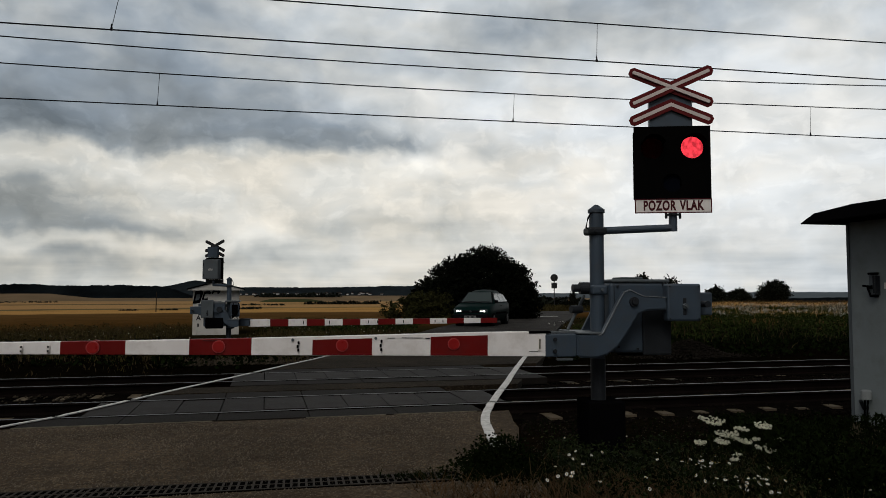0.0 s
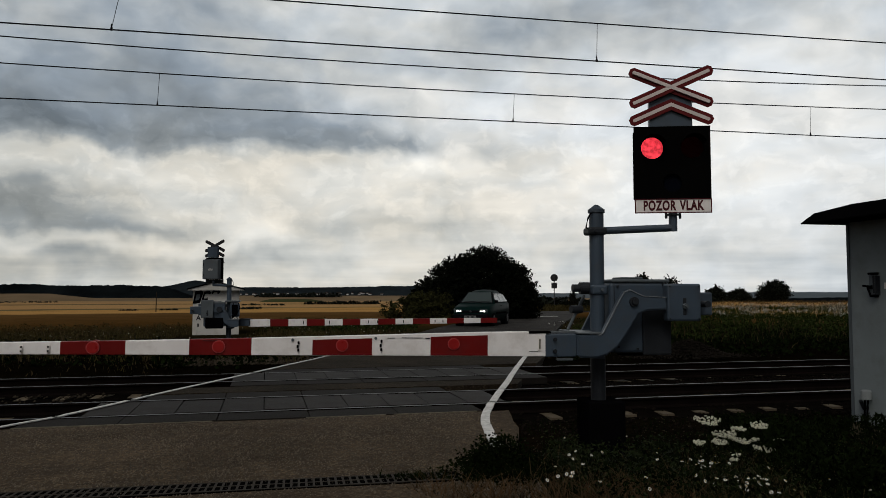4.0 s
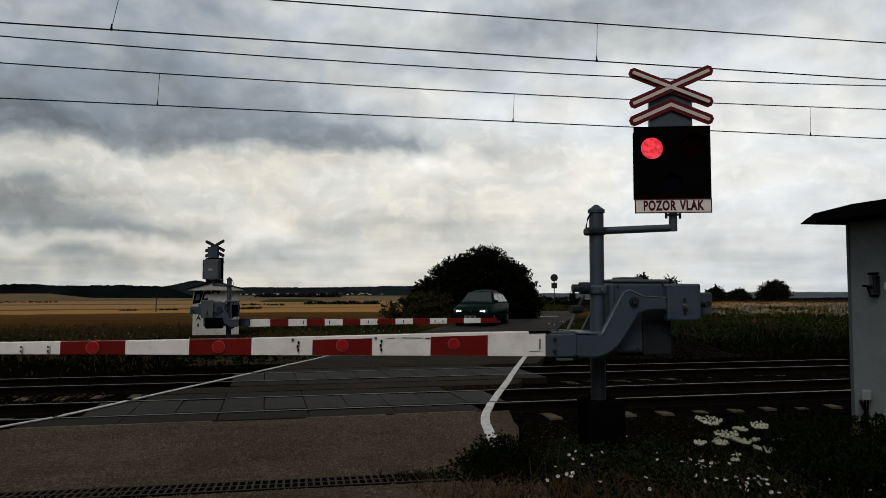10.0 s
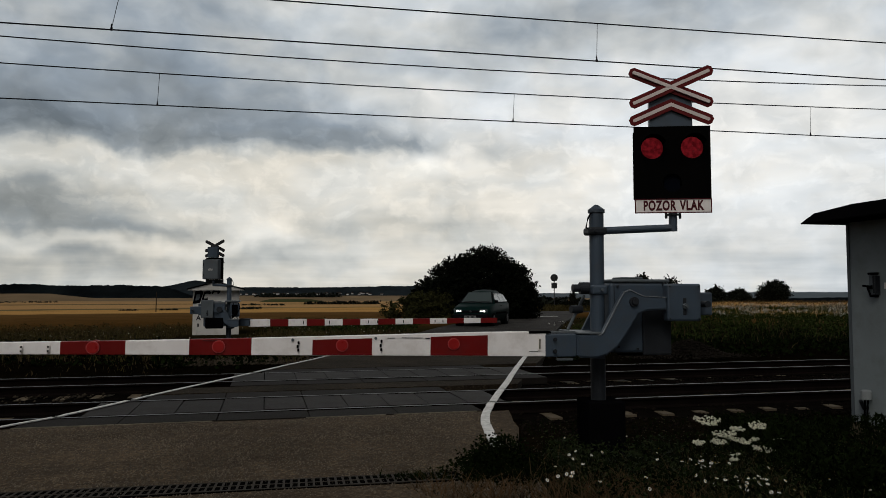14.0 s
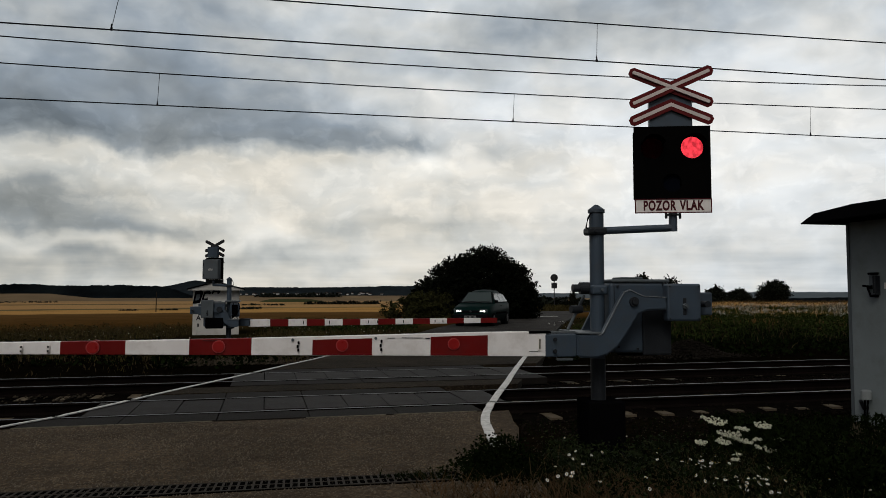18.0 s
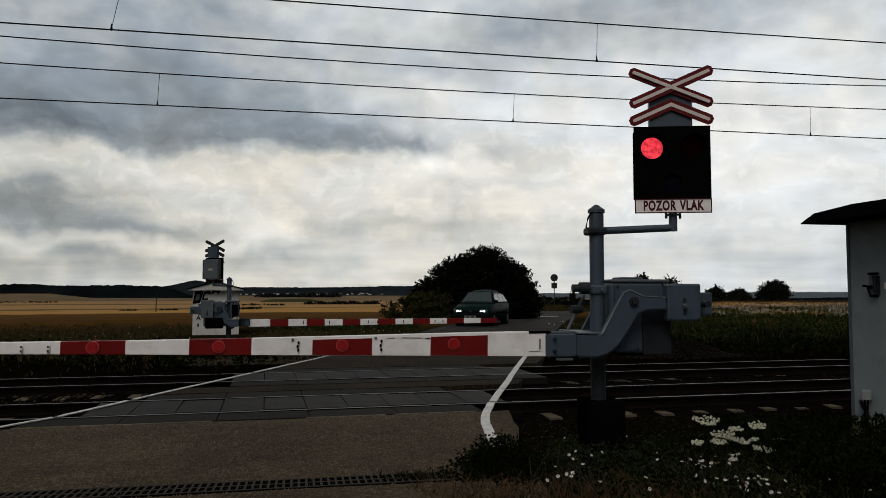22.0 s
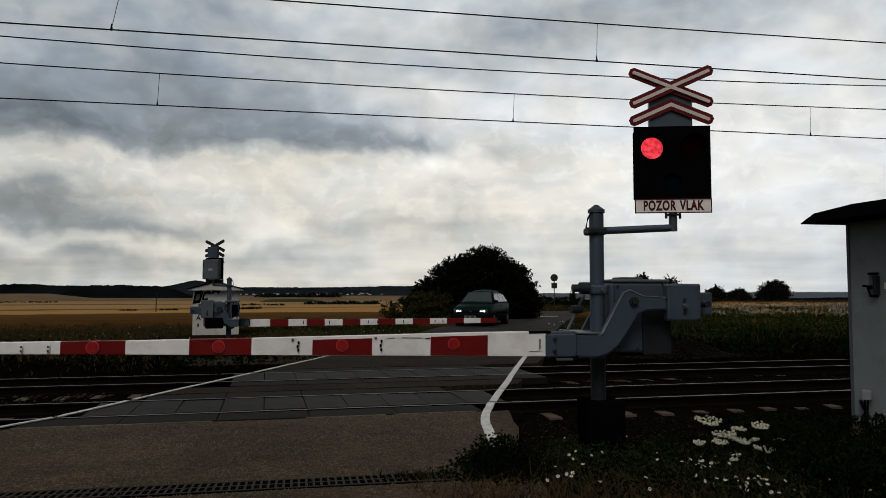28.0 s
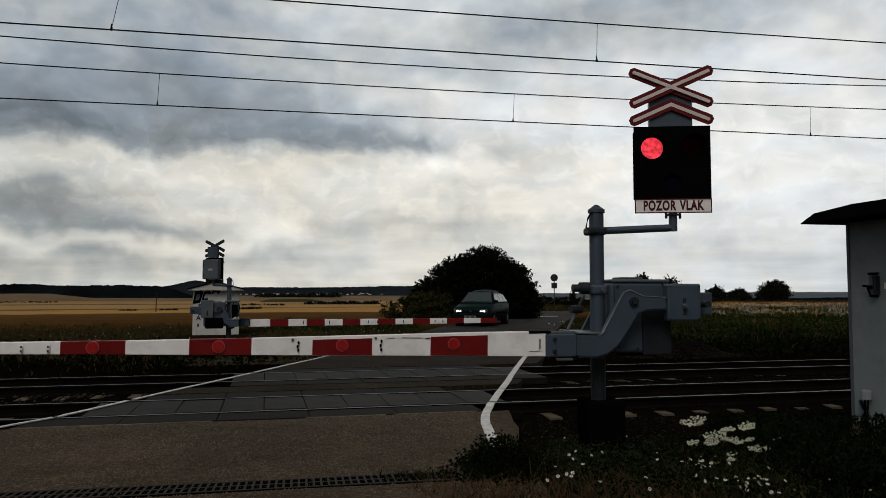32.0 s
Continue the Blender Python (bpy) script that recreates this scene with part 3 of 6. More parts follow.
def ridge(name, y, x0, x1, foot, heights, mat, rough, label, step=8.0, depth=500.0):
    """A long wooded rise with an uneven crest; heights by noise and a few broad humps."""
    verts, faces = [], []
    n = int((x1 - x0) / step)
    for i in range(n + 1):
        x = x0 + (x1 - x0) * i / n
        hgt = heights(x) + rough * (noise.noise((x * 0.02, y * 0.01, 1)) + 0.7 * noise.noise((x * 0.09, y, 5)) + 0.55 * noise.noise((x * 0.31, y, 9)))
        verts += [(x, y - depth * 0.35, foot), (x, y - depth * 0.12, foot + (hgt - foot) * 0.6), (x, y, hgt), (x, y + depth * 0.6, foot)]
    for i in range(n):
        for k in range(3):
            a = i * 4 + k
            faces.append((a, a + 4, a + 5, a + 1))
    ob = mesh_ob(name, verts, faces, mat, False)
    return tagged(ob, label, "hill", kind="structure")


def hump(x, c, w, a):
    return a * math.exp(-((x - c) / w) ** 2)


def build_hills():
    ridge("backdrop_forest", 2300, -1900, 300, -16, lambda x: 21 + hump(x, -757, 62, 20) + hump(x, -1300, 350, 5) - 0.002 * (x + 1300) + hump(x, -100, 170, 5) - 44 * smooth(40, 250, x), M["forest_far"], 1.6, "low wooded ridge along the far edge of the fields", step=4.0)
    ridge("backdrop_forest_near", 1700, -1700, -545, -14, lambda x: 17.5 + hump(x, -960, 75, 5) + hump(x, -760, 70, 2) + 0.5 * smooth(-1000, -1500, x) - 28 * smooth(-640, -550, x), M["forest"], 2.6, "dark wood at the foot of the distant ridge", step=2.5, depth=300.0)
    ridge("backdrop_field", 1400, -1300, 60, -16, lambda x: -7.6 + 8.4 * (1 - smooth(-745, -655, x)) + 4.6 * smooth(-480, -380, x) - 4.0 * smooth(-90, 30, x), M["stubble"], 0.25, "brown stubble field rising to the wood", depth=420.0)
    ridge("backdrop_pasture", 1150, -300, -165, -16, lambda x: -16 + 8.6 * smooth(-300, -262, x) * (1 - smooth(-205, -165, x)), M["pasture"], 0.2, "dull green pasture before the village", depth=240.0)
    ridge("backdrop_hill", 2700, -100, 2400, -16, lambda x: 0.5 + hump(x, 1400, 700, 5), M["hill"], 1.0, "distant rise beyond the fields, coloured pale with haze", depth=900)
    ridge("backdrop_wood", 1100, 300, 1200, -14, lambda x: -5.6 + 0.8 * math.sin(x * 0.013), M["forest"], 0.9, "thin dark line of distant wood", step=4.0, depth=200.0)


# ---------------------------------------------------------------- road and railway
HALF = 3.15


def build_road():
    # the carriageway in stretches between the rails
    bands = [(-20.0, 10.28, "road_near", 0.0), (12.5 + 0.75, 14.77 - 0.75, "road_between_tracks", 0.0), (16.27 + 0.72, 20.6, "road_beyond_tracks", 0.0), (20.6, 400.0, "road_far", 0.0)]
    for n0, n1, name, lift in bands:
        verts, faces = [], []
        ncol = 14
        lines = []
        lo, hi = max(n0, -8.0), min(n1, 130.0)
        cnt = max(3, int((hi - lo) / 0.6))
        for j in range(cnt + 1):
            t = j / cnt
            n = lo + (hi - lo) * (t if hi < 100 else t * t)
            lines.append(n)
        for n in lines:
            # where the axis meets this line across the tracks
            y = n
            for _ in range(30):
                y += (n - across(road_axis(y), y)) * 0.8
            left = right = HALF - 0.35 * smooth(19.5, 24, n)
            if n < 10.3:
                right = max(HALF, 0.62 + 0.20 * smooth(6.3, 8.2, y) + 0.05 * max(0.0, 8.0 - y) - road_axis(y) + 0.02 * y)
            for k in range(ncol + 1):
                o = -left + (left + right) * k / ncol + 0.05 * noise.noise((k * 3.1, n * 0.9, 0)) * (k in (0, ncol))
                s0 = along(road_axis(y), y)
                px, py = sn(s0 + o, n)
                verts.append((px, py, base_z(px, py) + 0.008 * noise.noise((px * 0.7, py * 0.7, 2)) + lift))
        for j in range(len(lines) - 1):
            for k in range(ncol):
                a = j * (ncol + 1) + k
                faces.append((a, a + 1, a + ncol + 2, a + ncol + 1))
        rim = [j * (ncol + 1) for j in range(len(lines))] + [(len(lines) - 1) * (ncol + 1) + k for k in range(1, ncol + 1)] + [j * (ncol + 1) + ncol for j in range(len(lines) - 2, -1, -1)] + [k for k in range(ncol - 1, 0, -1)]
        o = len(verts)
        verts += [(verts[i][0], verts[i][1], verts[i][2] - 0.15) for i in rim]
        for k in range(len(rim)):
            q = (k + 1) % len(rim)
            faces.append((rim[k], rim[q], o + q, o + k))
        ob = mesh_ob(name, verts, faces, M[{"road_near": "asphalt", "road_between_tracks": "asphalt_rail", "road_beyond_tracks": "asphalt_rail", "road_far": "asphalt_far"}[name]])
        tagged(ob, "worn brownish grey asphalt road surface", "road", kind="structure")

    def line(name, pts, w, label):
        fine = []
        for (xa, ya), (xb, yb) in zip(pts, pts[1:]):
            c = max(2, int(math.hypot(xb - xa, yb - ya) / 0.06))
            fine += [(xa + (xb - xa) * k / c, ya + (yb - ya) * k / c) for k in range(c)]
        fine.append(pts[-1])
        verts, faces = [], []
        for i, (x, y) in enumerate(fine):
            xa, ya = fine[max(i - 1, 0)]
            xb, yb = fine[min(i + 1, len(fine) - 1)]
            d = Vector((xb - xa, yb - ya)).normalized()
            jit = 0.012 * noise.noise((x * 6, y * 6, 0))
            for o in (-w / 2 + jit, w / 2 + jit):
                px, py = x + d.y * o, y - d.x * o
                verts.append((px, py, base_z(px, py) + 0.014))
        for i in range(len(fine) - 1):
            if any(abs(across(*fine[i]) - r) < 0.05 for t in RAILS for r in t):
                continue
            faces.append((2 * i, 2 * i + 1, 2 * i + 3, 2 * i + 2))
        o = len(verts)
        verts += [(v[0], v[1], v[2] - 0.012) for v in verts[:o]]
        for a, b, c, d in list(faces):
            faces.append((a + o, d + o, c + o, b + o))
            faces += [(a, d, d + o, a + o), (b, c, c + o, b + o)]
        tagged(mesh_ob(name, verts, faces, M["paintline"]), label, "road marking", kind="structure")

    line("road_marking_left", [(-5.9, 8.3), (-5.51, 9.43), (-5.20, 10.2), (-4.95, 11.35), (-4.65, 12.87), (-4.26, 14.53), (-3.965, 15.86), (-3.66, 17.33), (-3.01, 20.12), (-2.75, 21.2)], 0.072, "worn white edge line across the level crossing")
    line("road_marking_right", [(0.55, 7.3), (0.53, 7.7), (0.52, 8.35), (0.52, 9.2), (0.545, 9.8), (0.60, 10.5), (0.71, 11.32), (0.888, 12.38), (1.154, 13.9), (1.575, 16.44), (2.148, 19.77), (2.4, 21.2)], 0.115, "worn white edge line bending beside the crossing")
    for k, (x, y, w) in enumerate(((4.6, 52, 0.25), (6.0, 47, 0.2))):
        line("road_marking_dash", [(x - 1.2, y - 0.05), (x + 1.2, y + 0.2)], w, "faint white dash on the far road")


def rail_profile():
    h = [(0.029, 0.0), (0.036, -0.008), (0.037, -0.03), (0.012, -0.045), (0.009, -0.13), (0.075, -0.155), (0.075, -0.17)]
    return h + [(-x, z) for x, z in reversed(h)]


def build_tracks():
    prof = rail_profile()
    sl = box(-1.27, 1.27, -0.13, 0.13, -0.40, -0.18, 0.0)
    for v in sl.verts:
        if v.co.z > -0.2:
            v.co.y *= 0.72
            v.co.x *= 0.985
            if abs(v.co.x) < 0.4:
                v.co.z -= 0.03
    for ti, pair in enumerate(RAILS):
        mid = sum(pair) / 2
        trk = thing("railway_track", pose(*sn(0, mid), 0, 0, 0, 13.3), "straight railway track with polished rail heads in dark ballast", "railway track", "railway tracks", "structure")
        for n in pair:
            o = n - mid
            verts, faces, ids = [], [], []
            S = [-40, -20, -8, 0, 8, 20, 40, 80, 140]
            for s in S:
                verts += [(s, o + x, z) for x, z in prof]
            k = len(prof)
            for i in range(len(S) - 1):
                for j in range(k):
                    a, b = i * k + j, i * k + (j + 1) % k
                    faces.append((a, b, b + k, a + k))
                    ids.append(1 if j == k - 1 else 0)
            r = mesh_ob("rail", verts, faces, [M["rust"], M["railtop"]], False, ids)
            r.parent = trk
        first = None
        for i in range(-24, 48):
            s = i * 0.61 + (0.18 if ti else -0.05)
            if ((-3.2, 3.8), (-0.8, 5.7))[ti][0] < s < ((-3.2, 3.8), (-0.8, 5.7))[ti][1]:
                continue
            if first is None:
                ob = part("sleeper", sl.copy(), M["concrete"], trk)
                first = ob
            else:
                ob = new("sleeper", first.data)
                ob.parent = trk
            ob.matrix_basis = pose(s, 0, random.uniform(-0.008, 0.008) - (0.07 if ti and s > 9.3 else 0.03 if ti and s > 4.5 else 0), 0, 0, 90 + random.uniform(-1, 1))


def build_ballast():
    rng = np.random.default_rng(4)
    verts, faces = [], []
    ns = [9.6, 10.0, 10.4, 10.9, 11.4, 12.0, 12.6, 13.0, 13.4, 13.8, 14.3, 14.8, 15.4, 16.0, 16.5, 17.0, 17.6, 18.1]
    prof = [-0.40, -0.30, -0.23, -0.165, -0.19, -0.22, -0.15, -0.125, -0.13, -0.14, -0.18, -0.22, -0.25, -0.24, -0.22, -0.24, -0.32, -0.42]
    ss = [-40 + 0.35 * k for k in range(340)]
    for s in ss:
        for n, z in zip(ns, prof):
            x, y = sn(s, n + 0.05 * noise.noise((s * 2, n, 0)))
            verts.append((x, y, z + 0.03 * noise.noise((s * 1.7, n * 1.7, 4))))
    k = len(ns)
    for i in range(len(ss) - 1):
        for j in range(k - 1):
            a = i * k + j
            faces.append((a, a + k, a + k + 1, a + 1))
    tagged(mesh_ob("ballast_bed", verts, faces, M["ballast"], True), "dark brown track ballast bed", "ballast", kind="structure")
    # loose stones on it
    cnt = 9000
    s = np.concatenate([rng.uniform(1.3, 16, cnt * 2 // 3), rng.uniform(-15, -4.0, cnt - cnt * 2 // 3)])
    n = rng.uniform(9.7, 17.9, cnt)
    n[::3] = rng.uniform(8.2, 10.4, len(n[::3]))
    z = np.interp(n, ns, prof)
    x, y = s * T2[0] + n * N2[0], s * T2[1] + n * N2[1]
    z = np.array([ground_z(p, q) if w < 9.8 else v for p, q, w, v in zip(x, y, n, z)])
    off = x - (-2.4 + 0.215 * (y - 10))
    keep = (np.abs(off) > 3.2) & ~((x > 4.7) & (y < 9.4)) & ~((n < 10.3) & (x < 0.9))
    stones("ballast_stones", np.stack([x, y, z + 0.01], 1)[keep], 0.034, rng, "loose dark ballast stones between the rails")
    s, n = rng.normal(-0.5, 0.75, 1500), rng.uniform(18.7, 21.0, 1500)
    x, y = s * T2[0] + n * N2[0], s * T2[1] + n * N2[1]
    keep = (x - (-2.4 + 0.215 * (y - 10)) < -3.1)
    stones("roadside_gravel", np.array([(p, q, ground_z(p, q) + 0.02) for p, q in zip(x[keep], y[keep])]), 0.05, rng, "loose brown gravel beside the far road edge", "pale_stone")
    s, n = rng.uniform(1.0, 8.0, 1400), rng.uniform(6.0, 9.6, 1400)
    x, y = s * T2[0] + n * N2[0], s * T2[1] + n * N2[1]
    keep = (x > 0.9) & ~((x > 4.7) & (y < 9.4))
    stones("verge_pebbles", np.array([(p, q, ground_z(p, q) + 0.004) for p, q in zip(x[keep], y[keep])]), 0.016, rng, "scattered brown pebbles on the verge soil", "pale_stone")
    s, n = rng.uniform(-7, -2.6, 160), rng.uniform(12.9, 14.5, 160)
    x, y = s * T2[0] + n * N2[0], s * T2[1] + n * N2[1]
    stones("pale_stones", np.stack([x, y, np.full(160, -0.12)], 1), 0.045, rng, "pale stones between the tracks", "pale_stone")
    # a heap of spare stone beyond the far track
    cnt = 3600
    g = rng.normal(size=(cnt, 2))
    hs, hn = 11.5 + 0.72 * g[:, 0], 18.9 + 0.35 * g[:, 1]
    hz = ground_z(*sn(11.5, 18.9)) + 0.46 * np.exp(-(g[:, 0] ** 2 + g[:, 1] ** 2) / 1.4) * rng.uniform(0.5, 1, cnt)
    hx, hy = hs * T2[0] + hn * N2[0], hs * T2[1] + hn * N2[1]
    stones("gravel_heap", np.stack([hx, hy, hz], 1), 0.036, rng, "heap of grey ballast stone beside the far track", "heap_stone")


def stones(name, cen, size, rng, label, mat="stone", tall=0.65):
    octa = np.array([(1, 0, 0), (-1, 0, 0), (0, 1, 0), (0, -1, 0), (0, 0, 1), (0, 0, -1)], float)
    tri = np.array([(0, 2, 4), (2, 1, 4), (1, 3, 4), (3, 0, 4), (2, 0, 5), (1, 2, 5), (3, 1, 5), (0, 3, 5)])
    n = len(cen)
    v = octa[None] * rng.uniform(0.5, 1.2, (n, 6, 1)) * np.array([1, 0.85, tall])
    a = rng.uniform(0, math.tau, n)
    c, s = np.cos(a)[:, None], np.sin(a)[:, None]
    v = np.stack([v[..., 0] * c - v[..., 1] * s + 0.3 * v[..., 2], v[..., 0] * s + v[..., 1] * c, v[..., 2]], 2)
    v = v * (size * rng.uniform(0.5, 1.4, (n, 1, 1))) + cen[:, None]
    f = (np.arange(n)[:, None, None] * 6 + tri[None]).reshape(-1, 3)
    me = bpy.data.meshes.new(name)
    me.vertices.add(6 * n)
    me.vertices.foreach_set("co", v.astype(np.float32).ravel())
    me.loops.add(len(f) * 3)
    me.loops.foreach_set("vertex_index", f.astype(np.int32).ravel())
    me.polygons.add(len(f))
    me.polygons.foreach_set("loop_start", np.arange(0, len(f) * 3, 3, dtype=np.int32))
    me.polygons.foreach_set("loop_total", np.full(len(f), 3, dtype=np.int32))
    me.materials.append(M[mat])
    me.update(calc_edges=True)
    return tagged(new(name, me), label, "gravel", kind="stuff")


def build_grit():
    """Small stone chips that stand proud in the worn road surface."""
    rng = np.random.default_rng(61)
    x, y = rng.uniform(-6.2, 1.0, 44000), rng.uniform(4.7, 10.6, 44000)
    keep = (across(x, y) < 10.2) & (x < 0.9 - 0.03 * y) & (x > road_axis(y) - 3.1)
    z = np.minimum(0.34, 0.05 * (10.3 - across(x, y)))
    stones("road_chippings", np.stack([x, y, z + 0.001], 1)[keep], 0.0082, rng, "small pale stone chips in the worn asphalt", "chip", 1.1)


def build_deck():
    """Concrete panels between and beside the rails of the crossing."""
    for ti, pair in enumerate(RAILS):
        deck = thing("crossing_deck", pose(*sn(0, sum(pair) / 2), 0, 0, 0, 13.3), "dark concrete panels of the level crossing between the rails", "crossing deck", "crossing decks", "structure")
        mid = sum(pair) / 2
        meshes = {}
        lo, hi = ((-3.05, 3.66), (-0.61, 5.49))[ti]
        for name, o0, o1, step in (("panel", -0.59, 0.65, 0.61), ("edge_panel", -1.40, -0.80, 1.22), ("edge_panel", 0.80, 1.40, 1.22)):
            first = (1.22, 0.61)[ti] if o0 > 0 else (0.61 * (1 - ti) if name == "panel" else 0.0)
            for i in range(int((hi - lo - first) / step + 0.01)):
                if name not in meshes:
                    bm = box(-step / 2 + 0.007, step / 2 - 0.007, -(o1 - o0) / 2, (o1 - o0) / 2, -0.14, -0.004, 0.008)
                    ob = part(name, bm, M["panel"] if name == "panel" else M["panel_dark"], deck)
                    meshes[name] = ob.data
                else:
                    ob = new(name, meshes[name])
                    ob.parent = deck
                ob.matrix_basis = pose(lo + first + (i + 0.5) * step, (o0 + o1) / 2, random.uniform(-0.005, 0.002), random.uniform(-0.3, 0.3), random.uniform(-0.3, 0.3), 0)
        if ti == 0:
            for q in range(5):
                if q != 2:
                    part("edge_strip", box(-3.05 + q * 1.2, -3.05 + q * 1.2 + 1.19 - 0.1 * (q == 3), -1.46, -1.425, -0.12, 0.002 - 0.002 * (q % 2), 0.004), M["kerb"], deck, "pale concrete edge strip")
        part("bed", box(lo + 1.0, hi, -1.40, 1.40, -0.30, -0.15), M["ballast"], deck)


def build_drain():
    """Slotted channel across the road before the barrier."""
    a, b = Vector((-4.35, 5.17)), Vector((0.28, 6.05))
    d = (b - a).normalized()
    ang = math.degrees(math.atan2(d.y, d.x))
    L = int((b - a).length / 0.504) * 0.504 + 0.01
    z = base_z(*((a + b) / 2)) + 0.012
    za, zb = base_z(*a), base_z(*b)
    tilt = -math.degrees(math.atan2(zb - za, L))
    dr = thing("drain_channel", pose(a.x, a.y, za + 0.012, 0, tilt, ang), "rusty slotted iron drain grate set across the road", "drain")
    wd = 0.33
    side = math.degrees(math.atan(0.05))
    bm = bmesh.new()
    step, n = 0.056, 9
    seg = step * n
    for y0, y1 in ((-wd / 2, -wd / 2 + 0.022), (-0.009, 0.009), (wd / 2 - 0.022, wd / 2)):
        box(0.002, seg - 0.002, y0, y1, -0.02, 0.0, bm=bm)
    for i in range(n):
        box(i * step, i * step + 0.017, -wd / 2 + 0.022, -0.009, -0.02, -0.001, bm=bm)
        box(i * step, i * step + 0.017, 0.009, wd / 2 - 0.022, -0.02, -0.001, bm=bm)
    first = None
    for k in range(int(L / seg)):
        if first is None:
            ob = first = part("grate", bm, M["iron"], dr)
        else:
            ob = new("grate", first.data)
            ob.parent = dr
        ob.matrix_basis = pose(k * seg, 0, random.uniform(-0.001, 0.002), -2.6, 0, 0)
    part("channel", box(0, L, -wd / 2 - 0.02, wd / 2 + 0.02, -0.06, -0.022, 0.0), M["black"], dr, "dark channel under the grate", pose(0, 0, 0.018, -2.6, 0, 0))


def build_wires():
    def height(form, s):
        """Height along the wire: lowest height, where that is, and the curve of the sag, in spans of 60 m."""
        z0, s0, k = form
        if k < 1e-4:
            return z0 + s0 * s
        d = (s - s0 + 30.0) % 60.0 - 30.0
        return z0 + k * d * d

    def wire(name, n, form, r, label):
        pts = [(*sn(s, n), height(form, s)) for s in range(-32, 90, 2)]
        ob = tube_curve(name, pts, r, M["wire"], None, 3)
        return tagged(ob, label, "overhead wire", "overhead wires")

    def dropper(n, s, z0, z1, parent, lean=0.0):
        bm = cyl((*sn(s, n), z0 + 0.02), (*sn(s + lean, n), z1), 0.005, seg=6)
        cyl((*sn(s, n), z0 - 0.01), (*sn(s, n), z0 + 0.09), 0.022, 0.008, seg=8, bm=bm)
        part("dropper", bm, M["wire"], parent)

    near_c, near_m, mid = (5.60, 0.0114, 0.0), (6.131, -16.0, 0.00042), (5.9165, -0.57, 0.00164)
    far_c, far_m = (5.39, 0.0090, 0.0), (6.012, -1.95, 0.00089)
    a = wire("contact_wire", 11.75, near_c, 0.011, "dark contact wire over the near track")
    wire("catenary_wire", 11.75, near_m, 0.011, "dark carrier wire above the near contact wire")
    wire("feeder_wire", 13.6, mid, 0.011, "dark feeder wire between the two tracks")
    b = wire("contact_wire", 15.5, far_c, 0.012, "dark contact wire over the far track")
    wire("catenary_wire", 15.5, far_m, 0.012, "dark carrier wire above the far contact wire")
    for s, lean in ((-2.28, 0.12), (5.5, 0.02), (13.5, 0.0)):
        dropper(11.75, s, height(near_c, s), height(near_m, s + lean), a, lean)
    for s in (-2.13, 5.25, 12.86, 20.5):
        dropper(15.5, s, height(far_c, s), height(far_m, s + 0.03), b, 0.03)


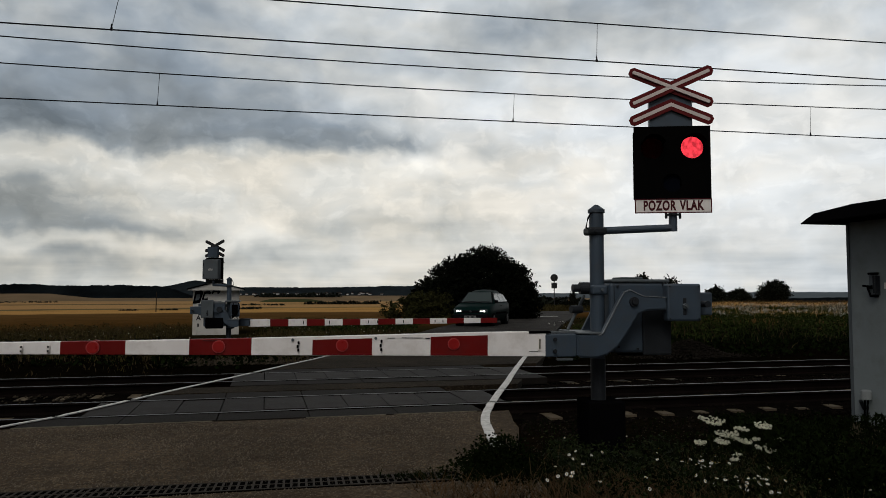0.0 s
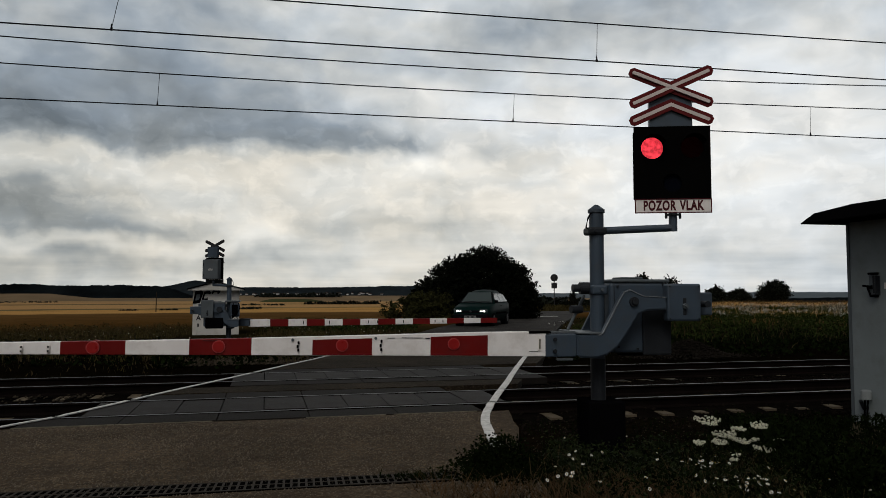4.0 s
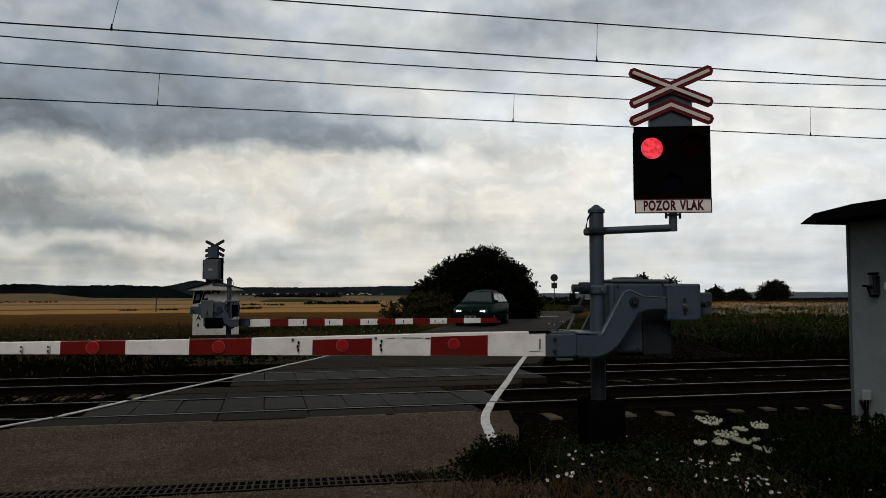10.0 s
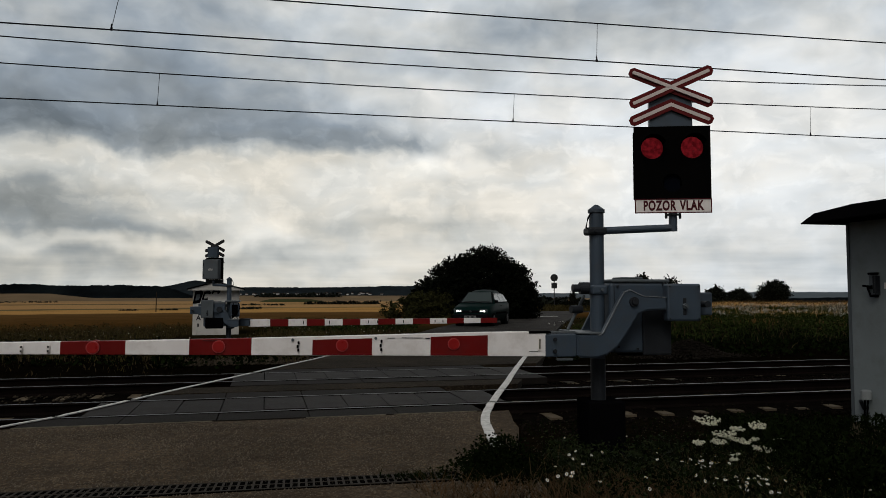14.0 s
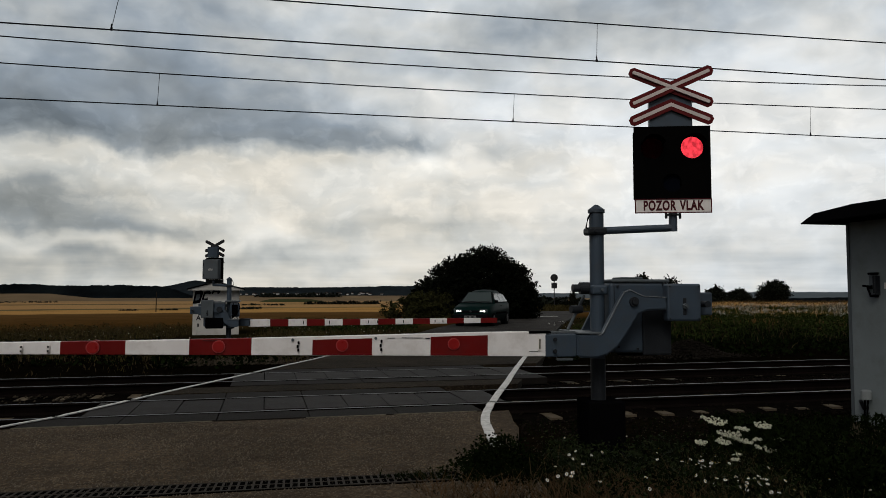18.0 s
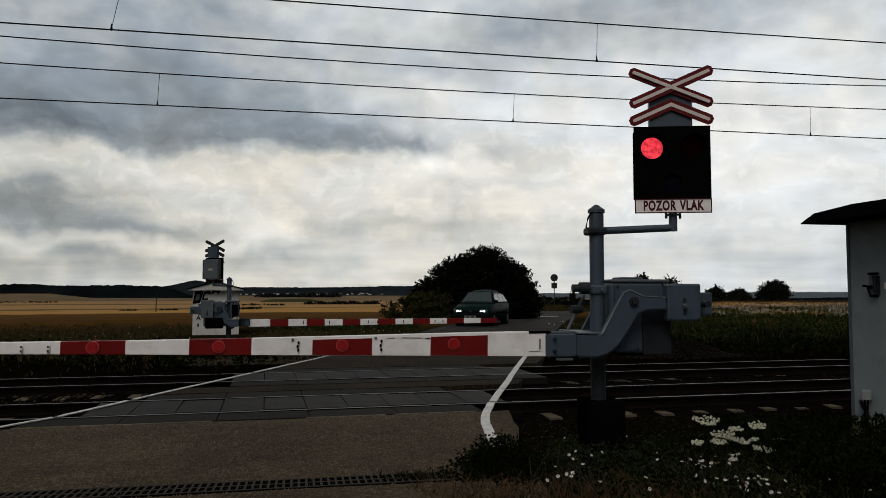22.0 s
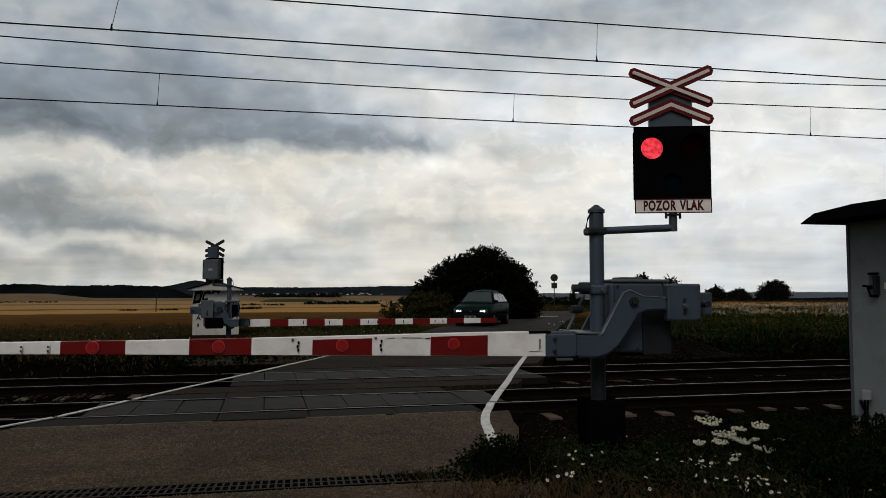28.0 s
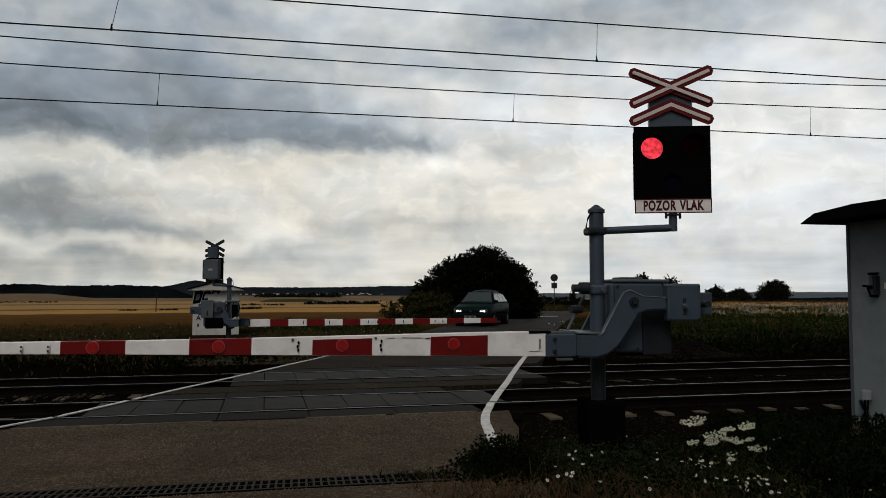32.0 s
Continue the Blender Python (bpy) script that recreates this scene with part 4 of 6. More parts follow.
# ---------------------------------------------------------------- barrier with its signal
def build_barrier(m, label, head=(0.712, -0.10, 2.26, -14), film=True):
    """Post, drive, swung arm with the striped boom, signal on a bracket. Local x runs away from the road."""
    g = thing("barrier", m, label, "barrier", "barriers of the crossing")
    st, lt, dk = M["steel"], M["steel_light"], M["steel_dark"]
    # post
    bm = cyl((0.012, 0, 0.93), (0.012, 0, 2.265), 0.066, seg=24)
    post = part("post", bm, st, g, smooth_faces=False)
    part("cap", cyl((0.012, 0, 2.255), (0.012, 0, 2.285), 0.077, seg=24, bm=cyl((0.012, 0, 2.285), (0.012, 0, 2.33), 0.075, 0.015, seg=24)), st, post)
    part("clamp", box(-0.09, 0.088, -0.085, 0.085, 2.05, 2.12, 0.02), dk, post)
    part("bolt", cyl((-0.03, -0.10, 2.085), (-0.03, 0.11, 2.085), 0.014, seg=8), dk, post)
    tube_curve("cable", [(-0.05, -0.05, 2.06), (-0.10, -0.04, 2.12), (-0.085, -0.05, 2.2), (-0.055, -0.05, 2.25)], 0.008, M["rubber"], post)
    part("collar", box(-0.062, 0.083, -0.080, 0.080, 1.505, 1.595, 0.02), st, post)
    part("bolt", cyl((0.03, -0.10, 1.55), (0.03, -0.075, 1.55), 0.014, seg=6), lt, post)
    # drive housing beside the post
    drive = part("drive_housing", box(0.09, 0.66, -0.12, 0.22, 0.98, 1.62, 0.03), st, g, "grey painted drive housing")
    part("housing_lid", box(0.10, 0.655, -0.13, 0.23, 1.615, 1.645, 0.012), lt, drive)
    part("lid_boss", box(0.20, 0.42, -0.08, 0.12, 1.645, 1.665, 0.008), lt, drive)
    # shade below arm and counterweight is put into this cover's darker colour
    part("lower_cover", box(0.385, 0.655, -0.145, -0.115, 0.965, 1.42, 0.012), dk, drive, "lower cover coloured dark for the shade under the arm")
    part("side_seam", box(0.124, 0.130, -0.124, 0.21, 1.0, 1.60), dk, drive)
    for bx, bz in ((0.16, 1.58), (0.62, 1.58), (0.16, 1.04), (0.34, 1.02)):
        part("bolt", cyl((bx, -0.135, bz), (bx, -0.118, bz), 0.012, seg=6), dk, drive)
    part("hinge", cyl((0.60, -0.14, 1.60), (0.60, 0.05, 1.60), 0.02, seg=10), dk, drive)
    part("shaft_bearing", cyl((-0.14, 0.04, 1.565), (-0.04, 0.04, 1.565), 0.055, seg=16, bm=cyl((-0.21, 0.04, 1.565), (-0.14, 0.04, 1.565), 0.035, seg=14)), dk, post)
    part("lower_post", cyl((0.012, 0, -0.25), (0.012, 0, 0.93), 0.068, seg=24), dk, post, "dark grey lower post")
    part("pedestal", box(-0.13, 0.21, -0.16, 0.2, -0.3, 0.56, 0.02), M["rubber"], post, "black pedestal round the post foot")
    # arm
    S = [(-0.28, 1.156), (-0.091, 1.155), (-0.055, 1.172), (0.098, 1.455), (0.145, 1.53), (0.205, 1.552), (0.275, 1.518), (0.33, 1.497), (0.535, 1.487), (0.54, 1.372), (0.36, 1.367), (0.28, 1.338), (0.17, 1.170), (0.085, 1.055), (-0.015, 0.984), (-0.115, 0.958), (-0.247, 0.962), (-0.282, 0.985)]
    arm = part("arm", prism(S, -0.315, -0.235, 0.014), st, g, "grey cranked steel arm")
    # thin pale strips paint a highlight along the arm's upper edge
    edge = bmesh.new()
    for (xa, za), (xb, zb) in zip(S[1:8], S[2:9]):
        dv = Vector((xb - xa, zb - za)).normalized()
        nx, nz = dv.y * 0.007, -dv.x * 0.007
        prism([(xa, za), (xb, zb), (xb + nx, zb + nz), (xa + nx, za + nz)], -0.3165, -0.30, bm=edge)
    part("edge_highlight", edge, M["steel_glint"], arm, "pale strip painting the highlight on the arm edge")
    part("pivot", cyl((0.232, -0.335, 1.445), (0.232, -0.27, 1.445), 0.042, seg=20, bm=cyl((0.232, -0.348, 1.445), (0.232, -0.33, 1.445), 0.026, seg=6)), dk, arm)
    part("pivot_shaft", cyl((0.232, -0.24, 1.445), (0.232, 0.30, 1.445), 0.035, seg=14), dk, arm)
    part("rear_arm", prism([(x * 0.98 + 0.0, z + 0.005) for x, z in S], 0.235, 0.275, 0.006), st, arm)
    part("arm_flange", box(-0.30, 0.0, -0.30, 0.29, 1.158, 1.172, 0.003, m=pose(0, 0, 0, 0, 1.5, 0)), lt, arm, "light grey steel strap")
    part("strut", cyl((-0.24, 0.10, 1.18), (-0.05, 0.18, 1.50), 0.014, seg=8), lt, arm)
    part("strut_boss", cyl((-0.20, 0.12, 1.37), (-0.09, 0.14, 1.37), 0.036, seg=14), dk, arm)
    cw = part("counterweight", box(0.54, 0.855, -0.325, -0.22, 1.272, 1.602, 0.018), st, arm, "grey counterweight plate with a bolted slot")
    part("slot", box(0.68, 0.716, -0.329, -0.31, 1.325, 1.48, 0.008), dk, cw)
    part("bolt", cyl((0.70, -0.352, 1.405), (0.70, -0.32, 1.405), 0.026, seg=6, bm=cyl((0.70, -0.372, 1.405), (0.70, -0.35, 1.405), 0.014, seg=8)), lt, cw)
    for bx, bz in ((0.56, 1.58), (0.83, 1.58), (0.56, 1.295), (0.83, 1.295)):
        part("rivet", cyl((bx, -0.331, bz), (bx, -0.322, bz), 0.007, seg=8), dk, cw)
    wx, wz0, wz1 = (0.54, 1.272, 1.602) if film else (0.39, 1.216, 1.706)
    cr = part("rear_counterweight", box(wx, wx + 0.325, 0.24, 0.31, wz0, wz1, 0.018), lt, arm)
    part("slot", box(wx + 0.14, wx + 0.176, 0.30, 0.314, wz0 + 0.05, wz0 + 0.21, 0.008), dk, cr)
    part("bolt", cyl((wx + 0.16, 0.30, wz0 + 0.13), (wx + 0.16, 0.34, wz0 + 0.13), 0.026, seg=6), dk, cr)
    part("weight_block", box(wx + 0.30, 1.10 if film else 1.03, -0.06, 0.10, 1.315, 1.525, 0.015), st, arm)
    part("rear_pivot", cyl((0.232, 0.27, 1.445), (0.232, 0.31, 1.445), 0.06 if film else 0.08, seg=20), dk, arm)
    part("rear_cover", box(0.30 if film else 0.13, 0.66 if film else 0.60, 0.20, 0.30, 0.93, 1.10 if film else 1.22, 0.02), M["rubber"], arm)
    if not film:
        mc = part("motor_cover", box(-0.29, -0.03, 0.06, 0.20, 1.24, 1.64, 0.05), st, drive, "grey motor cover with a dark recess")
        part("recess", box(-0.24, -0.08, 0.195, 0.206, 1.31, 1.57, 0.03), M["rubber"], mc)
        part("motor_lid", box(-0.31, 0.10, 0.02, 0.22, 1.64, 1.69, 0.02), lt, drive)
        for k in range(3):
            tube_curve("cable", [(-0.26 + 0.07 * k, 0.21, 1.62), (-0.30 + 0.09 * k, 0.25, 1.48), (-0.22 + 0.05 * k, 0.24, 1.32), (-0.10, 0.2, 1.20)], 0.012, M["rubber"], mc)
    part("weight_rod", cyl((0.96, -0.24, 1.42), (0.96, 0.22, 1.42), 0.03, seg=12), dk, arm)
    # boom root and boom
    part("boom_socket", box(-0.56, -0.27, -0.265, -0.175, 0.968, 1.165, 0.01), st, arm, "blue grey steel boom socket")
    for bx in (-0.47, ):
        for bz in (1.02, 1.12):
            part("bolt", cyl((bx, -0.285, bz), (bx, -0.26, bz), 0.018, seg=8), dk, arm)
    part("back_strap", box(-0.60, -0.25, -0.17, -0.15, 1.165, 1.185, 0.003), lt, arm)
    if film:
        part("end_clip", box(-0.70, -0.50, -0.27, -0.16, 1.172, 1.19, 0.004), M["rubber"], arm, "black clip on the boom end")
        part("light_strip", box(-0.44, -0.30, -0.25, -0.19, 0.935, 0.955, 0.003, m=pose(0, 0, 0, 0, 0, 0)), lt, arm, "light grey strip under the socket")
    # the boom itself: a tapering hollow beam, bottom edge nearly straight
    boom = new("boom")
    boom.parent = g
    boom.matrix_basis = pose(0, -0.22, 0.966 if film else 0.945, 0, 0.86 if film else 0.5, 0)
    tagged(boom, "red and white striped barrier boom lowered across the road")

    def top(s):
        return np.interp(s, [0, 0.5, 1.5, 2.5, 3.5, 4.8, 7.1], [0.214, 0.205, 0.172, 0.140, 0.112, 0.086, 0.066] if film else [0.214, 0.208, 0.195, 0.18, 0.170, 0.160, 0.145])

    s, k = (0.55 if film else 0.51), 0
    first, step = (0.512, 0.4925) if film else (0.585, 0.506)
    while s < 7.5:
        e = min(s + (first if k == 0 else step), 7.68)
        bm = bmesh.new()
        sec = []
        for x in (s, e):
            h, t = float(top(x - 0.54)), 0.045 - 0.002 * x
            ring = [(-x, -t, 0.004), (-x, -t * 0.9, 0), (-x, t * 0.9, 0), (-x, t, 0.004), (-x, t, h - 0.005), (-x, t * 0.85, h), (-x, -t * 0.85, h), (-x, -t, h - 0.005)]
            sec.append([bm.verts.new(v) for v in ring])
        for j in range(8):
            bm.faces.new((sec[0][j], sec[0][(j + 1) % 8], sec[1][(j + 1) % 8], sec[1][j]))
        bm.faces.new(sec[0])
        bm.faces.new(sec[1][::-1])
        filmed = film and k % 2 and s < 2.2
        beam = part("stripe", bm, M["red"] if k % 2 and not filmed else M["white"], boom, "white beam with a red reflective film" if filmed else ("dark red painted stripe" if k % 2 else "white painted stripe"))
        if filmed:
            bm = bmesh.new()
            lip = 0.026
            for sgn in (-1, 1):
                lo = [(x, sgn * (0.0455 - 0.002 * x + 0.0012)) for x in (s, e)]
                tops = [float(top(x - 0.54)) - (lip if sgn < 0 else 0.012) for x in (s, e)]
                f = [bm.verts.new(v) for v in ((-lo[0][0], lo[0][1], 0.005), (-lo[1][0], lo[1][1], 0.005), (-lo[1][0], lo[1][1], tops[1]), (-lo[0][0], lo[0][1], tops[0]))]
                g2 = [bm.verts.new((v.co.x, v.co.y - sgn * 0.0018, v.co.z)) for v in f]
                bm.faces.new(f)
                for q in range(4):
                    bm.faces.new((f[q], f[(q + 1) % 4], g2[(q + 1) % 4], g2[q]))
            part("red_film", bm, M["red"], beam, "dark red reflective film")
        s, k = e, k + 1
    for x in (1.356, 2.296, 3.293, 4.263, 5.25, 6.25):
        h = float(top(x - 0.54))
        rf = part("reflector", cyl((-x, -0.050, h * 0.52), (-x, -0.030, h * 0.52), 0.052, seg=28), M["red_rim"], boom, "round red reflector lamp")
        part("lens", cyl((-x, -0.054, h * 0.52), (-x, -0.047, h * 0.52), 0.0435, 0.0475, seg=28), M["red_lens"], rf)
        if not film:
            continue
        cyl_b = cyl((-x, 0.030, h * 0.52), (-x, 0.052, h * 0.52), 0.058, seg=24)
        part("reflector", cyl_b, M["red_lens"], boom)
    for x in (0.606, 1.973, 2.656, 4.596, 4.796):
        h = float(top(x - 0.54))
        if x < 1:
            ring = part("ring_plate", box(-x - 0.014, -x + 0.014, -0.052, -0.043, 0.22 * h, 0.78 * h, 0.004), M["sign_white"], boom, "cream painted eye plate")
            part("ring_slot", box(-x - 0.006, -x + 0.006, -0.0535, -0.05, 0.30 * h, 0.70 * h), M["kerb"], ring)
            continue
        if x > 4:
            tab = part("hook_plate", box(-x - 0.012, -x + 0.012, -0.050, -0.040, 0.16 * h, 0.76 * h, 0.005), M["sign_white"], boom, "white painted hook plate")
            for q in (0.28, 0.62):
                part("hook_hole", box(-x - 0.006, -x + 0.007, -0.0515, -0.049, (q - 0.07) * h, (q + 0.07) * h, 0.0), dk, tab)
            continue
        for i, (q, dx) in enumerate(((0.30, 0.003), (0.50, -0.003), (0.70, 0.004))):
            part("hook", box(-x - 0.009 + dx, -x + 0.008 + dx, -0.056, -0.040, (q - 0.085) * h, (q + 0.075) * h, 0.006), M["rubber"], boom, "black chain link on the boom")
        part("eye", cyl((-x - 0.045, -0.049, 0.84 * h), (-x - 0.045, -0.040, 0.84 * h), 0.012, seg=14), lt, boom)
    if not film:
        for x in (0.545, 2.015, 2.743, 3.852, 4.112, 4.866, 5.798, 6.033):
            h = float(top(x - 0.54))
            part("hook", box(-x - 0.012, -x + 0.012, 0.038, 0.052, 0.25 * h, 0.75 * h, 0.004), M["rubber"], boom, "black chain link on the boom")
    if film:
        for x0, x1, dz, w in ((1.62, 1.80, 0.034, 0.004), (1.56, 1.60, 0.040, 0.010), (1.86, 1.92, 0.030, 0.003), (3.30, 3.42, 0.012, 0.003), (0.62, 0.70, 0.170, 0.004)):
            h = float(top(x0 - 0.54)) - dz
            part("scuff", box(-x1, -x0, -0.0462, -0.043, h - w / 2, h + w / 2), M["steel_dark"], boom)
    # signal on its bracket pipe
    sig = new("signal_head")
    sig.parent = g
    hx0, hy0, hz0, turn = head
    sig.matrix_basis = pose(hx0, hy0, hz0, 0, 0, turn) @ Matrix.Scale(1.0 if film else 0.90, 4)
    tagged(sig, "black signal head with flashing red lamps and warning cross")
    ex, ey = hx0 + 0.015, hy0 + 0.04
    bm = cyl((0.01, 0, 2.088), (ex, ey, 2.122), 0.034, seg=16)
    cyl((ex, ey, 2.09), (ex, ey, 2.27), 0.038, seg=16, bm=bm)
    part("bracket_pipe", bm, st, g, smooth_faces=False)
    part("pipe_flange", cyl((ex, ey, 2.235), (ex, ey, 2.25), 0.062, seg=12), dk, g)
    for bx in (-0.075, 0.06):
        part("flange_bolt", cyl((ex + bx, ey - 0.02, 2.205), (ex + bx, ey - 0.02, 2.255), 0.012, seg=6), dk, g)
    # board with two lamp openings, made from a plate with round holes
    Wd, zb0, zt = 0.345, 0.128, 0.80
    lx, lz, lr = 0.180, 0.600, 0.101
    board = board_plate(Wd, zb0, zt, [(-lx, lz, lr), (lx, lz, lr), (0.0, 0.275, 0.085)], sig)
    back = part("back_box", box(-0.30, 0.30, 0.05, 0.22, 0.13, 0.74, 0.02), lt, sig, "light grey signal housing back")
    for q in ((-0.344, -0.331, 0.128, 0.755), (0.331, 0.344, 0.128, 0.755), (-0.331, 0.331, 0.742, 0.755), (-0.331, 0.331, 0.128, 0.140)):
        part("casing_edge", box(q[0], q[1], 0.0125, 0.075, q[2], q[3]), M["black"], back, "black casing edge between board and housing")
    # unseen plate added to stop lamp light leaking past the housing
    part("leak_stop", box(-0.331, 0.331, 0.066, 0.073, 0.14, 0.742), M["black"], back)
    part("door_latch", box(0.24, 0.27, 0.218, 0.235, 0.55, 0.62, 0.004), dk, back)
    part("door_latch", box(0.24, 0.27, 0.218, 0.235, 0.22, 0.29, 0.004), dk, back)
    part("back_label", box(-0.10, 0.06, 0.219, 0.223, 0.40, 0.45), M["sign_white"], back, "small white label on the housing")
    bm = bmesh.new()
    for zc in (0.415, 0.435):
        box(-0.095, 0.055, 0.2225, 0.225, zc - 0.005, zc + 0.005, bm=bm)
    part("label_writing", bm, dk, back)
    part("lamp", cyl((-lx, 0.045, lz), (-lx, 0.052, lz), 0.118, seg=32), M["lamp_on"], sig, "red signal glass, lit")
    part("lamp", cyl((lx, 0.045, lz), (lx, 0.052, lz), 0.118, seg=32), M["lamp_on"], sig, "red signal glass, lit")
    part("white_lamp", cyl((0, 0.03, 0.275), (0, 0.045, 0.275), 0.095, seg=28), M["lens_dark"], sig, "unlit dark signal glass")
    # added plates: both lamps glow steadily, these slide to imitate their flashing
    shutters = []
    for hx in (-lx, lx):
        pale = part("shutter", box(-0.108, 0.108, 0.015, 0.021, -0.112, 0.112), M["smoked_pale"], sig, "added smoked filter that imitates the red lamp's fading", pose(hx, 0, lz))
        dark = part("shutter", box(-0.108, 0.108, 0.023, 0.029, -0.112, 0.112), M["smoked_dark"], sig, "added black filter that makes the glowing lamp look unlit", pose(hx, 0, lz))
        shutters.append((hx, lz, pale, dark))
    for hx in (-lx, lx):
        hood = bmesh.new()
        segs = 14
        rings = []
        for dep, wall in ((0.0, 0.014), (-0.12, 0.014), (-0.12, 0.010), (0.0, 0.010)):
            arc = [0.35 + (math.pi - 0.7) * k / segs for k in range(segs + 1)]
            rings.append([hood.verts.new((hx + (lr + wall) * math.cos(a), dep, lz + (lr + wall) * math.sin(a) * (1 if dep == 0 else 0.98))) for a in arc])
        for p in range(4):
            ra, rb = rings[p], rings[(p + 1) % 4]
            for k in range(segs):
                hood.faces.new((ra[k], ra[k + 1], rb[k + 1], rb[k]))
        part("hood", hood, M["black"], sig)
    plate = part("name_plate", box(-Wd, Wd, -0.008, 0.004, -0.005, 0.125, 0.003), M["sign_white"], sig, "white plate with dark red border and lettering")
    bm = bmesh.new()
    for q in ((-Wd, Wd, 0.117, 0.127), (-Wd, Wd, -0.007, 0.003), (-Wd, -Wd + 0.010, 0, 0.12), (Wd - 0.010, Wd, 0, 0.12)):
        box(q[0], q[1], -0.011, -0.006, q[2], q[3], bm=bm)
    part("plate_border", bm, M["sign_red"], plate)
    for bx in (-0.17, -0.06, 0.05, 0.16):
        part("plate_clip", box(bx - 0.005, bx + 0.005, -0.013, -0.006, 0.120, 0.134), M["black"], plate)
    part("plate_back", box(-Wd + 0.001, Wd - 0.001, 0.0045, 0.007, -0.004, 0.124), M["sign_back"], plate)
    lettering("lettering", "POZOR VLAK", 0.122, M["sign_red"], plate, pose(0, -0.0085, 0.059, 90, 0, 0), 0.645)
    # cross above, doubled below
    part("mast_box", box(-0.195, 0.195, 0.03, 0.12, 0.80, 1.14, 0.01), st, sig, "dark mast box behind the cross")

    def bar(p, q, w, y, parent, lift=0.0):
        p, q = Vector(p), Vector(q)
        d = (q - p).normalized()
        o = Vector((-d.y, d.x)) * w / 2
        e = d * w * 0.28

        def hexa(f, inset):
            oo = o * f
            pp, qq = p + d * inset, q - d * inset
            return [tuple(v) for v in (pp + oo + e * f, pp + oo * 0.45, pp - oo * 0.45, pp - oo + e * f, qq - oo - e * f, qq - oo * 0.45, qq + oo * 0.45, qq + oo - e * f)]
        arm_ = part("cross_arm", prism(hexa(1.0, 0), y - 0.012, y, 0.002), M["cross_red"], parent, "dark red warning cross arm with a pale stripe")
        part("stripe", prism(hexa(0.31, w * 0.30), y - 0.0145 - lift, y - 0.010), M["cross_white"], arm_)
        part("back_face", prism(hexa(0.98, 0.001), y + 0.001, y + 0.004), M["sign_back"], arm_)

    bar((-0.375, 1.33), (0.375, 1.008), 0.098, 0.020, sig, 0.0165)
    bar((-0.375, 1.008), (0.375, 1.33), 0.098, 0.005, sig)
    ang = math.atan2(0.163, 0.375)
    ca, sa = math.cos(ang), math.sin(ang)

    def chevron(w, inset):
        """One bent bar with its point up."""
        lx, lz = -0.375 + inset * ca, 0.845 + inset * sa
        e = 0.28 * w
        left = [(lx - 0.22 * w * sa * -1, lz - 0.22 * w * ca), (lx + 0.22 * w * sa * -1, lz + 0.22 * w * ca), (lx - 0.5 * w * sa + e * ca, lz + 0.5 * w * ca + e * sa)]
        low = (lx + 0.5 * w * sa + e * ca, lz - 0.5 * w * ca + e * sa)
        apex = 1.008
        pts = [low] + left + [(0, apex + 0.5 * w / ca)]
        pts += [(-x, z) for x, z in reversed(left)] + [(-low[0], low[1]), (0, apex - 0.5 * w / ca)]
        return pts
    half = part("half_cross", prism(chevron(0.098, 0), 0.006, 0.018), M["cross_red"], sig, "dark red half cross with a pale stripe")
    part("stripe", prism(chevron(0.031, 0.03), 0.0035, 0.008), M["cross_white"], half)
    part("back_face", prism(chevron(0.096, 0.001), 0.019, 0.022), M["sign_back"], half)
    return g, shutters


def board_plate(W2, z0, z1, holes, parent):
    """A thin black board with round openings: each opening sits in its own cell of the plate."""
    bm = bmesh.new()
    seg = 32
    xs = sorted({-W2, 0.0, W2})
    upper = 0.40

    def cell(x0, x1, a0, a1, hole):
        if hole is None:
            bm.faces.new([bm.verts.new((x, 0, z)) for x, z in ((x0, a0), (x1, a0), (x1, a1), (x0, a1))])
            return
        hx, hz, r = hole
        inner, outer = [], []
        for k in range(seg):
            t = math.tau * k / seg + math.tau / seg / 2
            c, s = math.cos(t), math.sin(t)
            inner.append(bm.verts.new((hx + r * c, 0, hz + r * s)))
            kx = ((x1 - hx) if c > 0 else (hx - x0)) / max(abs(c), 1e-6)
            kz = ((a1 - hz) if s > 0 else (hz - a0)) / max(abs(s), 1e-6)
            q = min(kx, kz)
            outer.append(bm.verts.new((hx + q * c, 0, hz + q * s)))
        for k in range(seg):
            j = (k + 1) % seg
            bm.faces.new((outer[k], outer[j], inner[j], inner[k]))
        for k in range(seg):
            j = (k + 1) % seg
            on_side = [min(abs(outer[q].co.x - x0), abs(outer[q].co.x - x1)) < 1e-5 for q in (k, j)]
            if on_side[0] != on_side[1]:
                v = outer[k] if on_side[0] else outer[j]
                w = outer[j] if on_side[0] else outer[k]
                bm.faces.new((outer[k], bm.verts.new((v.co.x, 0, w.co.z)), outer[j]))
    cell(-W2, 0, upper, z1, holes[0])
    cell(0, W2, upper, z1, holes[1])
    cell(-W2, W2, z0, upper, holes[2])
    bmesh.ops.remove_doubles(bm, verts=bm.verts, dist=1e-5)
    r = bmesh.ops.extrude_face_region(bm, geom=list(bm.faces))
    for v in r["geom"]:
        if isinstance(v, bmesh.types.BMVert):
            v.co.y = 0.012
    return part("board", bm, M["black"], parent, "matt black signal board")


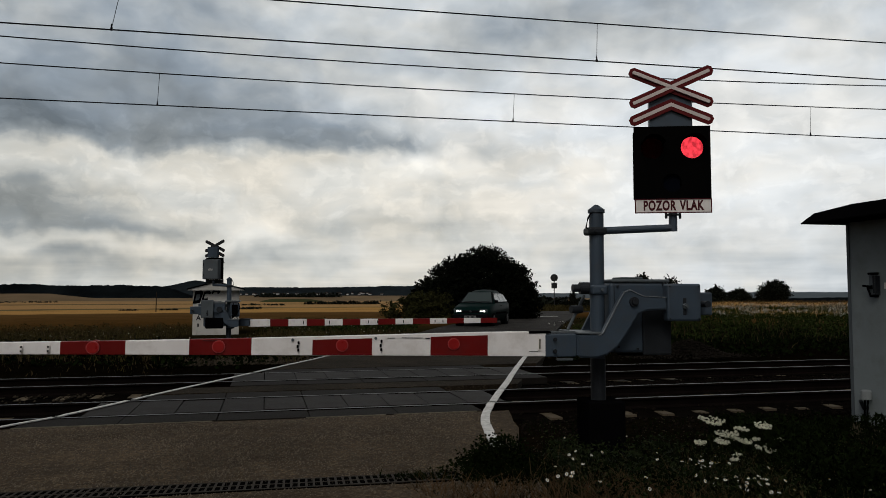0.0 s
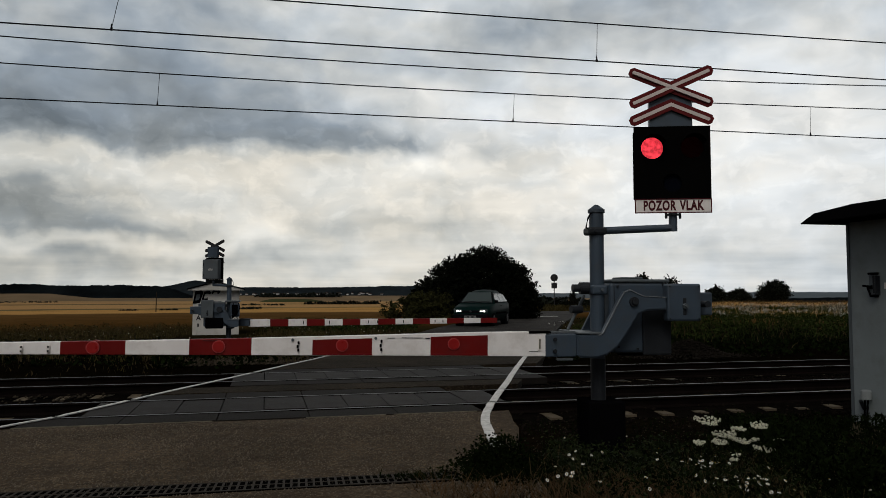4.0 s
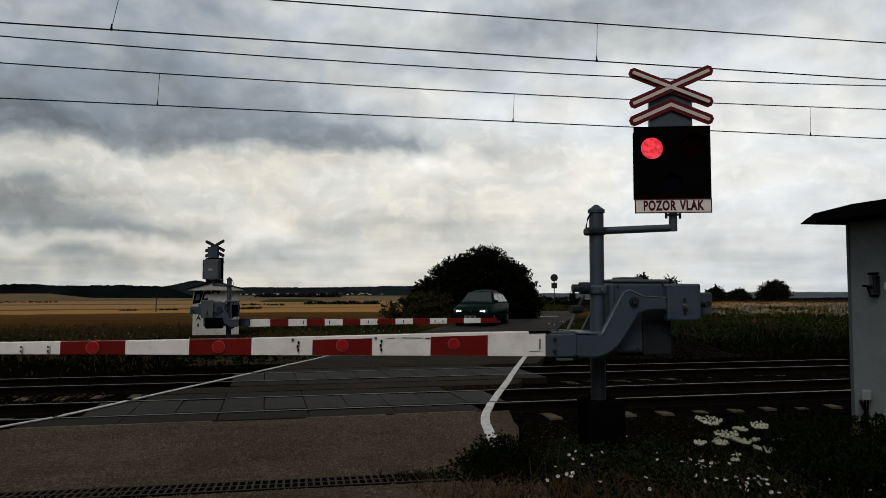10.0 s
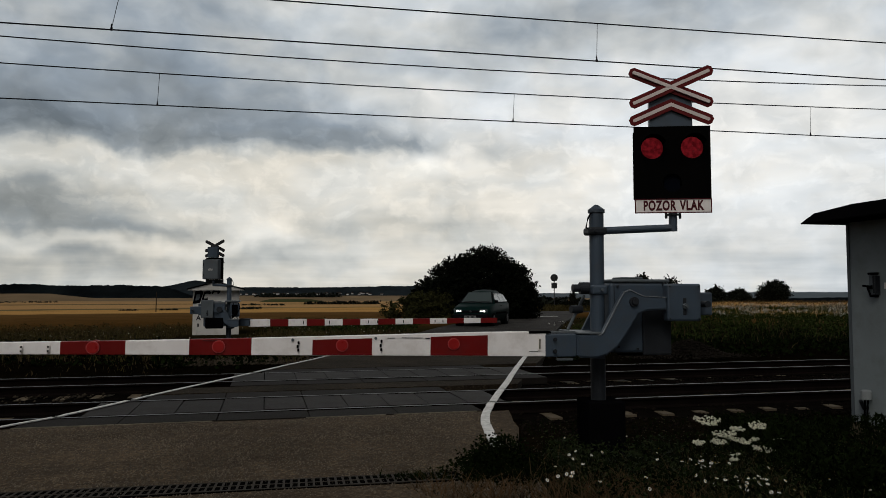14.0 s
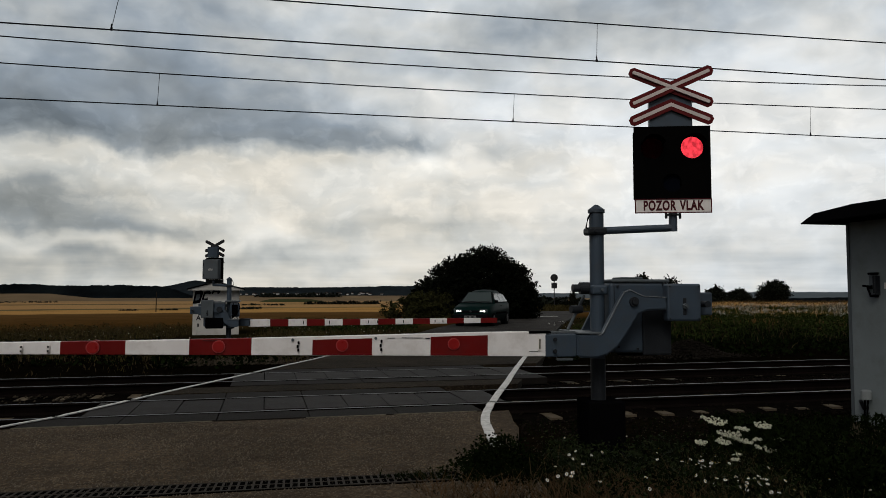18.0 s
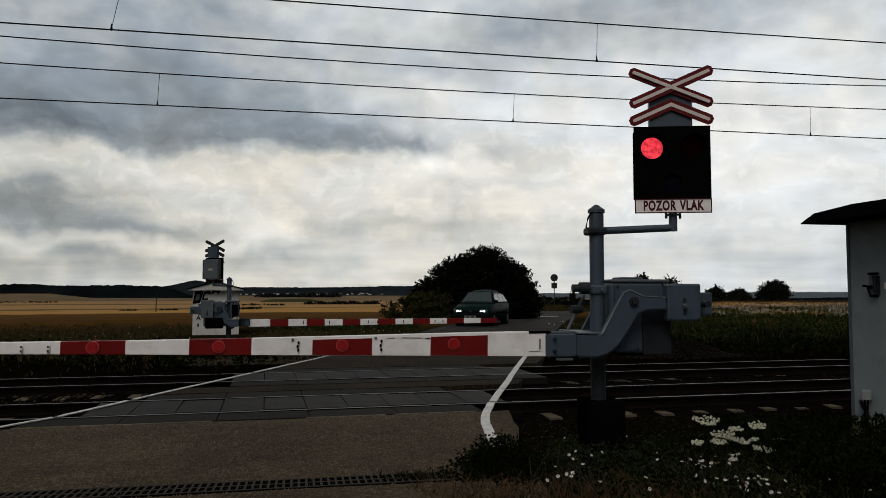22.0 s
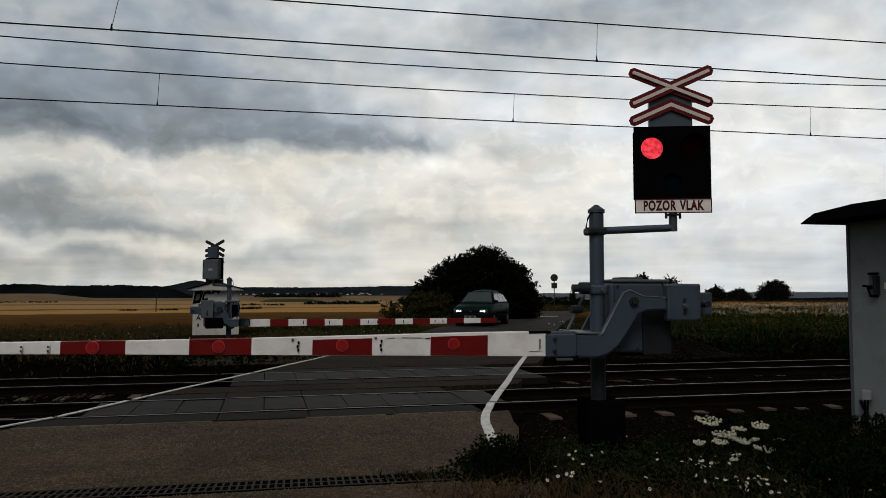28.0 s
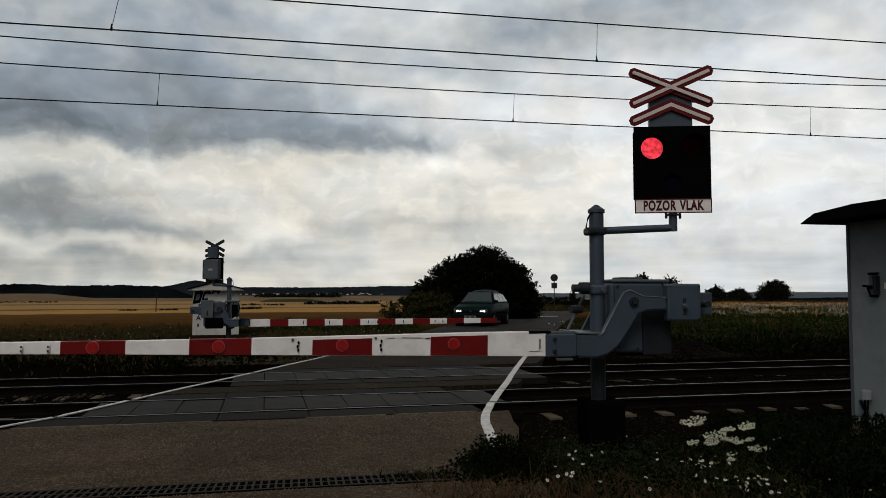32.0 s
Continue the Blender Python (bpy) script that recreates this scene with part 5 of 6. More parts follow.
# ---------------------------------------------------------------- cabin and hut
def build_cabin():
    """Relay cabin beside the track; local x along the track, local y across it, origin at the visible corner."""
    g = thing("relay_cabin", pose(4.9, 9.05, 0.12, 0, 0, 13.3), "grey painted relay cabin with a dark overhanging roof", "cabin")
    L, D, Hh = 2.2, 2.4, 2.40
    wall = part("wall", box(0, L, -D, 0, 0.0, Hh, 0.006), M["cabin"], g, "grey painted cabin wall")
    part("plinth", box(-0.03, L + 0.03, -D - 0.03, 0.03, -0.3, 0.02, 0.01), M["concrete"], g)
    part("corner_strip", box(-0.012, 0.03, -0.03, 0.012, 0.02, Hh - 0.01, 0.003), M["steel_light"], wall)
    prof = [(-0.41, 2.40), (-0.41, 2.415), (-0.22, 2.54), (0.34, 2.675), (1.10, 2.71), (1.86, 2.675), (2.42, 2.54), (2.61, 2.415), (2.61, 2.40), (1.1, 2.41)]
    bm = prism(prof, -D - 0.35, 0.30, 0.004)
    part("roof", bm, M["roof"], g, "near black sheet roof")
    # bracket and lamp on the wall that faces the road
    hk = part("wall_bracket", box(-0.03, 0.0, -0.445, -0.335, 1.53, 1.76, 0.008), M["steel_light"], g, "weathered iron lamp bracket")
    part("bracket_cap", box(-0.07, 0.0, -0.465, -0.36, 1.762, 1.788, 0.008), M["rubber"], hk)
    part("bracket_side", box(-0.06, 0.0, -0.472, -0.447, 1.53, 1.75, 0.006), M["steel_dark"], hk)
    part("bracket_foot", box(-0.06, 0.0, -0.455, -0.37, 1.505, 1.532, 0.01), M["rubber"], hk)
    part("bracket_clamp", box(-0.06, -0.03, -0.40, -0.33, 1.60, 1.64, 0.006), M["rubber"], hk)
    part("bracket_hook", cyl((-0.05, -0.36, 1.63), (-0.05, -0.27, 1.635), 0.012, seg=10), M["rubber"], hk)
    part("bracket_stay", cyl((-0.05, -0.34, 1.61), (-0.05, -0.38, 1.52), 0.012, seg=8), M["rubber"], hk)
    part("bracket_tube", cyl((-0.045, -0.425, 1.55), (-0.045, -0.42, 1.75), 0.010, seg=10), M["steel_dark"], hk)
    part("label", box(-0.006, 0.002, -0.62, -0.535, 1.60, 1.67), M["sign_white"], wall, "small white label")
    ck = part("cable_box", cyl((-0.055, -0.27, 0.415), (-0.055, -0.27, 0.428), 0.056, 0.044, seg=20, bm=cyl((-0.055, -0.27, 0.318), (-0.055, -0.27, 0.415), 0.058, seg=20)), M["box_grey"], g, "grey cable junction box on the wall")
    for y in (-0.25, -0.29):
        tube_curve("cable", [(-0.05, y, 0.34), (-0.07, y - 0.01, 0.22), (-0.05, y + 0.02, 0.1), (-0.04, y, -0.1)], 0.014, M["rubber"], ck)
    part("valve", cyl((-0.09, -0.22, 0.30), (-0.03, -0.21, 0.20), 0.022, seg=10), M["steel_dark"], ck)
    return g


def build_hut():
    x, y = -8.73, 29.0
    z = 0.02
    g = thing("relay_hut", pose(x, y, z, 0, 0, 15), "small white rendered relay hut with a low pitched roof", "hut")
    w, d, h = 0.83, 0.9, 1.80
    wall = part("wall", box(-w, w, -d, d, 0, h, 0.01), M["hut"], g)
    part("gable", prism([(-w, h), (w, h), (0, h + 0.26)], -d + 0.002, d - 0.002), M["hut"], g)
    for sgn, nm in ((-1, "roof"), (1, "roof")):
        bm = prism([(0, h + 0.30), (sgn * (w + 0.20), h + 0.02), (sgn * (w + 0.20), h - 0.025), (0, h + 0.262)], -d - 0.25, d + 0.25)
        part(nm, bm, M["roof"], g, "dark sheet roof slope")
    part("fascia", prism([(-w - 0.17, h - 0.05), (w + 0.17, h - 0.05), (w + 0.17, h - 0.02), (0, h + 0.25), (-w - 0.17, h - 0.02)], -d - 0.22, -d - 0.19), M["hut"], g, "white gable board under the roof")
    part("plinth", box(-w - 0.04, w + 0.04, -d - 0.04, d + 0.04, -0.3, 0.06, 0.01), M["concrete"], g)
    lettering("lettering", "A", 0.23, M["steel_dark"], wall, pose(-0.62, -d - 0.004, 0.72, 90, 0, 0))
    part("writing_bar", box(-0.66, -0.60, -d - 0.006, -d + 0.01, 0.40, 0.52), M["steel_dark"], wall)
    door = part("door", box(-0.30, 0.45, -d - 0.02, -d + 0.01, 0.08, 1.62, 0.006), M["hut"], wall, "white hut door")
    part("door_handle", box(0.34, 0.40, -d - 0.05, -d - 0.015, 0.85, 0.95, 0.004), M["steel_dark"], door)
    # sprayed block shapes on the front wall: a dark outline round a paler middle
    for gx, gz, gw, gh, lean, mid in ((-0.66, 1.50, 0.27, 0.52, 0.10, "steel_light"), (-0.36, 1.54, 0.25, 0.38, 0.10, "hut"), (-0.06, 1.60, 0.26, 0.40, 0.14, "hut"), (0.20, 1.46, 0.22, 0.34, 0.06, "steel_light"), (-0.28, 1.28, 0.40, 0.16, 0.10, "steel_light"), (0.48, 1.20, 0.22, 0.62, -0.12, "steel_light"), (0.62, 0.50, 0.14, 0.40, 0.03, "steel_light")):
        def block(f):
            return [(gx - f * gw / 2 - f * lean / 2, gz - f * gh / 2), (gx + f * gw / 2 - f * lean / 2, gz - f * gh * 0.42), (gx + f * gw * 0.55 + f * lean / 2, gz + f * gh * 0.35), (gx + f * gw * 0.3 + f * lean / 2, gz + f * gh / 2), (gx - f * gw / 2 + f * lean / 2, gz + f * gh * 0.42)]
        gr = part("graffiti", prism(block(1.0), -d - 0.004, -d + 0.01), M["rubber"], wall, "dark sprayed block shape on the white wall")
        part("graffiti_middle", prism(block(0.48), -d - 0.006, -d - 0.002), M[mid], gr)
    return g


# ---------------------------------------------------------------- car
def build_car():
    """Compact tall family car; local y points backwards, origin on the ground under its middle."""
    g = thing("car", pose(1.85, 35.0, base_z(1.85, 35.0), 0, 0, -18), "dark green compact people carrier waiting with lit headlamps", "car")
    # sections along the length: y, half width at sill, half width at waist, heights
    bm = bmesh.new()
    secs = [(-2.08, 0.62, 0.66, 0.28, 0.62), (-2.02, 0.76, 0.80, 0.22, 0.74), (-1.80, 0.83, 0.85, 0.20, 0.85), (-1.30, 0.845, 0.865, 0.20, 0.965), (-0.98, 0.85, 0.87, 0.20, 1.00), (0.2, 0.85, 0.87, 0.20, 1.02), (1.3, 0.85, 0.865, 0.20, 1.03), (1.85, 0.82, 0.84, 0.24, 1.02), (2.05, 0.74, 0.76, 0.30, 0.98)]
    rings = []
    for y, ws, ww, z0, z1 in secs:
        half = [(ws * 0.9, z0), (ws, z0 + 0.10), (ww, z0 + (z1 - z0) * 0.55), (ww * 0.985, z1 - 0.07), (ww * 0.90, z1)]
        ring = [(x, y, z) for x, z in half] + [(0, y, z1 + 0.02)] + [(-x, y, z) for x, z in reversed(half)]
        rings.append([bm.verts.new(v) for v in ring])
    for a, b in zip(rings, rings[1:]):
        for k in range(len(a)):
            j = (k + 1) % len(a)
            bm.faces.new((a[k], a[j], b[j], b[k]))
    bm.faces.new(rings[0])
    bm.faces.new(rings[-1][::-1])
    body = part("body", bm, M["car_paint"], g, "glossy dark green bodywork", smooth_faces=True)
    # cabin
    bm = bmesh.new()
    cab = [(-1.06, 0.80, 0.985, 0.80, 0.995), (-0.75, 0.80, 0.99, 0.70, 1.25), (-0.45, 0.795, 1.0, 0.60, 1.47), (-0.2, 0.79, 1.0, 0.555, 1.56), (0.2, 0.79, 1.0, 0.545, 1.61), (0.7, 0.79, 1.0, 0.54, 1.61), (1.15, 0.79, 1.0, 0.525, 1.565), (1.45, 0.78, 1.0, 0.51, 1.47), (1.75, 0.77, 0.99, 0.58, 1.26), (1.98, 0.76, 0.98, 0.70, 1.02)]
    rings = []
    for y, wb, zb, wt, zt in cab:
        h = zt - zb
        half = [(wb, zb), (wt + (wb - wt) * 0.16, zb + h * 0.76), (wt - 0.02, zb + h * 0.88), (wt - 0.10, zb + h * 0.955), (wt - 0.28, zb + h * 0.99)]
        ring = [(x, y, z) for x, z in half] + [(0, y, zt + 0.02)] + [(-x, y, z) for x, z in reversed(half)]
        rings.append([bm.verts.new(v) for v in ring])
    for a, b in zip(rings, rings[1:]):
        for k in range(len(a) - 1):
            bm.faces.new((a[k], a[k + 1], b[k + 1], b[k]))
    bm.faces.new(rings[0])
    bm.faces.new(rings[-1][::-1])
    part("roof", bm, M["car_paint"], body, smooth_faces=True)

    def pane(name, pts, label=""):
        bm = bmesh.new()
        vs = [bm.verts.new(p) for p in pts]
        f = bm.faces.new(vs)
        f.normal_update()
        nrm = f.normal.copy()
        r = bmesh.ops.extrude_face_region(bm, geom=[f])
        for v in r["geom"]:
            if isinstance(v, bmesh.types.BMVert):
                v.co += nrm * 0.012
        return part(name, bm, M["glass"], body, label)
    def surround(pts):
        cx = sum((Vector(p) for p in pts), Vector()) / len(pts)
        big = [cx + (Vector(p) - cx) * 1.09 for p in pts]
        bm = bmesh.new()
        f = bm.faces.new([bm.verts.new(p) for p in big])
        f.normal_update()
        nrm = f.normal.copy()
        r = bmesh.ops.extrude_face_region(bm, geom=[f])
        for v in r["geom"]:
            if isinstance(v, bmesh.types.BMVert):
                v.co += nrm * 0.006
        part("window_surround", bm, M["car_black"], body)
    surround([(-0.71, -1.075, 1.035), (0.71, -1.075, 1.035), (0.53, -0.47, 1.49), (-0.53, -0.47, 1.49)])
    pane("windscreen", [(-0.71, -1.075, 1.035), (0.71, -1.075, 1.035), (0.53, -0.47, 1.49), (-0.53, -0.47, 1.49)], "dark windscreen reflecting the sky")
    for sg in (1, -1):
        q = lambda y, z: (sg * (0.805 - 0.50 * max(0, (z - 1.0)) + 0.012), y, z)
        for y0, y1, y2, y3 in ((-0.80, -0.42, 0.18, 0.18), (0.26, 0.26, 0.98, 1.02), (1.06, 1.04, 1.32, 1.58)):
            pts = [q(y0, 1.06), q(y1, 1.39), q(y2, 1.42), q(y3, 1.06)]
            pts = pts if sg < 0 else pts[::-1]
            surround(pts)
            pane("side_window", pts)
        # rods along pillars and gutter carry the painted sky reflections
        for y0 in (0.20, 1.02):
            a, b = Vector(q(y0, 1.05)), Vector(q(y0 - 0.02, 1.43))
            part("door_pillar", cyl(a, b, 0.016, seg=6), M["car_glint"], body, "door pillar coloured pale for its sky reflection")
        part("roof_gutter", cyl(q(-0.45, 1.43), q(1.15, 1.44), 0.014, seg=6), M["car_glint"], body)
        part("mirror", box(sg * 0.86 - 0.08, sg * 0.86 + 0.08, -0.88, -0.78, 1.02, 1.15, 0.03), M["car_black"], body)
        part("wiper", cyl((sg * 0.30 - 0.28, -1.075, 1.062), (sg * 0.30 + 0.30, -1.03, 1.098), 0.011, seg=6), M["car_black"], body)
        part("inner_beam", cyl((sg * 0.47, -2.075, 0.655), (sg * 0.47, -2.05, 0.655), 0.045, seg=12), M["headlamp"], body, "lit inner reflector")
        part("headlamp", box(sg * 0.60 - 0.19, sg * 0.60 + 0.17, -2.058, -1.94, 0.59, 0.75, 0.04, m=pose(0, 0, 0)), M["glass"], body, "wide headlamp glass")
        part("headlamp_beam", cyl((sg * 0.60, -2.075, 0.665), (sg * 0.60, -2.05, 0.665), 0.058, seg=16), M["headlamp"], body, "lit headlamp reflector")
        part("fog_lamp", cyl((sg * 0.60, -2.10, 0.36), (sg * 0.60, -2.05, 0.36), 0.05, seg=12), M["rim"], body)
        part("door_handle", box(sg * 0.872 - 0.012, sg * 0.872 + 0.012, 0.0, 0.14, 0.88, 0.92, 0.005), M["car_black"], body)
        part("side_moulding", box(sg * 0.866 - 0.012, sg * 0.866 + 0.014, -0.9, 1.1, 0.52, 0.60, 0.006), M["car_black"], body)
        part("roof_rail", box(sg * 0.47 - 0.015, sg * 0.47 + 0.015, -0.1, 1.1, 1.585, 1.625, 0.01), M["car_black"], body)
    part("bumper", box(-0.80, 0.80, -2.14, -1.98, 0.24, 0.54, 0.05), M["car_black"], body, "black front bumper")
    part("grille", box(-0.42, 0.42, -2.09, -2.0, 0.58, 0.70, 0.02), M["car_black"], body)
    part("emblem", prism([(0, 0.60), (0.05, 0.66), (0, 0.72), (-0.05, 0.66)], -2.105, -2.085), M["rim"], body)
    pl = part("number_plate", box(-0.26, 0.26, -2.155, -2.138, 0.36, 0.47, 0.004), M["plate"], body, "white number plate")
    bm = bmesh.new()
    for k in range(7):
        if k != 3:
            box(-0.20 + k * 0.06, -0.165 + k * 0.06, -2.160, -2.154, 0.38, 0.45, bm=bm)
    part("plate_writing", bm, M["car_black"], pl)
    for sy in (-1.28, 1.30):
        for sg in (1, -1):
            w = part("wheel", cyl((sg * 0.70, sy, 0.30), (sg * 0.87, sy, 0.30), 0.30, seg=28, bev=0.03), M["tyre"], g, "road wheel with grey rim")
            part("rim", cyl((sg * 0.865, sy, 0.30), (sg * 0.882, sy, 0.30), 0.19, 0.17, seg=20), M["rim"], w)
            bm = cyl((sg * 0.60, sy, 0.31), (sg * 0.853, sy, 0.31), 0.36, seg=28)
            part("wheel_arch", bm, M["car_black"], body)
    return g


# ---------------------------------------------------------------- plants
def build_bush(name, x, y, lobes, count, size, mat, label, cat, seed, trunk=True, group=""):
    """Trunks and limbs under a crown of many leaf clumps; lobes are (dx, dy, z, rx, ry, rz)."""
    rng = np.random.default_rng(seed)
    z0 = ground_z(x, y)
    g = thing(name, pose(x, y, z0), label, cat, group)
    vol = np.array([a[3] * a[4] * a[5] for a in lobes])
    cen = []
    limb = bmesh.new()
    for (dx, dy, z, rx, ry, rz), v in zip(lobes, vol):
        k = max(8, int(count / 26 * v / vol.sum()))
        d = rng.normal(size=(k, 3))
        d /= np.linalg.norm(d, axis=1, keepdims=True)
        rad = rng.uniform(0.45, 1.0, (k, 1)) ** 0.6
        tips = np.array([dx, dy, z]) + d * rad * np.array([rx, ry, rz])
        tips = tips[tips[:, 2] > 0.05]
        for t in tips:
            cen.append(t + rng.normal(size=(26, 3)) * np.array([0.16, 0.16, 0.13]) * (size / 0.13) * rng.uniform(0.7, 1.5))
        # sprigs that stand out of the outline
        for t in tips[: max(3, k // 5)]:
            e = (t - np.array([dx, dy, z]))
            e /= np.linalg.norm(e) + 1e-6
            st = np.array([dx, dy, z]) + e * np.array([rx, ry, rz])
            cen.append(st + e * rng.uniform(0, 0.35, (10, 1)) * (size / 0.13) + rng.normal(size=(10, 3)) * 0.05)
        if trunk:
            cyl((dx * 0.25, dy * 0.25, -0.1), (dx * 0.8, dy * 0.8, z), 0.09 * rz / 1.5, 0.03, seg=7, bm=limb)
            for t in tips[:6]:
                cyl((dx * 0.7, dy * 0.7, z * 0.7), tuple(t), 0.03, 0.008, seg=5, bm=limb)
    c = np.concatenate(cen)
    c = c[c[:, 2] > 0.02]
    cards("crown", c, size, rng, mat, g)
    if trunk:
        part("trunk", limb, M["bark"], g)
    else:
        limb.free()
    return g


def build_trees():
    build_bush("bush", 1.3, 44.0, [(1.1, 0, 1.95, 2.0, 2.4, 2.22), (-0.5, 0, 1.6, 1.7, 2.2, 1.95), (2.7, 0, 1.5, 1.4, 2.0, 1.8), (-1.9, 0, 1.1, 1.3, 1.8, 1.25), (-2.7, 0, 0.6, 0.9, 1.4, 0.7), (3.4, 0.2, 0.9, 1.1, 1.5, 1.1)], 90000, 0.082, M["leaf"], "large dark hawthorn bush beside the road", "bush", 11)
    build_bush("bush", -1.9, 40.0, [(0, 0, 0.6, 1.3, 1.0, 0.75), (1.2, 0.3, 0.8, 1.2, 1.0, 0.9)], 8000, 0.075, M["scrub"], "low scrub at the foot of the dark bush", "bush", 12)
    rows = (("tree", 25.2, 95, 1.3, 2.35, "tall dark roadside tree far beyond the crossing"), ("tree", 29.4, 98, 1.7, 2.3, "bare topped roadside tree far off"), ("tree", 38.1, 105, 1.15, 1.15, "round dark field tree"), ("tree", 40.9, 104, 1.15, 0.98, "low round field tree"), ("tree", 45.0, 102, 1.75, 1.62, "spreading dark field tree on the field edge"), ("tree", 15.6, 90, 0.34, 1.25, "small bare topped tree beyond the bend"), ("tree", 36.5, 110, 1.5, 0.9, "low round field tree"))
    for i, (nm, x, y, r, hh, lab) in enumerate(rows):
        lobes = [(0, 0, hh, r, r, hh * 0.85), (r * 0.6, 0, hh * 0.8, r * 0.7, r * 0.7, hh * 0.7), (-r * 0.6, 0.2, hh * 0.75, r * 0.7, r * 0.7, hh * 0.7), (r * 0.1, 0, hh * 1.5, r * 0.6, r * 0.6, hh * 0.5)]
        build_bush(nm, x, y, lobes, 7000 if r > 0.5 else 900, 0.14 if r > 0.5 else 0.09, M["leaf_far"], lab, "tree", 30 + i, True, "field trees")
    rng = np.random.default_rng(50)
    # hedges: rows of clumps along field edges
    for nm, x0, y0, x1, y1, hgt, cnt, lab in (("hedge", 9, 88, 34, 104, 1.35, 5200, "low dark hedge along the far road"), ("hedge", 28, 103, 47, 104, 0.75, 4200, "low dark hedge at the field edge"), ("hedge", -88, 330, -80, 331, 0.8, 360, "dark strip of scrub in the fields"), ("hedge", -113, 262, -106.6, 262, 0.5, 260, "small dark scrub strip in the ripe field"), ("hedge", -99.5, 262, -93, 262.5, 0.55, 240, "small dark scrub strip in the ripe field"), ("hedge", -650, 1100, -560, 1105, 2.0, 300, "dark clump of trees between fields"), ("hedge", -342, 1375, -253, 1375, 5.6, 560, "dark clump of trees before the village"), ("hedge", -250, 1375, -190, 1375, 6.5, 360, "dark clump of trees before the village"), ("hedge", -128, 700, -60, 697, 2.5, 800, "dark strip of trees before the village"), ("hedge", -150, 560, -118, 562, 1.1, 420, "dark clump of field trees")):
        t = rng.uniform(0, 1, cnt // 12)
        hv = hgt * (0.45 + 0.8 * np.abs(np.sin(t * 37 + 3 * np.sin(t * 91))))
        c = []
        for tt, hh in zip(t, hv):
            x, y = x0 + (x1 - x0) * tt, y0 + (y1 - y0) * tt
            c.append(np.array([x, y, -6.5 if y0 > 1300 else ground_z(x, y)]) + rng.normal(size=(12, 3)) * np.array([hgt * 0.55, hgt * 0.5, 0.02]) + np.stack([np.zeros(12), np.zeros(12), rng.uniform(0, hh, 12)], 1))
        ob = cards(nm, np.concatenate(c), hgt * (0.30 if y0 < 200 else 0.55), rng, M["leaf_far"])
        tagged(ob, lab, "hedge", "hedges", "stuff")


def build_village():
    rng = np.random.default_rng(8)
    for k in range(34):
        x = -610 + 420 * k / 33 + rng.uniform(-14, 14)
        y = rng.uniform(2190, 2210)
        z = -16 + 22.2 * (y - 2125) / 115 - 1.5
        w, d, h = rng.uniform(1.8, 4.6), 4, rng.uniform(1.3, 2.8)
        g = thing("house", pose(x, y, z + 1.5, 0, 0, rng.uniform(-25, 25)), "small pale house of a distant village", "house", "village houses")
        part("wall", box(-w, w, -d, d, -4, h), M["housewall"], g)
        part("roof", prism([(-w - 0.4, h), (w + 0.4, h), (w * 0.9, h + 2.6), (-w * 0.9, h + 2.6)], -d * 0.6, d * 0.6), M["houseroof"], g)


def build_small():
    # round sign on a post beyond the bend
    x, y = 12.6, 85.0
    z = ground_z(x, y)
    g = thing("road_sign", pose(x, y, z), "round road sign and plate seen from behind on a post", "road sign")
    t = 1.67 + (519 - 492) / 1325 * y - z
    part("post", cyl((0, 0, -0.2), (0, 0, t + 0.3), 0.05, seg=10), M["sign_back"], g)
    part("disc", cyl((0, -0.06, t), (0, -0.03, t), 0.42, seg=28), M["sign_back"], g, "dull round sign back")
    part("plate", box(-0.32, 0.32, -0.06, -0.03, t - 1.2, t - 0.55, 0.01), M["sign_back"], g)
    part("brace", box(-0.10, 0.10, -0.10, -0.06, t - 0.25, t + 0.25, 0.01), M["rim"], g)
    for x, y, hgt, lab in ((-38.2, 100.0, 2.6, "thin wooden pole in the ripe field"), (15.6, 46.0, 1.3, "pale marker post at the field edge")):
        z = ground_z(x, y)
        g = thing("field_post", pose(x, y, z, 0.5, 0.6), lab, "post", "field posts")
        part("shaft", cyl((0, 0, -0.3), (0, 0, hgt), 0.07, 0.055, seg=8), M["bark"] if x < 0 else M["hut"], g)


def verge_points(rng, cnt, x0, x1, y0, y1, test):
    x, y = rng.uniform(x0, x1, cnt * 3), rng.uniform(y0, y1, cnt * 3)
    out = []
    for a, b in zip(x, y):
        if test(a, b):
            out.append((a, b, ground_z(a, b) - 0.01))
            if len(out) >= cnt:
                break
    return np.array(out)


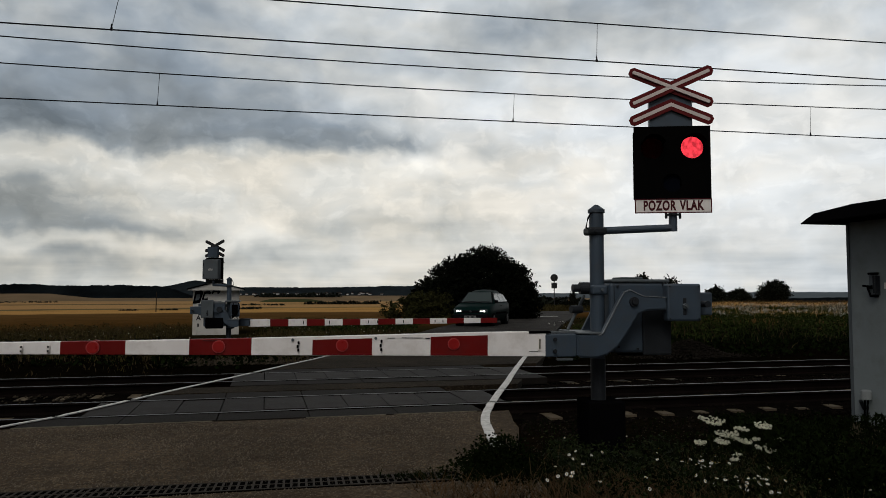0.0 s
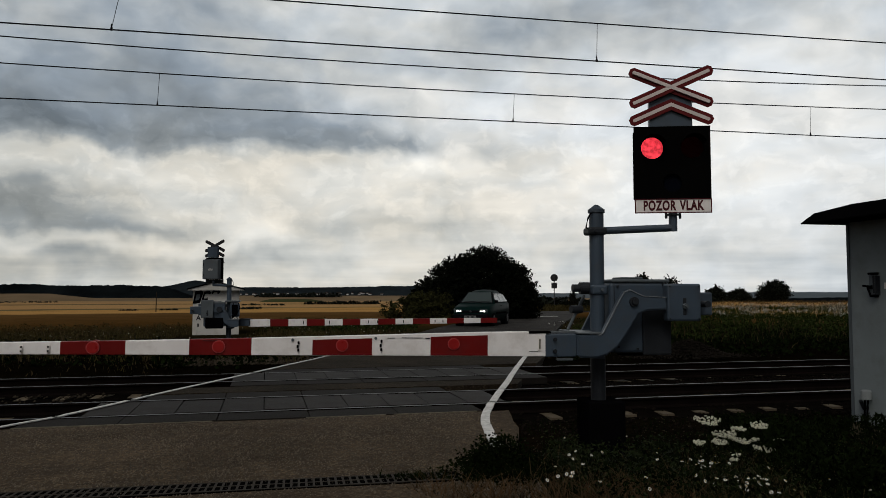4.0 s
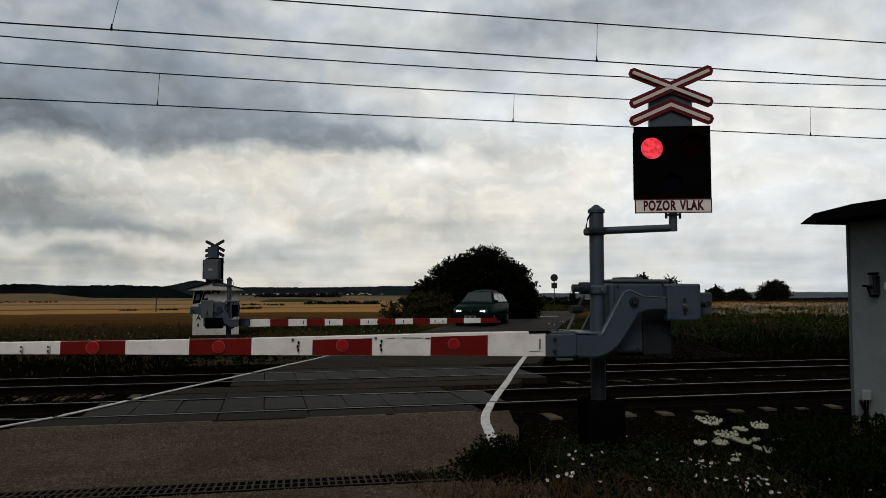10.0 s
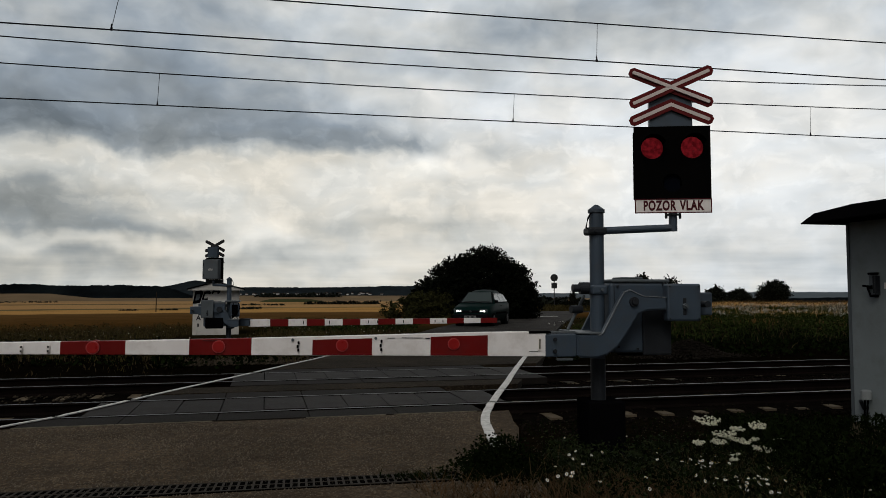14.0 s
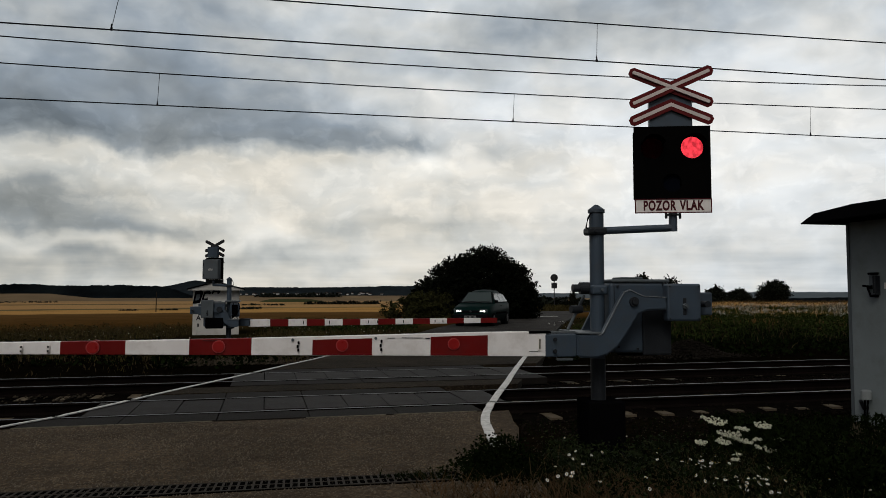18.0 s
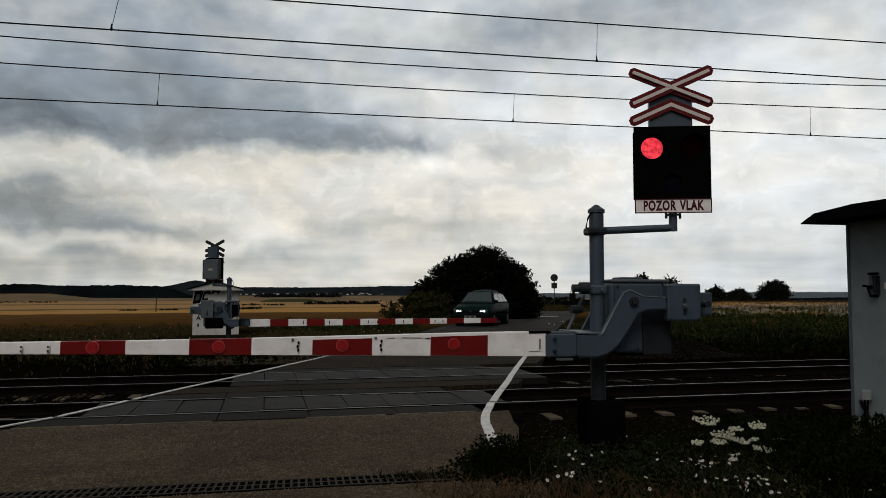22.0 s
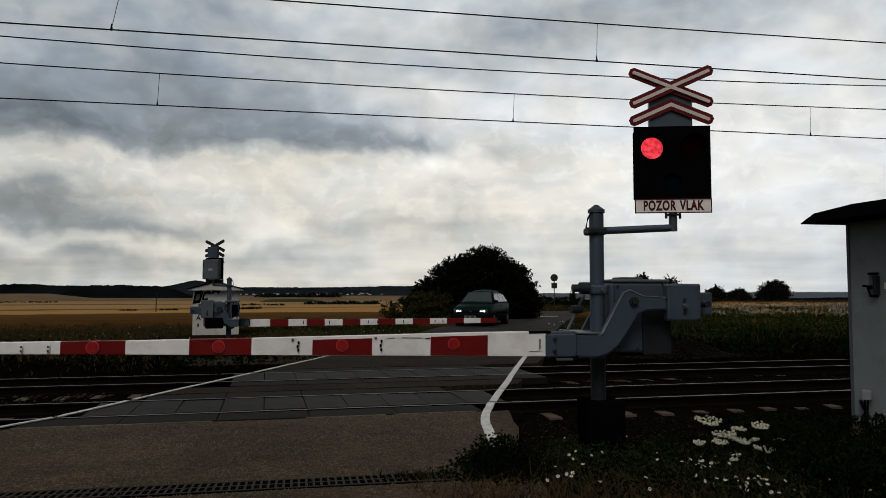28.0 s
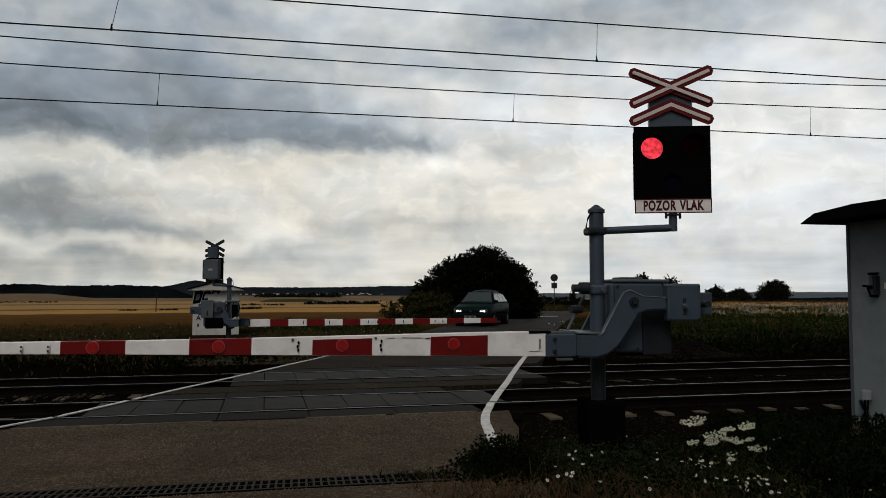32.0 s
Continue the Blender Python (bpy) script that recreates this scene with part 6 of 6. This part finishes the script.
def build_plants():
    rng = np.random.default_rng(21)
    off = lambda x, y: x - road_axis(y)

    def near_right(x, y):
        return x > 0.95 - 0.12 * (8 - y) * 0 + 0.25 * noise.noise((y * 1.5, 0, 0)) and across(x, y) < 6.5 + 0.6 * noise.noise((x * 1.3, 0, 4)) and not (x > 4.75 and y < 9.3)
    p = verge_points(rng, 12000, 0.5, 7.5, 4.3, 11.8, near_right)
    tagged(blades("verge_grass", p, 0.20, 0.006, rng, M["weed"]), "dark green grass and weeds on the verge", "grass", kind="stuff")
    p = np.concatenate([verge_points(rng, 1500, 0.5, 7.5, 4.3, 11.5, near_right), verge_points(rng, 800, 0.35, 2.6, 4.4, 6.4, lambda x, y: x > 0.62 + 0.2 * noise.noise((y * 2.0, 3, 0)))])
    tagged(blades("dry_grass", p, 0.26, 0.004, rng, M["dry"], lean=0.6), "dry brown stalks among the weeds", "grass", kind="stuff")
    p = verge_points(rng, 4600, 0.9, 8.5, 6.0, 12.0, lambda x, y: x > 1.0 and 6.1 < across(x, y) < 9.5 and not (x > 4.75 and y < 9.3) and noise.noise((x * 1.1, y * 1.1, 6)) > -0.1)
    tagged(blades("short_grass", p, 0.075, 0.004, rng, M["weed"]), "short sparse weeds beside the ballast", "grass", kind="stuff")
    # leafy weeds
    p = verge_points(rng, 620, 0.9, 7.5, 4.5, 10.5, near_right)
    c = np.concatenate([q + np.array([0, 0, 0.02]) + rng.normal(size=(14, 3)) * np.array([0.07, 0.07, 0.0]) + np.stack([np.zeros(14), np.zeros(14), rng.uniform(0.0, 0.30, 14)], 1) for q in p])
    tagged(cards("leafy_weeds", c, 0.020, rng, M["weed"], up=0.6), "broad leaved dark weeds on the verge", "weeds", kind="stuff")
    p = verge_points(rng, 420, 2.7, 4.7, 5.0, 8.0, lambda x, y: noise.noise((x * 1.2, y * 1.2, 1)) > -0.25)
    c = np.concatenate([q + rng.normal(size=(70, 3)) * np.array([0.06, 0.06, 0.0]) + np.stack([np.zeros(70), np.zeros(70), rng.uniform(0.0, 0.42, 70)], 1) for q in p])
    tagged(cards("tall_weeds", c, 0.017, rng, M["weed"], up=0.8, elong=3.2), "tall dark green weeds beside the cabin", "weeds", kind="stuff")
    p = verge_points(rng, 3200, 0.7, 6.5, 4.4, 9.0, near_right)
    tagged(blades("fresh_grass", p, 0.15, 0.005, rng, M["fresh"], lean=0.5), "fresh green grass blades on the verge", "grass", kind="stuff")
    p = verge_points(rng, 1300, 0.45, 1.5, 4.3, 5.9, lambda x, y: x > 0.60 + 0.18 * noise.noise((y * 2.0, 3, 0)))
    tagged(blades("edge_grass", p, 0.13, 0.006, rng, M["weed"], lean=0.6), "low grass creeping over the road edge", "grass", kind="stuff")
    p = np.array([(-0.20 + 0.13 * rng.normal(), 5.93 + 0.06 * rng.normal(), 0.0) for _ in range(240)])
    p[:, 2] = [base_z(u, v) - 0.01 for u, v in p[:, :2]]
    tagged(blades("drain_grass", p, 0.07, 0.005, rng, M["weed"], lean=0.6), "grass grown over the end of the drain", "grass", kind="stuff")
    p = verge_points(rng, 620, 0.7, 6.5, 4.4, 9.5, near_right)
    c = np.concatenate([q + rng.normal(size=(8, 3)) * np.array([0.05, 0.05, 0.0]) + np.stack([np.zeros(8), np.zeros(8), rng.uniform(0.08, 0.30, 8)], 1) for q in p])
    tagged(cards("young_weeds", c, 0.011, rng, M["fresh"], up=0.8, elong=2.6), "lighter green young weeds on the verge", "weeds", kind="stuff")
    p = verge_points(rng, 1500, -0.3, 0.85, 4.8, 5.62, lambda x, y: x > -0.15 + 0.9 * (5.35 - y) * 0.3 + 0.25 * noise.noise((x * 3, y * 3, 14)))
    tagged(blades("corner_grass", p, 0.11, 0.007, rng, M["weed"], lean=0.6), "dark grass creeping over the road corner", "grass", kind="stuff")
    p = np.concatenate([p[::3], verge_points(rng, 1300, 0.75, 1.75, 4.6, 5.6, near_right)])
    tagged(blades("brown_grass", p, 0.20, 0.005, rng, M["russet"], lean=0.6), "reddish brown dry grass on the verge", "grass", kind="stuff")
    p = verge_points(rng, 170, 0.95, 2.3, 5.3, 7.2, lambda x, y: noise.noise((x * 1.6, y * 1.6, 11)) > -0.05)
    c = np.concatenate([q + rng.normal(size=(16, 3)) * np.array([0.05, 0.05, 0.0]) + np.stack([np.zeros(16), np.zeros(16), rng.uniform(0.03, 0.26, 16)], 1) for q in p])
    tagged(cards("broad_weeds", c, 0.021, rng, M["broad"], up=0.3, elong=2.2), "broad green weed leaves by the barrier post", "weeds", kind="stuff")
    # the clump on the road's edge
    c = []
    for k in range(430):
        q = np.array([0.46, 6.05, ground_z(0.46, 6.05)]) + rng.normal(size=3) * np.array([0.20, 0.18, 0])
        hh = 0.34 * rng.uniform(0.6, 1.15) * math.exp(-((q[0] - 0.46) ** 2 + (q[1] - 6.05) ** 2) / 0.16)
        c.append(q + rng.normal(size=(26, 3)) * np.array([0.04, 0.04, 0]) + np.stack([np.zeros(26), np.zeros(26), rng.uniform(0, hh + 0.06, 26)], 1))
    ob = cards("weed_clump", np.concatenate(c), 0.0165, rng, M["weed"], up=0.5)
    tagged(ob, "dense dark weed clump over the road edge", "weeds", kind="stuff")
    p = verge_points(rng, 600, -20, -4, 15, 24, lambda x, y: 17.8 < across(x, y) < 20.5 and off(x, y) < -3.3 and noise.noise((x * 0.8, y * 0.8, 3)) > -0.1)
    tagged(blades("trackside_stalks", p, 0.12, 0.008, rng, M["dry"], lean=0.7), "dry reddish brown stalks beside the far track", "grass", kind="stuff")
    # far verge
    def far_side(x, y):
        return not (abs(x + 8.1) < 1.3 and y > 24.5) and abs(off(x, y)) > 3.0 and 18.3 < across(x, y) < 30 and (across(x, y) > (22.0 if x > 3 else 20.3) + 0.8 * noise.noise((x * 0.5, y * 0.5, 9)) or noise.noise((x * 1.7, y * 1.7, 5)) > 0.38)
    p = verge_points(rng, 14000, -22, 26, 17, 36, far_side)
    tagged(blades("far_verge_grass", p[p[:, 0] < 3], 0.19, 0.012, rng, M["olive"]), "rough grass beyond the far track", "grass", kind="stuff")
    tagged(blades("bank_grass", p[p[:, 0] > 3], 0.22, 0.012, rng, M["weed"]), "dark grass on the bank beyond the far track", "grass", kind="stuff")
    p = verge_points(rng, 3200, -22, 26, 18, 38, far_side)
    tagged(blades("far_dry_grass", p, 0.34, 0.009, rng, M["dry"]), "dry stalks beyond the far track", "grass", kind="stuff")
    p = verge_points(rng, 700, 4.5, 6.4, 30.5, 34, lambda x, y: off(x, y) > 2.75)
    tagged(blades("grass_tuft", p, 0.34, 0.010, rng, M["meadow"]), "green grass tuft on the far road edge", "grass", kind="stuff")
    p = verge_points(rng, 4200, 7, 21, 66, 87, lambda x, y: abs(off(x, y)) > 3.2)
    tagged(blades("bend_grass", p, 0.72, 0.035, rng, M["olive"], lean=0.5), "rough olive grass beyond the road bend", "grass", kind="stuff")
    p = verge_points(rng, 9, 3.6, 5.6, 31, 33.5, lambda x, y: off(x, y) > 2.2)
    p[:, 2] += rng.uniform(0.2, 0.42, len(p))
    tagged(cards("tuft_flowers", p, 0.085, rng, M["petal"], elong=1.0), "white flowers by the far road edge", "flowers", kind="stuff")
    p = verge_points(rng, 330, -9, -1.2, 29.5, 36, lambda x, y: off(x, y) < -2.9 and not (abs(x + 8.7) < 1.3))
    q = np.concatenate([v + rng.normal(size=(14, 3)) * np.array([0.15, 0.15, 0.0]) + np.stack([np.zeros(14), np.zeros(14), rng.uniform(0.0, 0.34, 14)], 1) for v in p])
    tagged(cards("roadside_weeds", q, 0.06, rng, M["nettle"], up=0.7), "green weeds beside the far road", "weeds", kind="stuff")
    p = verge_points(rng, 70, -9, -1.4, 29.5, 33, lambda x, y: off(x, y) < -3.0)
    p[:, 2] += rng.uniform(0.15, 0.36, len(p))
    tagged(cards("roadside_flowers", p, 0.05, rng, M["petal"], elong=1.0), "white flowers among the roadside weeds", "flowers", kind="stuff")
    # low dark growth over both banks
    p = verge_points(rng, 1500, -20, 24, 17.5, 34, lambda x, y: abs(off(x, y)) > 3.3 and 18.3 < across(x, y) < 26 and not (8.7 < along(x, y) < 12.9 and across(x, y) < 20.0))
    q = np.concatenate([v + rng.normal(size=(9, 3)) * np.array([0.10, 0.10, 0.0]) + np.stack([np.zeros(9), np.zeros(9), rng.uniform(0.0, 0.16, 9)], 1) for v in p])
    tagged(cards("bank_weeds", q, 0.075, rng, M["weed"], up=0.7), "low dark weeds on the bank beyond the tracks", "weeds", kind="stuff")
    p = verge_points(rng, 1000, -24, -4, 19, 36, lambda x, y: off(x, y) < -3.0 and 20.5 < across(x, y) < 36 and not (abs(x + 8.1) < 1.5 and y > 24.0))
    q = np.concatenate([v + rng.normal(size=(11, 3)) * np.array([0.16, 0.16, 0.0]) + np.stack([np.zeros(11), np.zeros(11), rng.uniform(0.0, 0.22, 11)], 1) for v in p])
    tagged(cards("verge_weeds", q, 0.04, rng, M["olive"], up=0.7), "olive green weeds beyond the far track", "weeds", kind="stuff")
    p = verge_points(rng, 900, 3, 30, 17.5, 40, lambda x, y: off(x, y) > 3.3 and 22.5 < across(x, y) < 36 and noise.noise((x * 0.3, y * 0.3, 8)) > -0.1)
    q = np.concatenate([v + rng.normal(size=(12, 3)) * np.array([0.14, 0.14, 0.0]) + np.stack([np.zeros(12), np.zeros(12), rng.uniform(0.0, 0.36, 12)], 1) for v in p])
    tagged(cards("bank_nettles", q, 0.07, rng, M["nettle"], up=0.7), "taller green weeds at the top of the bank", "weeds", kind="stuff")
    p = verge_points(rng, 6000, 20, 58, 60, 80, lambda x, y: off(x, y) > 5)
    tagged(blades("ripe_margin_grass", p, 0.30, 0.016, rng, M["ripe"], lean=0.6), "tan dry grass at the edge of the ripe field", "grass", kind="stuff")
    p = np.concatenate([verge_points(rng, 7000, 7, 40, 26, 44, lambda x, y: off(x, y) > 4), verge_points(rng, 15000, 14, 50, 42, 63, lambda x, y: off(x, y) > 5)])
    tagged(blades("field_margin_grass", p, 0.30, 0.022, rng, M["nettle"]), "green margin of the ripe field", "grass", kind="stuff")
    # white flowers in the field margin and the far verge
    p = verge_points(rng, 4200, 10, 48, 41, 63, lambda x, y: off(x, y) > 4.5 and noise.noise((x * 0.45, y * 0.3, 2)) > 0.02)
    p[:, 2] += rng.uniform(0.2, 0.42, len(p))
    tagged(cards("field_margin_flowers", p, 0.062, rng, M["petal"], elong=1.0), "white camomile along the field margin", "flowers", kind="stuff")
    p = verge_points(rng, 170, -18, 1.0, 20, 31, far_side)
    p[:, 2] += rng.uniform(0.1, 0.35, len(p))
    tagged(cards("far_verge_flowers", p, 0.026, rng, M["umbel"], elong=1.0), "pale small flowers in the far verge", "flowers", kind="stuff")


def daisy(m, seed, first=None):
    """A stalk with one white flower, its rim of petals and a yellow middle."""
    if first is not None:
        return copy_thing(first, m)
    g = thing("daisy", m, "white daisy on a thin green stalk in the verge", "flower", "daisies")
    h = 0.24
    tube_curve("stalk", [(0, 0, -0.05), (0.01, 0, h * 0.5), (0.0, 0.0, h)], 0.0022, M["weed"], g, 3)
    bm = bmesh.new()
    nod = Euler((radians(30), radians(8), 0)).to_matrix()
    for k in range(12):
        a = math.tau * k / 12
        d, o = Vector((math.cos(a), math.sin(a), -0.1)), Vector((-math.sin(a), math.cos(a), 0)) * 0.004
        vs = [bm.verts.new(Vector((0, 0, h)) + nod @ v) for v in (d * 0.005 - o * 0.5, d * 0.011 - o * 0.8, d * 0.0145, d * 0.011 + o * 0.8, d * 0.005 + o * 0.5)]
        bm.faces.new(vs)
    part("petals", bm, M["petal"], g)
    part("flower_centre", cyl(Vector((0, 0, h)) + nod @ Vector((0, 0, -0.002)), Vector((0, 0, h)) + nod @ Vector((0, 0, 0.004)), 0.004, 0.003, seg=8), M["yolk"], g)
    return g


def umbel(m, rad, hgt, seed):
    """Wild carrot: a stalk, rays and a flat head of tiny cream flowers in small clusters."""
    rng = np.random.default_rng(seed)
    g = thing("umbel_flower", m, "cream white umbel flower head swaying on a tall stalk", "flower", "umbel flowers")
    tube_curve("stalk", [(0, 0, -0.05), (0.01, 0.0, hgt * 0.5), (0, 0, hgt)], 0.004, M["weed"], g, 3)
    rays = bmesh.new()
    c = []
    tilt = Matrix.Translation((0, 0, hgt)) @ pose(0, 0, 0, 6 + rng.uniform(-6, 6), rng.uniform(-9, 9)) @ Matrix.Translation((0, 0, -hgt))
    count = max(14, int(330 * rad))
    for k in range(count):
        r, a = rad * math.sqrt((k + 0.5) / count), k * 2.4 + rng.uniform(-0.15, 0.15)
        tip = tilt @ Vector((r * math.cos(a), r * math.sin(a), hgt + rad * 0.34 + 0.22 * r * r / rad + rng.uniform(-0.006, 0.008)))
        cyl((0, 0, hgt), tip, 0.0016, 0.001, seg=4, bm=rays)
        d = rng.normal(size=(28, 3)) * np.array([0.0058, 0.0058, 0.0030])
        c.append(np.array(tip) + d - np.array([0, 0, 0.5]) * (d[:, :1] ** 2 + d[:, 1:2] ** 2) / 0.012)
    part("rays", rays, M["fresh"], g)
    tagged(cards("flower_head", np.concatenate(c), 0.0085, rng, M["umbel"], g, up=1.0, elong=1.0), kind="stuff")
    return g


def build_flowers():
    rng = np.random.default_rng(77)
    heads = []
    for k, (x, y, top, rad) in enumerate(((2.30, 6.60, 0.565, 0.117), (2.75, 6.60, 0.521, 0.079), (2.53, 6.50, 0.515, 0.060), (2.40, 6.45, 0.476, 0.099), (2.33, 6.40, 0.424, 0.064), (2.50, 6.50, 0.429, 0.070), (2.19, 6.50, 0.395, 0.050), (2.58, 6.50, 0.400, 0.045), (2.72, 6.45, 0.353, 0.084), (2.44, 6.35, 0.331, 0.037), (2.41, 6.30, 0.296, 0.029), (2.67, 6.50, 0.424, 0.033), (2.92, 6.60, 0.405, 0.036))):
        z = ground_z(x, y)
        m = pose(x, y, z)
        heads.append((umbel(m, rad, max(0.12, top - z - rad * 0.45), 100 + k), m, k))
    first = None
    spots = [(1.05, 6.22), (1.12, 6.28), (1.11, 6.08), (1.27, 6.37), (0.91, 5.63), (0.93, 5.52), (0.88, 5.36), (0.90, 5.33), (0.81, 5.25), (1.0, 5.37), (1.18, 5.19), (1.34, 5.28), (0.68, 5.13), (1.37, 5.1), (2.13, 6.29), (2.18, 6.29), (2.32, 6.22), (1.81, 6.56), (1.72, 5.98), (2.95, 6.9), (3.0, 6.93)]
    for k in range(78):
        if k < len(spots):
            x, y = spots[k]
        elif k < 42:
            x, y = rng.normal(2.09, 0.09), rng.normal(5.97, 0.08)
        elif k < 66:
            x, y = rng.normal(2.17, 0.13), rng.normal(5.36, 0.15)
        else:
            x, y = rng.uniform(1.0, 3.6), rng.uniform(4.9, 7.2)
        m = pose(x, y, ground_z(x, y), rng.uniform(-24, 24), rng.uniform(-20, 20), rng.uniform(-70, 70))
        if first is None:
            first = daisy(m, k)
        else:
            daisy(m, k, first)
    return heads


# ---------------------------------------------------------------- build
sky = build_sky()
build_ground()
build_hills()
build_road()
build_tracks()
build_ballast()
build_deck()
build_grit()
build_wires()
near_barrier, near_shutters = build_barrier(pose(1.396, 6.85, 0.15, 0, 0, 8), "grey steel barrier drive with lowered striped boom and warning signal")
far_barrier, far_shutters = build_barrier(pose(-5.90, 20.75, -0.22, 0, 0, 190.5), "grey steel barrier drive with lowered boom beyond the tracks", (0.46, -0.45, 2.165, -34), False)
build_cabin()
build_hut()
build_car()
build_trees()
build_village()
build_small()
build_plants()
umbels = build_flowers()
build_drain()


def motions():
    """The drifting sky, the added filters that imitate flashing, and the flowers in the wind."""
    walk(sky, [(0, pose(0, 0, 0, 0, 0, 0.34)), (16, pose(0, 0, 0, 0, 0, -0.26)), (32, pose(0, 0, 0, 0, 0, -0.86))])
    # added filters imitate each lamp's fade: a pale, then a black one slide up before it
    period, to_left, to_right = 1.2045, 10.99, 10.375
    turns = []
    for k in range(-12, 20):
        turns += [(to_left + k * period, 0), (to_right + k * period, 1)]
    turns = sorted(t for t in turns if 0.12 < t[0] < 31.88)
    for sig in (near_shutters, far_shutters):
        for side, (hx, hz, pale, dark) in enumerate(sig):
            for sh, on_lag, off_lag in ((pale, 0.015, -0.020), (dark, -0.085, 0.075)):
                def at(lit):
                    return pose(hx, 0, hz - (0.24 if lit else 0.0))
                lit = turns[0][1] != side
                rows = [(0.0, at(lit))]
                for t, which in turns:
                    lit = which == side
                    c = math.floor((t + (on_lag if lit else off_lag)) * FPS) / FPS
                    rows += [(c, at(not lit)), (c + 1 / FPS, at(lit))]
                rows.append((32.0, at(lit)))
                walk(sh, rows)
    # how far the gusts bend the tall flowers, every half second, in steps of 0.6 degrees
    gusts = (7, 0, -1, 4, 9, 6, 8, 3, 0, 5, 2, 14, 3, 5, 1, 5, -2, 9, 2, 5, 3, 5, -20, -5, 3, 0, 5, 10, -2, 3, 2, -3, -8, -14, -2, 0, 10, 2, 9, 9, 2, -8, -18, -6, -4, -3, -4, 8, -2, 3, 5, -11, -6, 0, 2, -1, 1, -24, 10, -16, -8, 8, -14, 4, -22)
    for ob, m, k in umbels:
        rows = []
        for i, g in enumerate(gusts):
            t = i * 0.5
            a = 0.62 * g * (1.0 - 0.05 * k) + 0.8 * math.sin(2.9 * t + 1.7 * k)
            b = -0.12 * abs(g) + 0.9 * math.sin(2.3 * t + k)
            rows.append((t, m @ pose(0, 0, 0, b, a, 0)))
        walk(ob, rows)


motions()
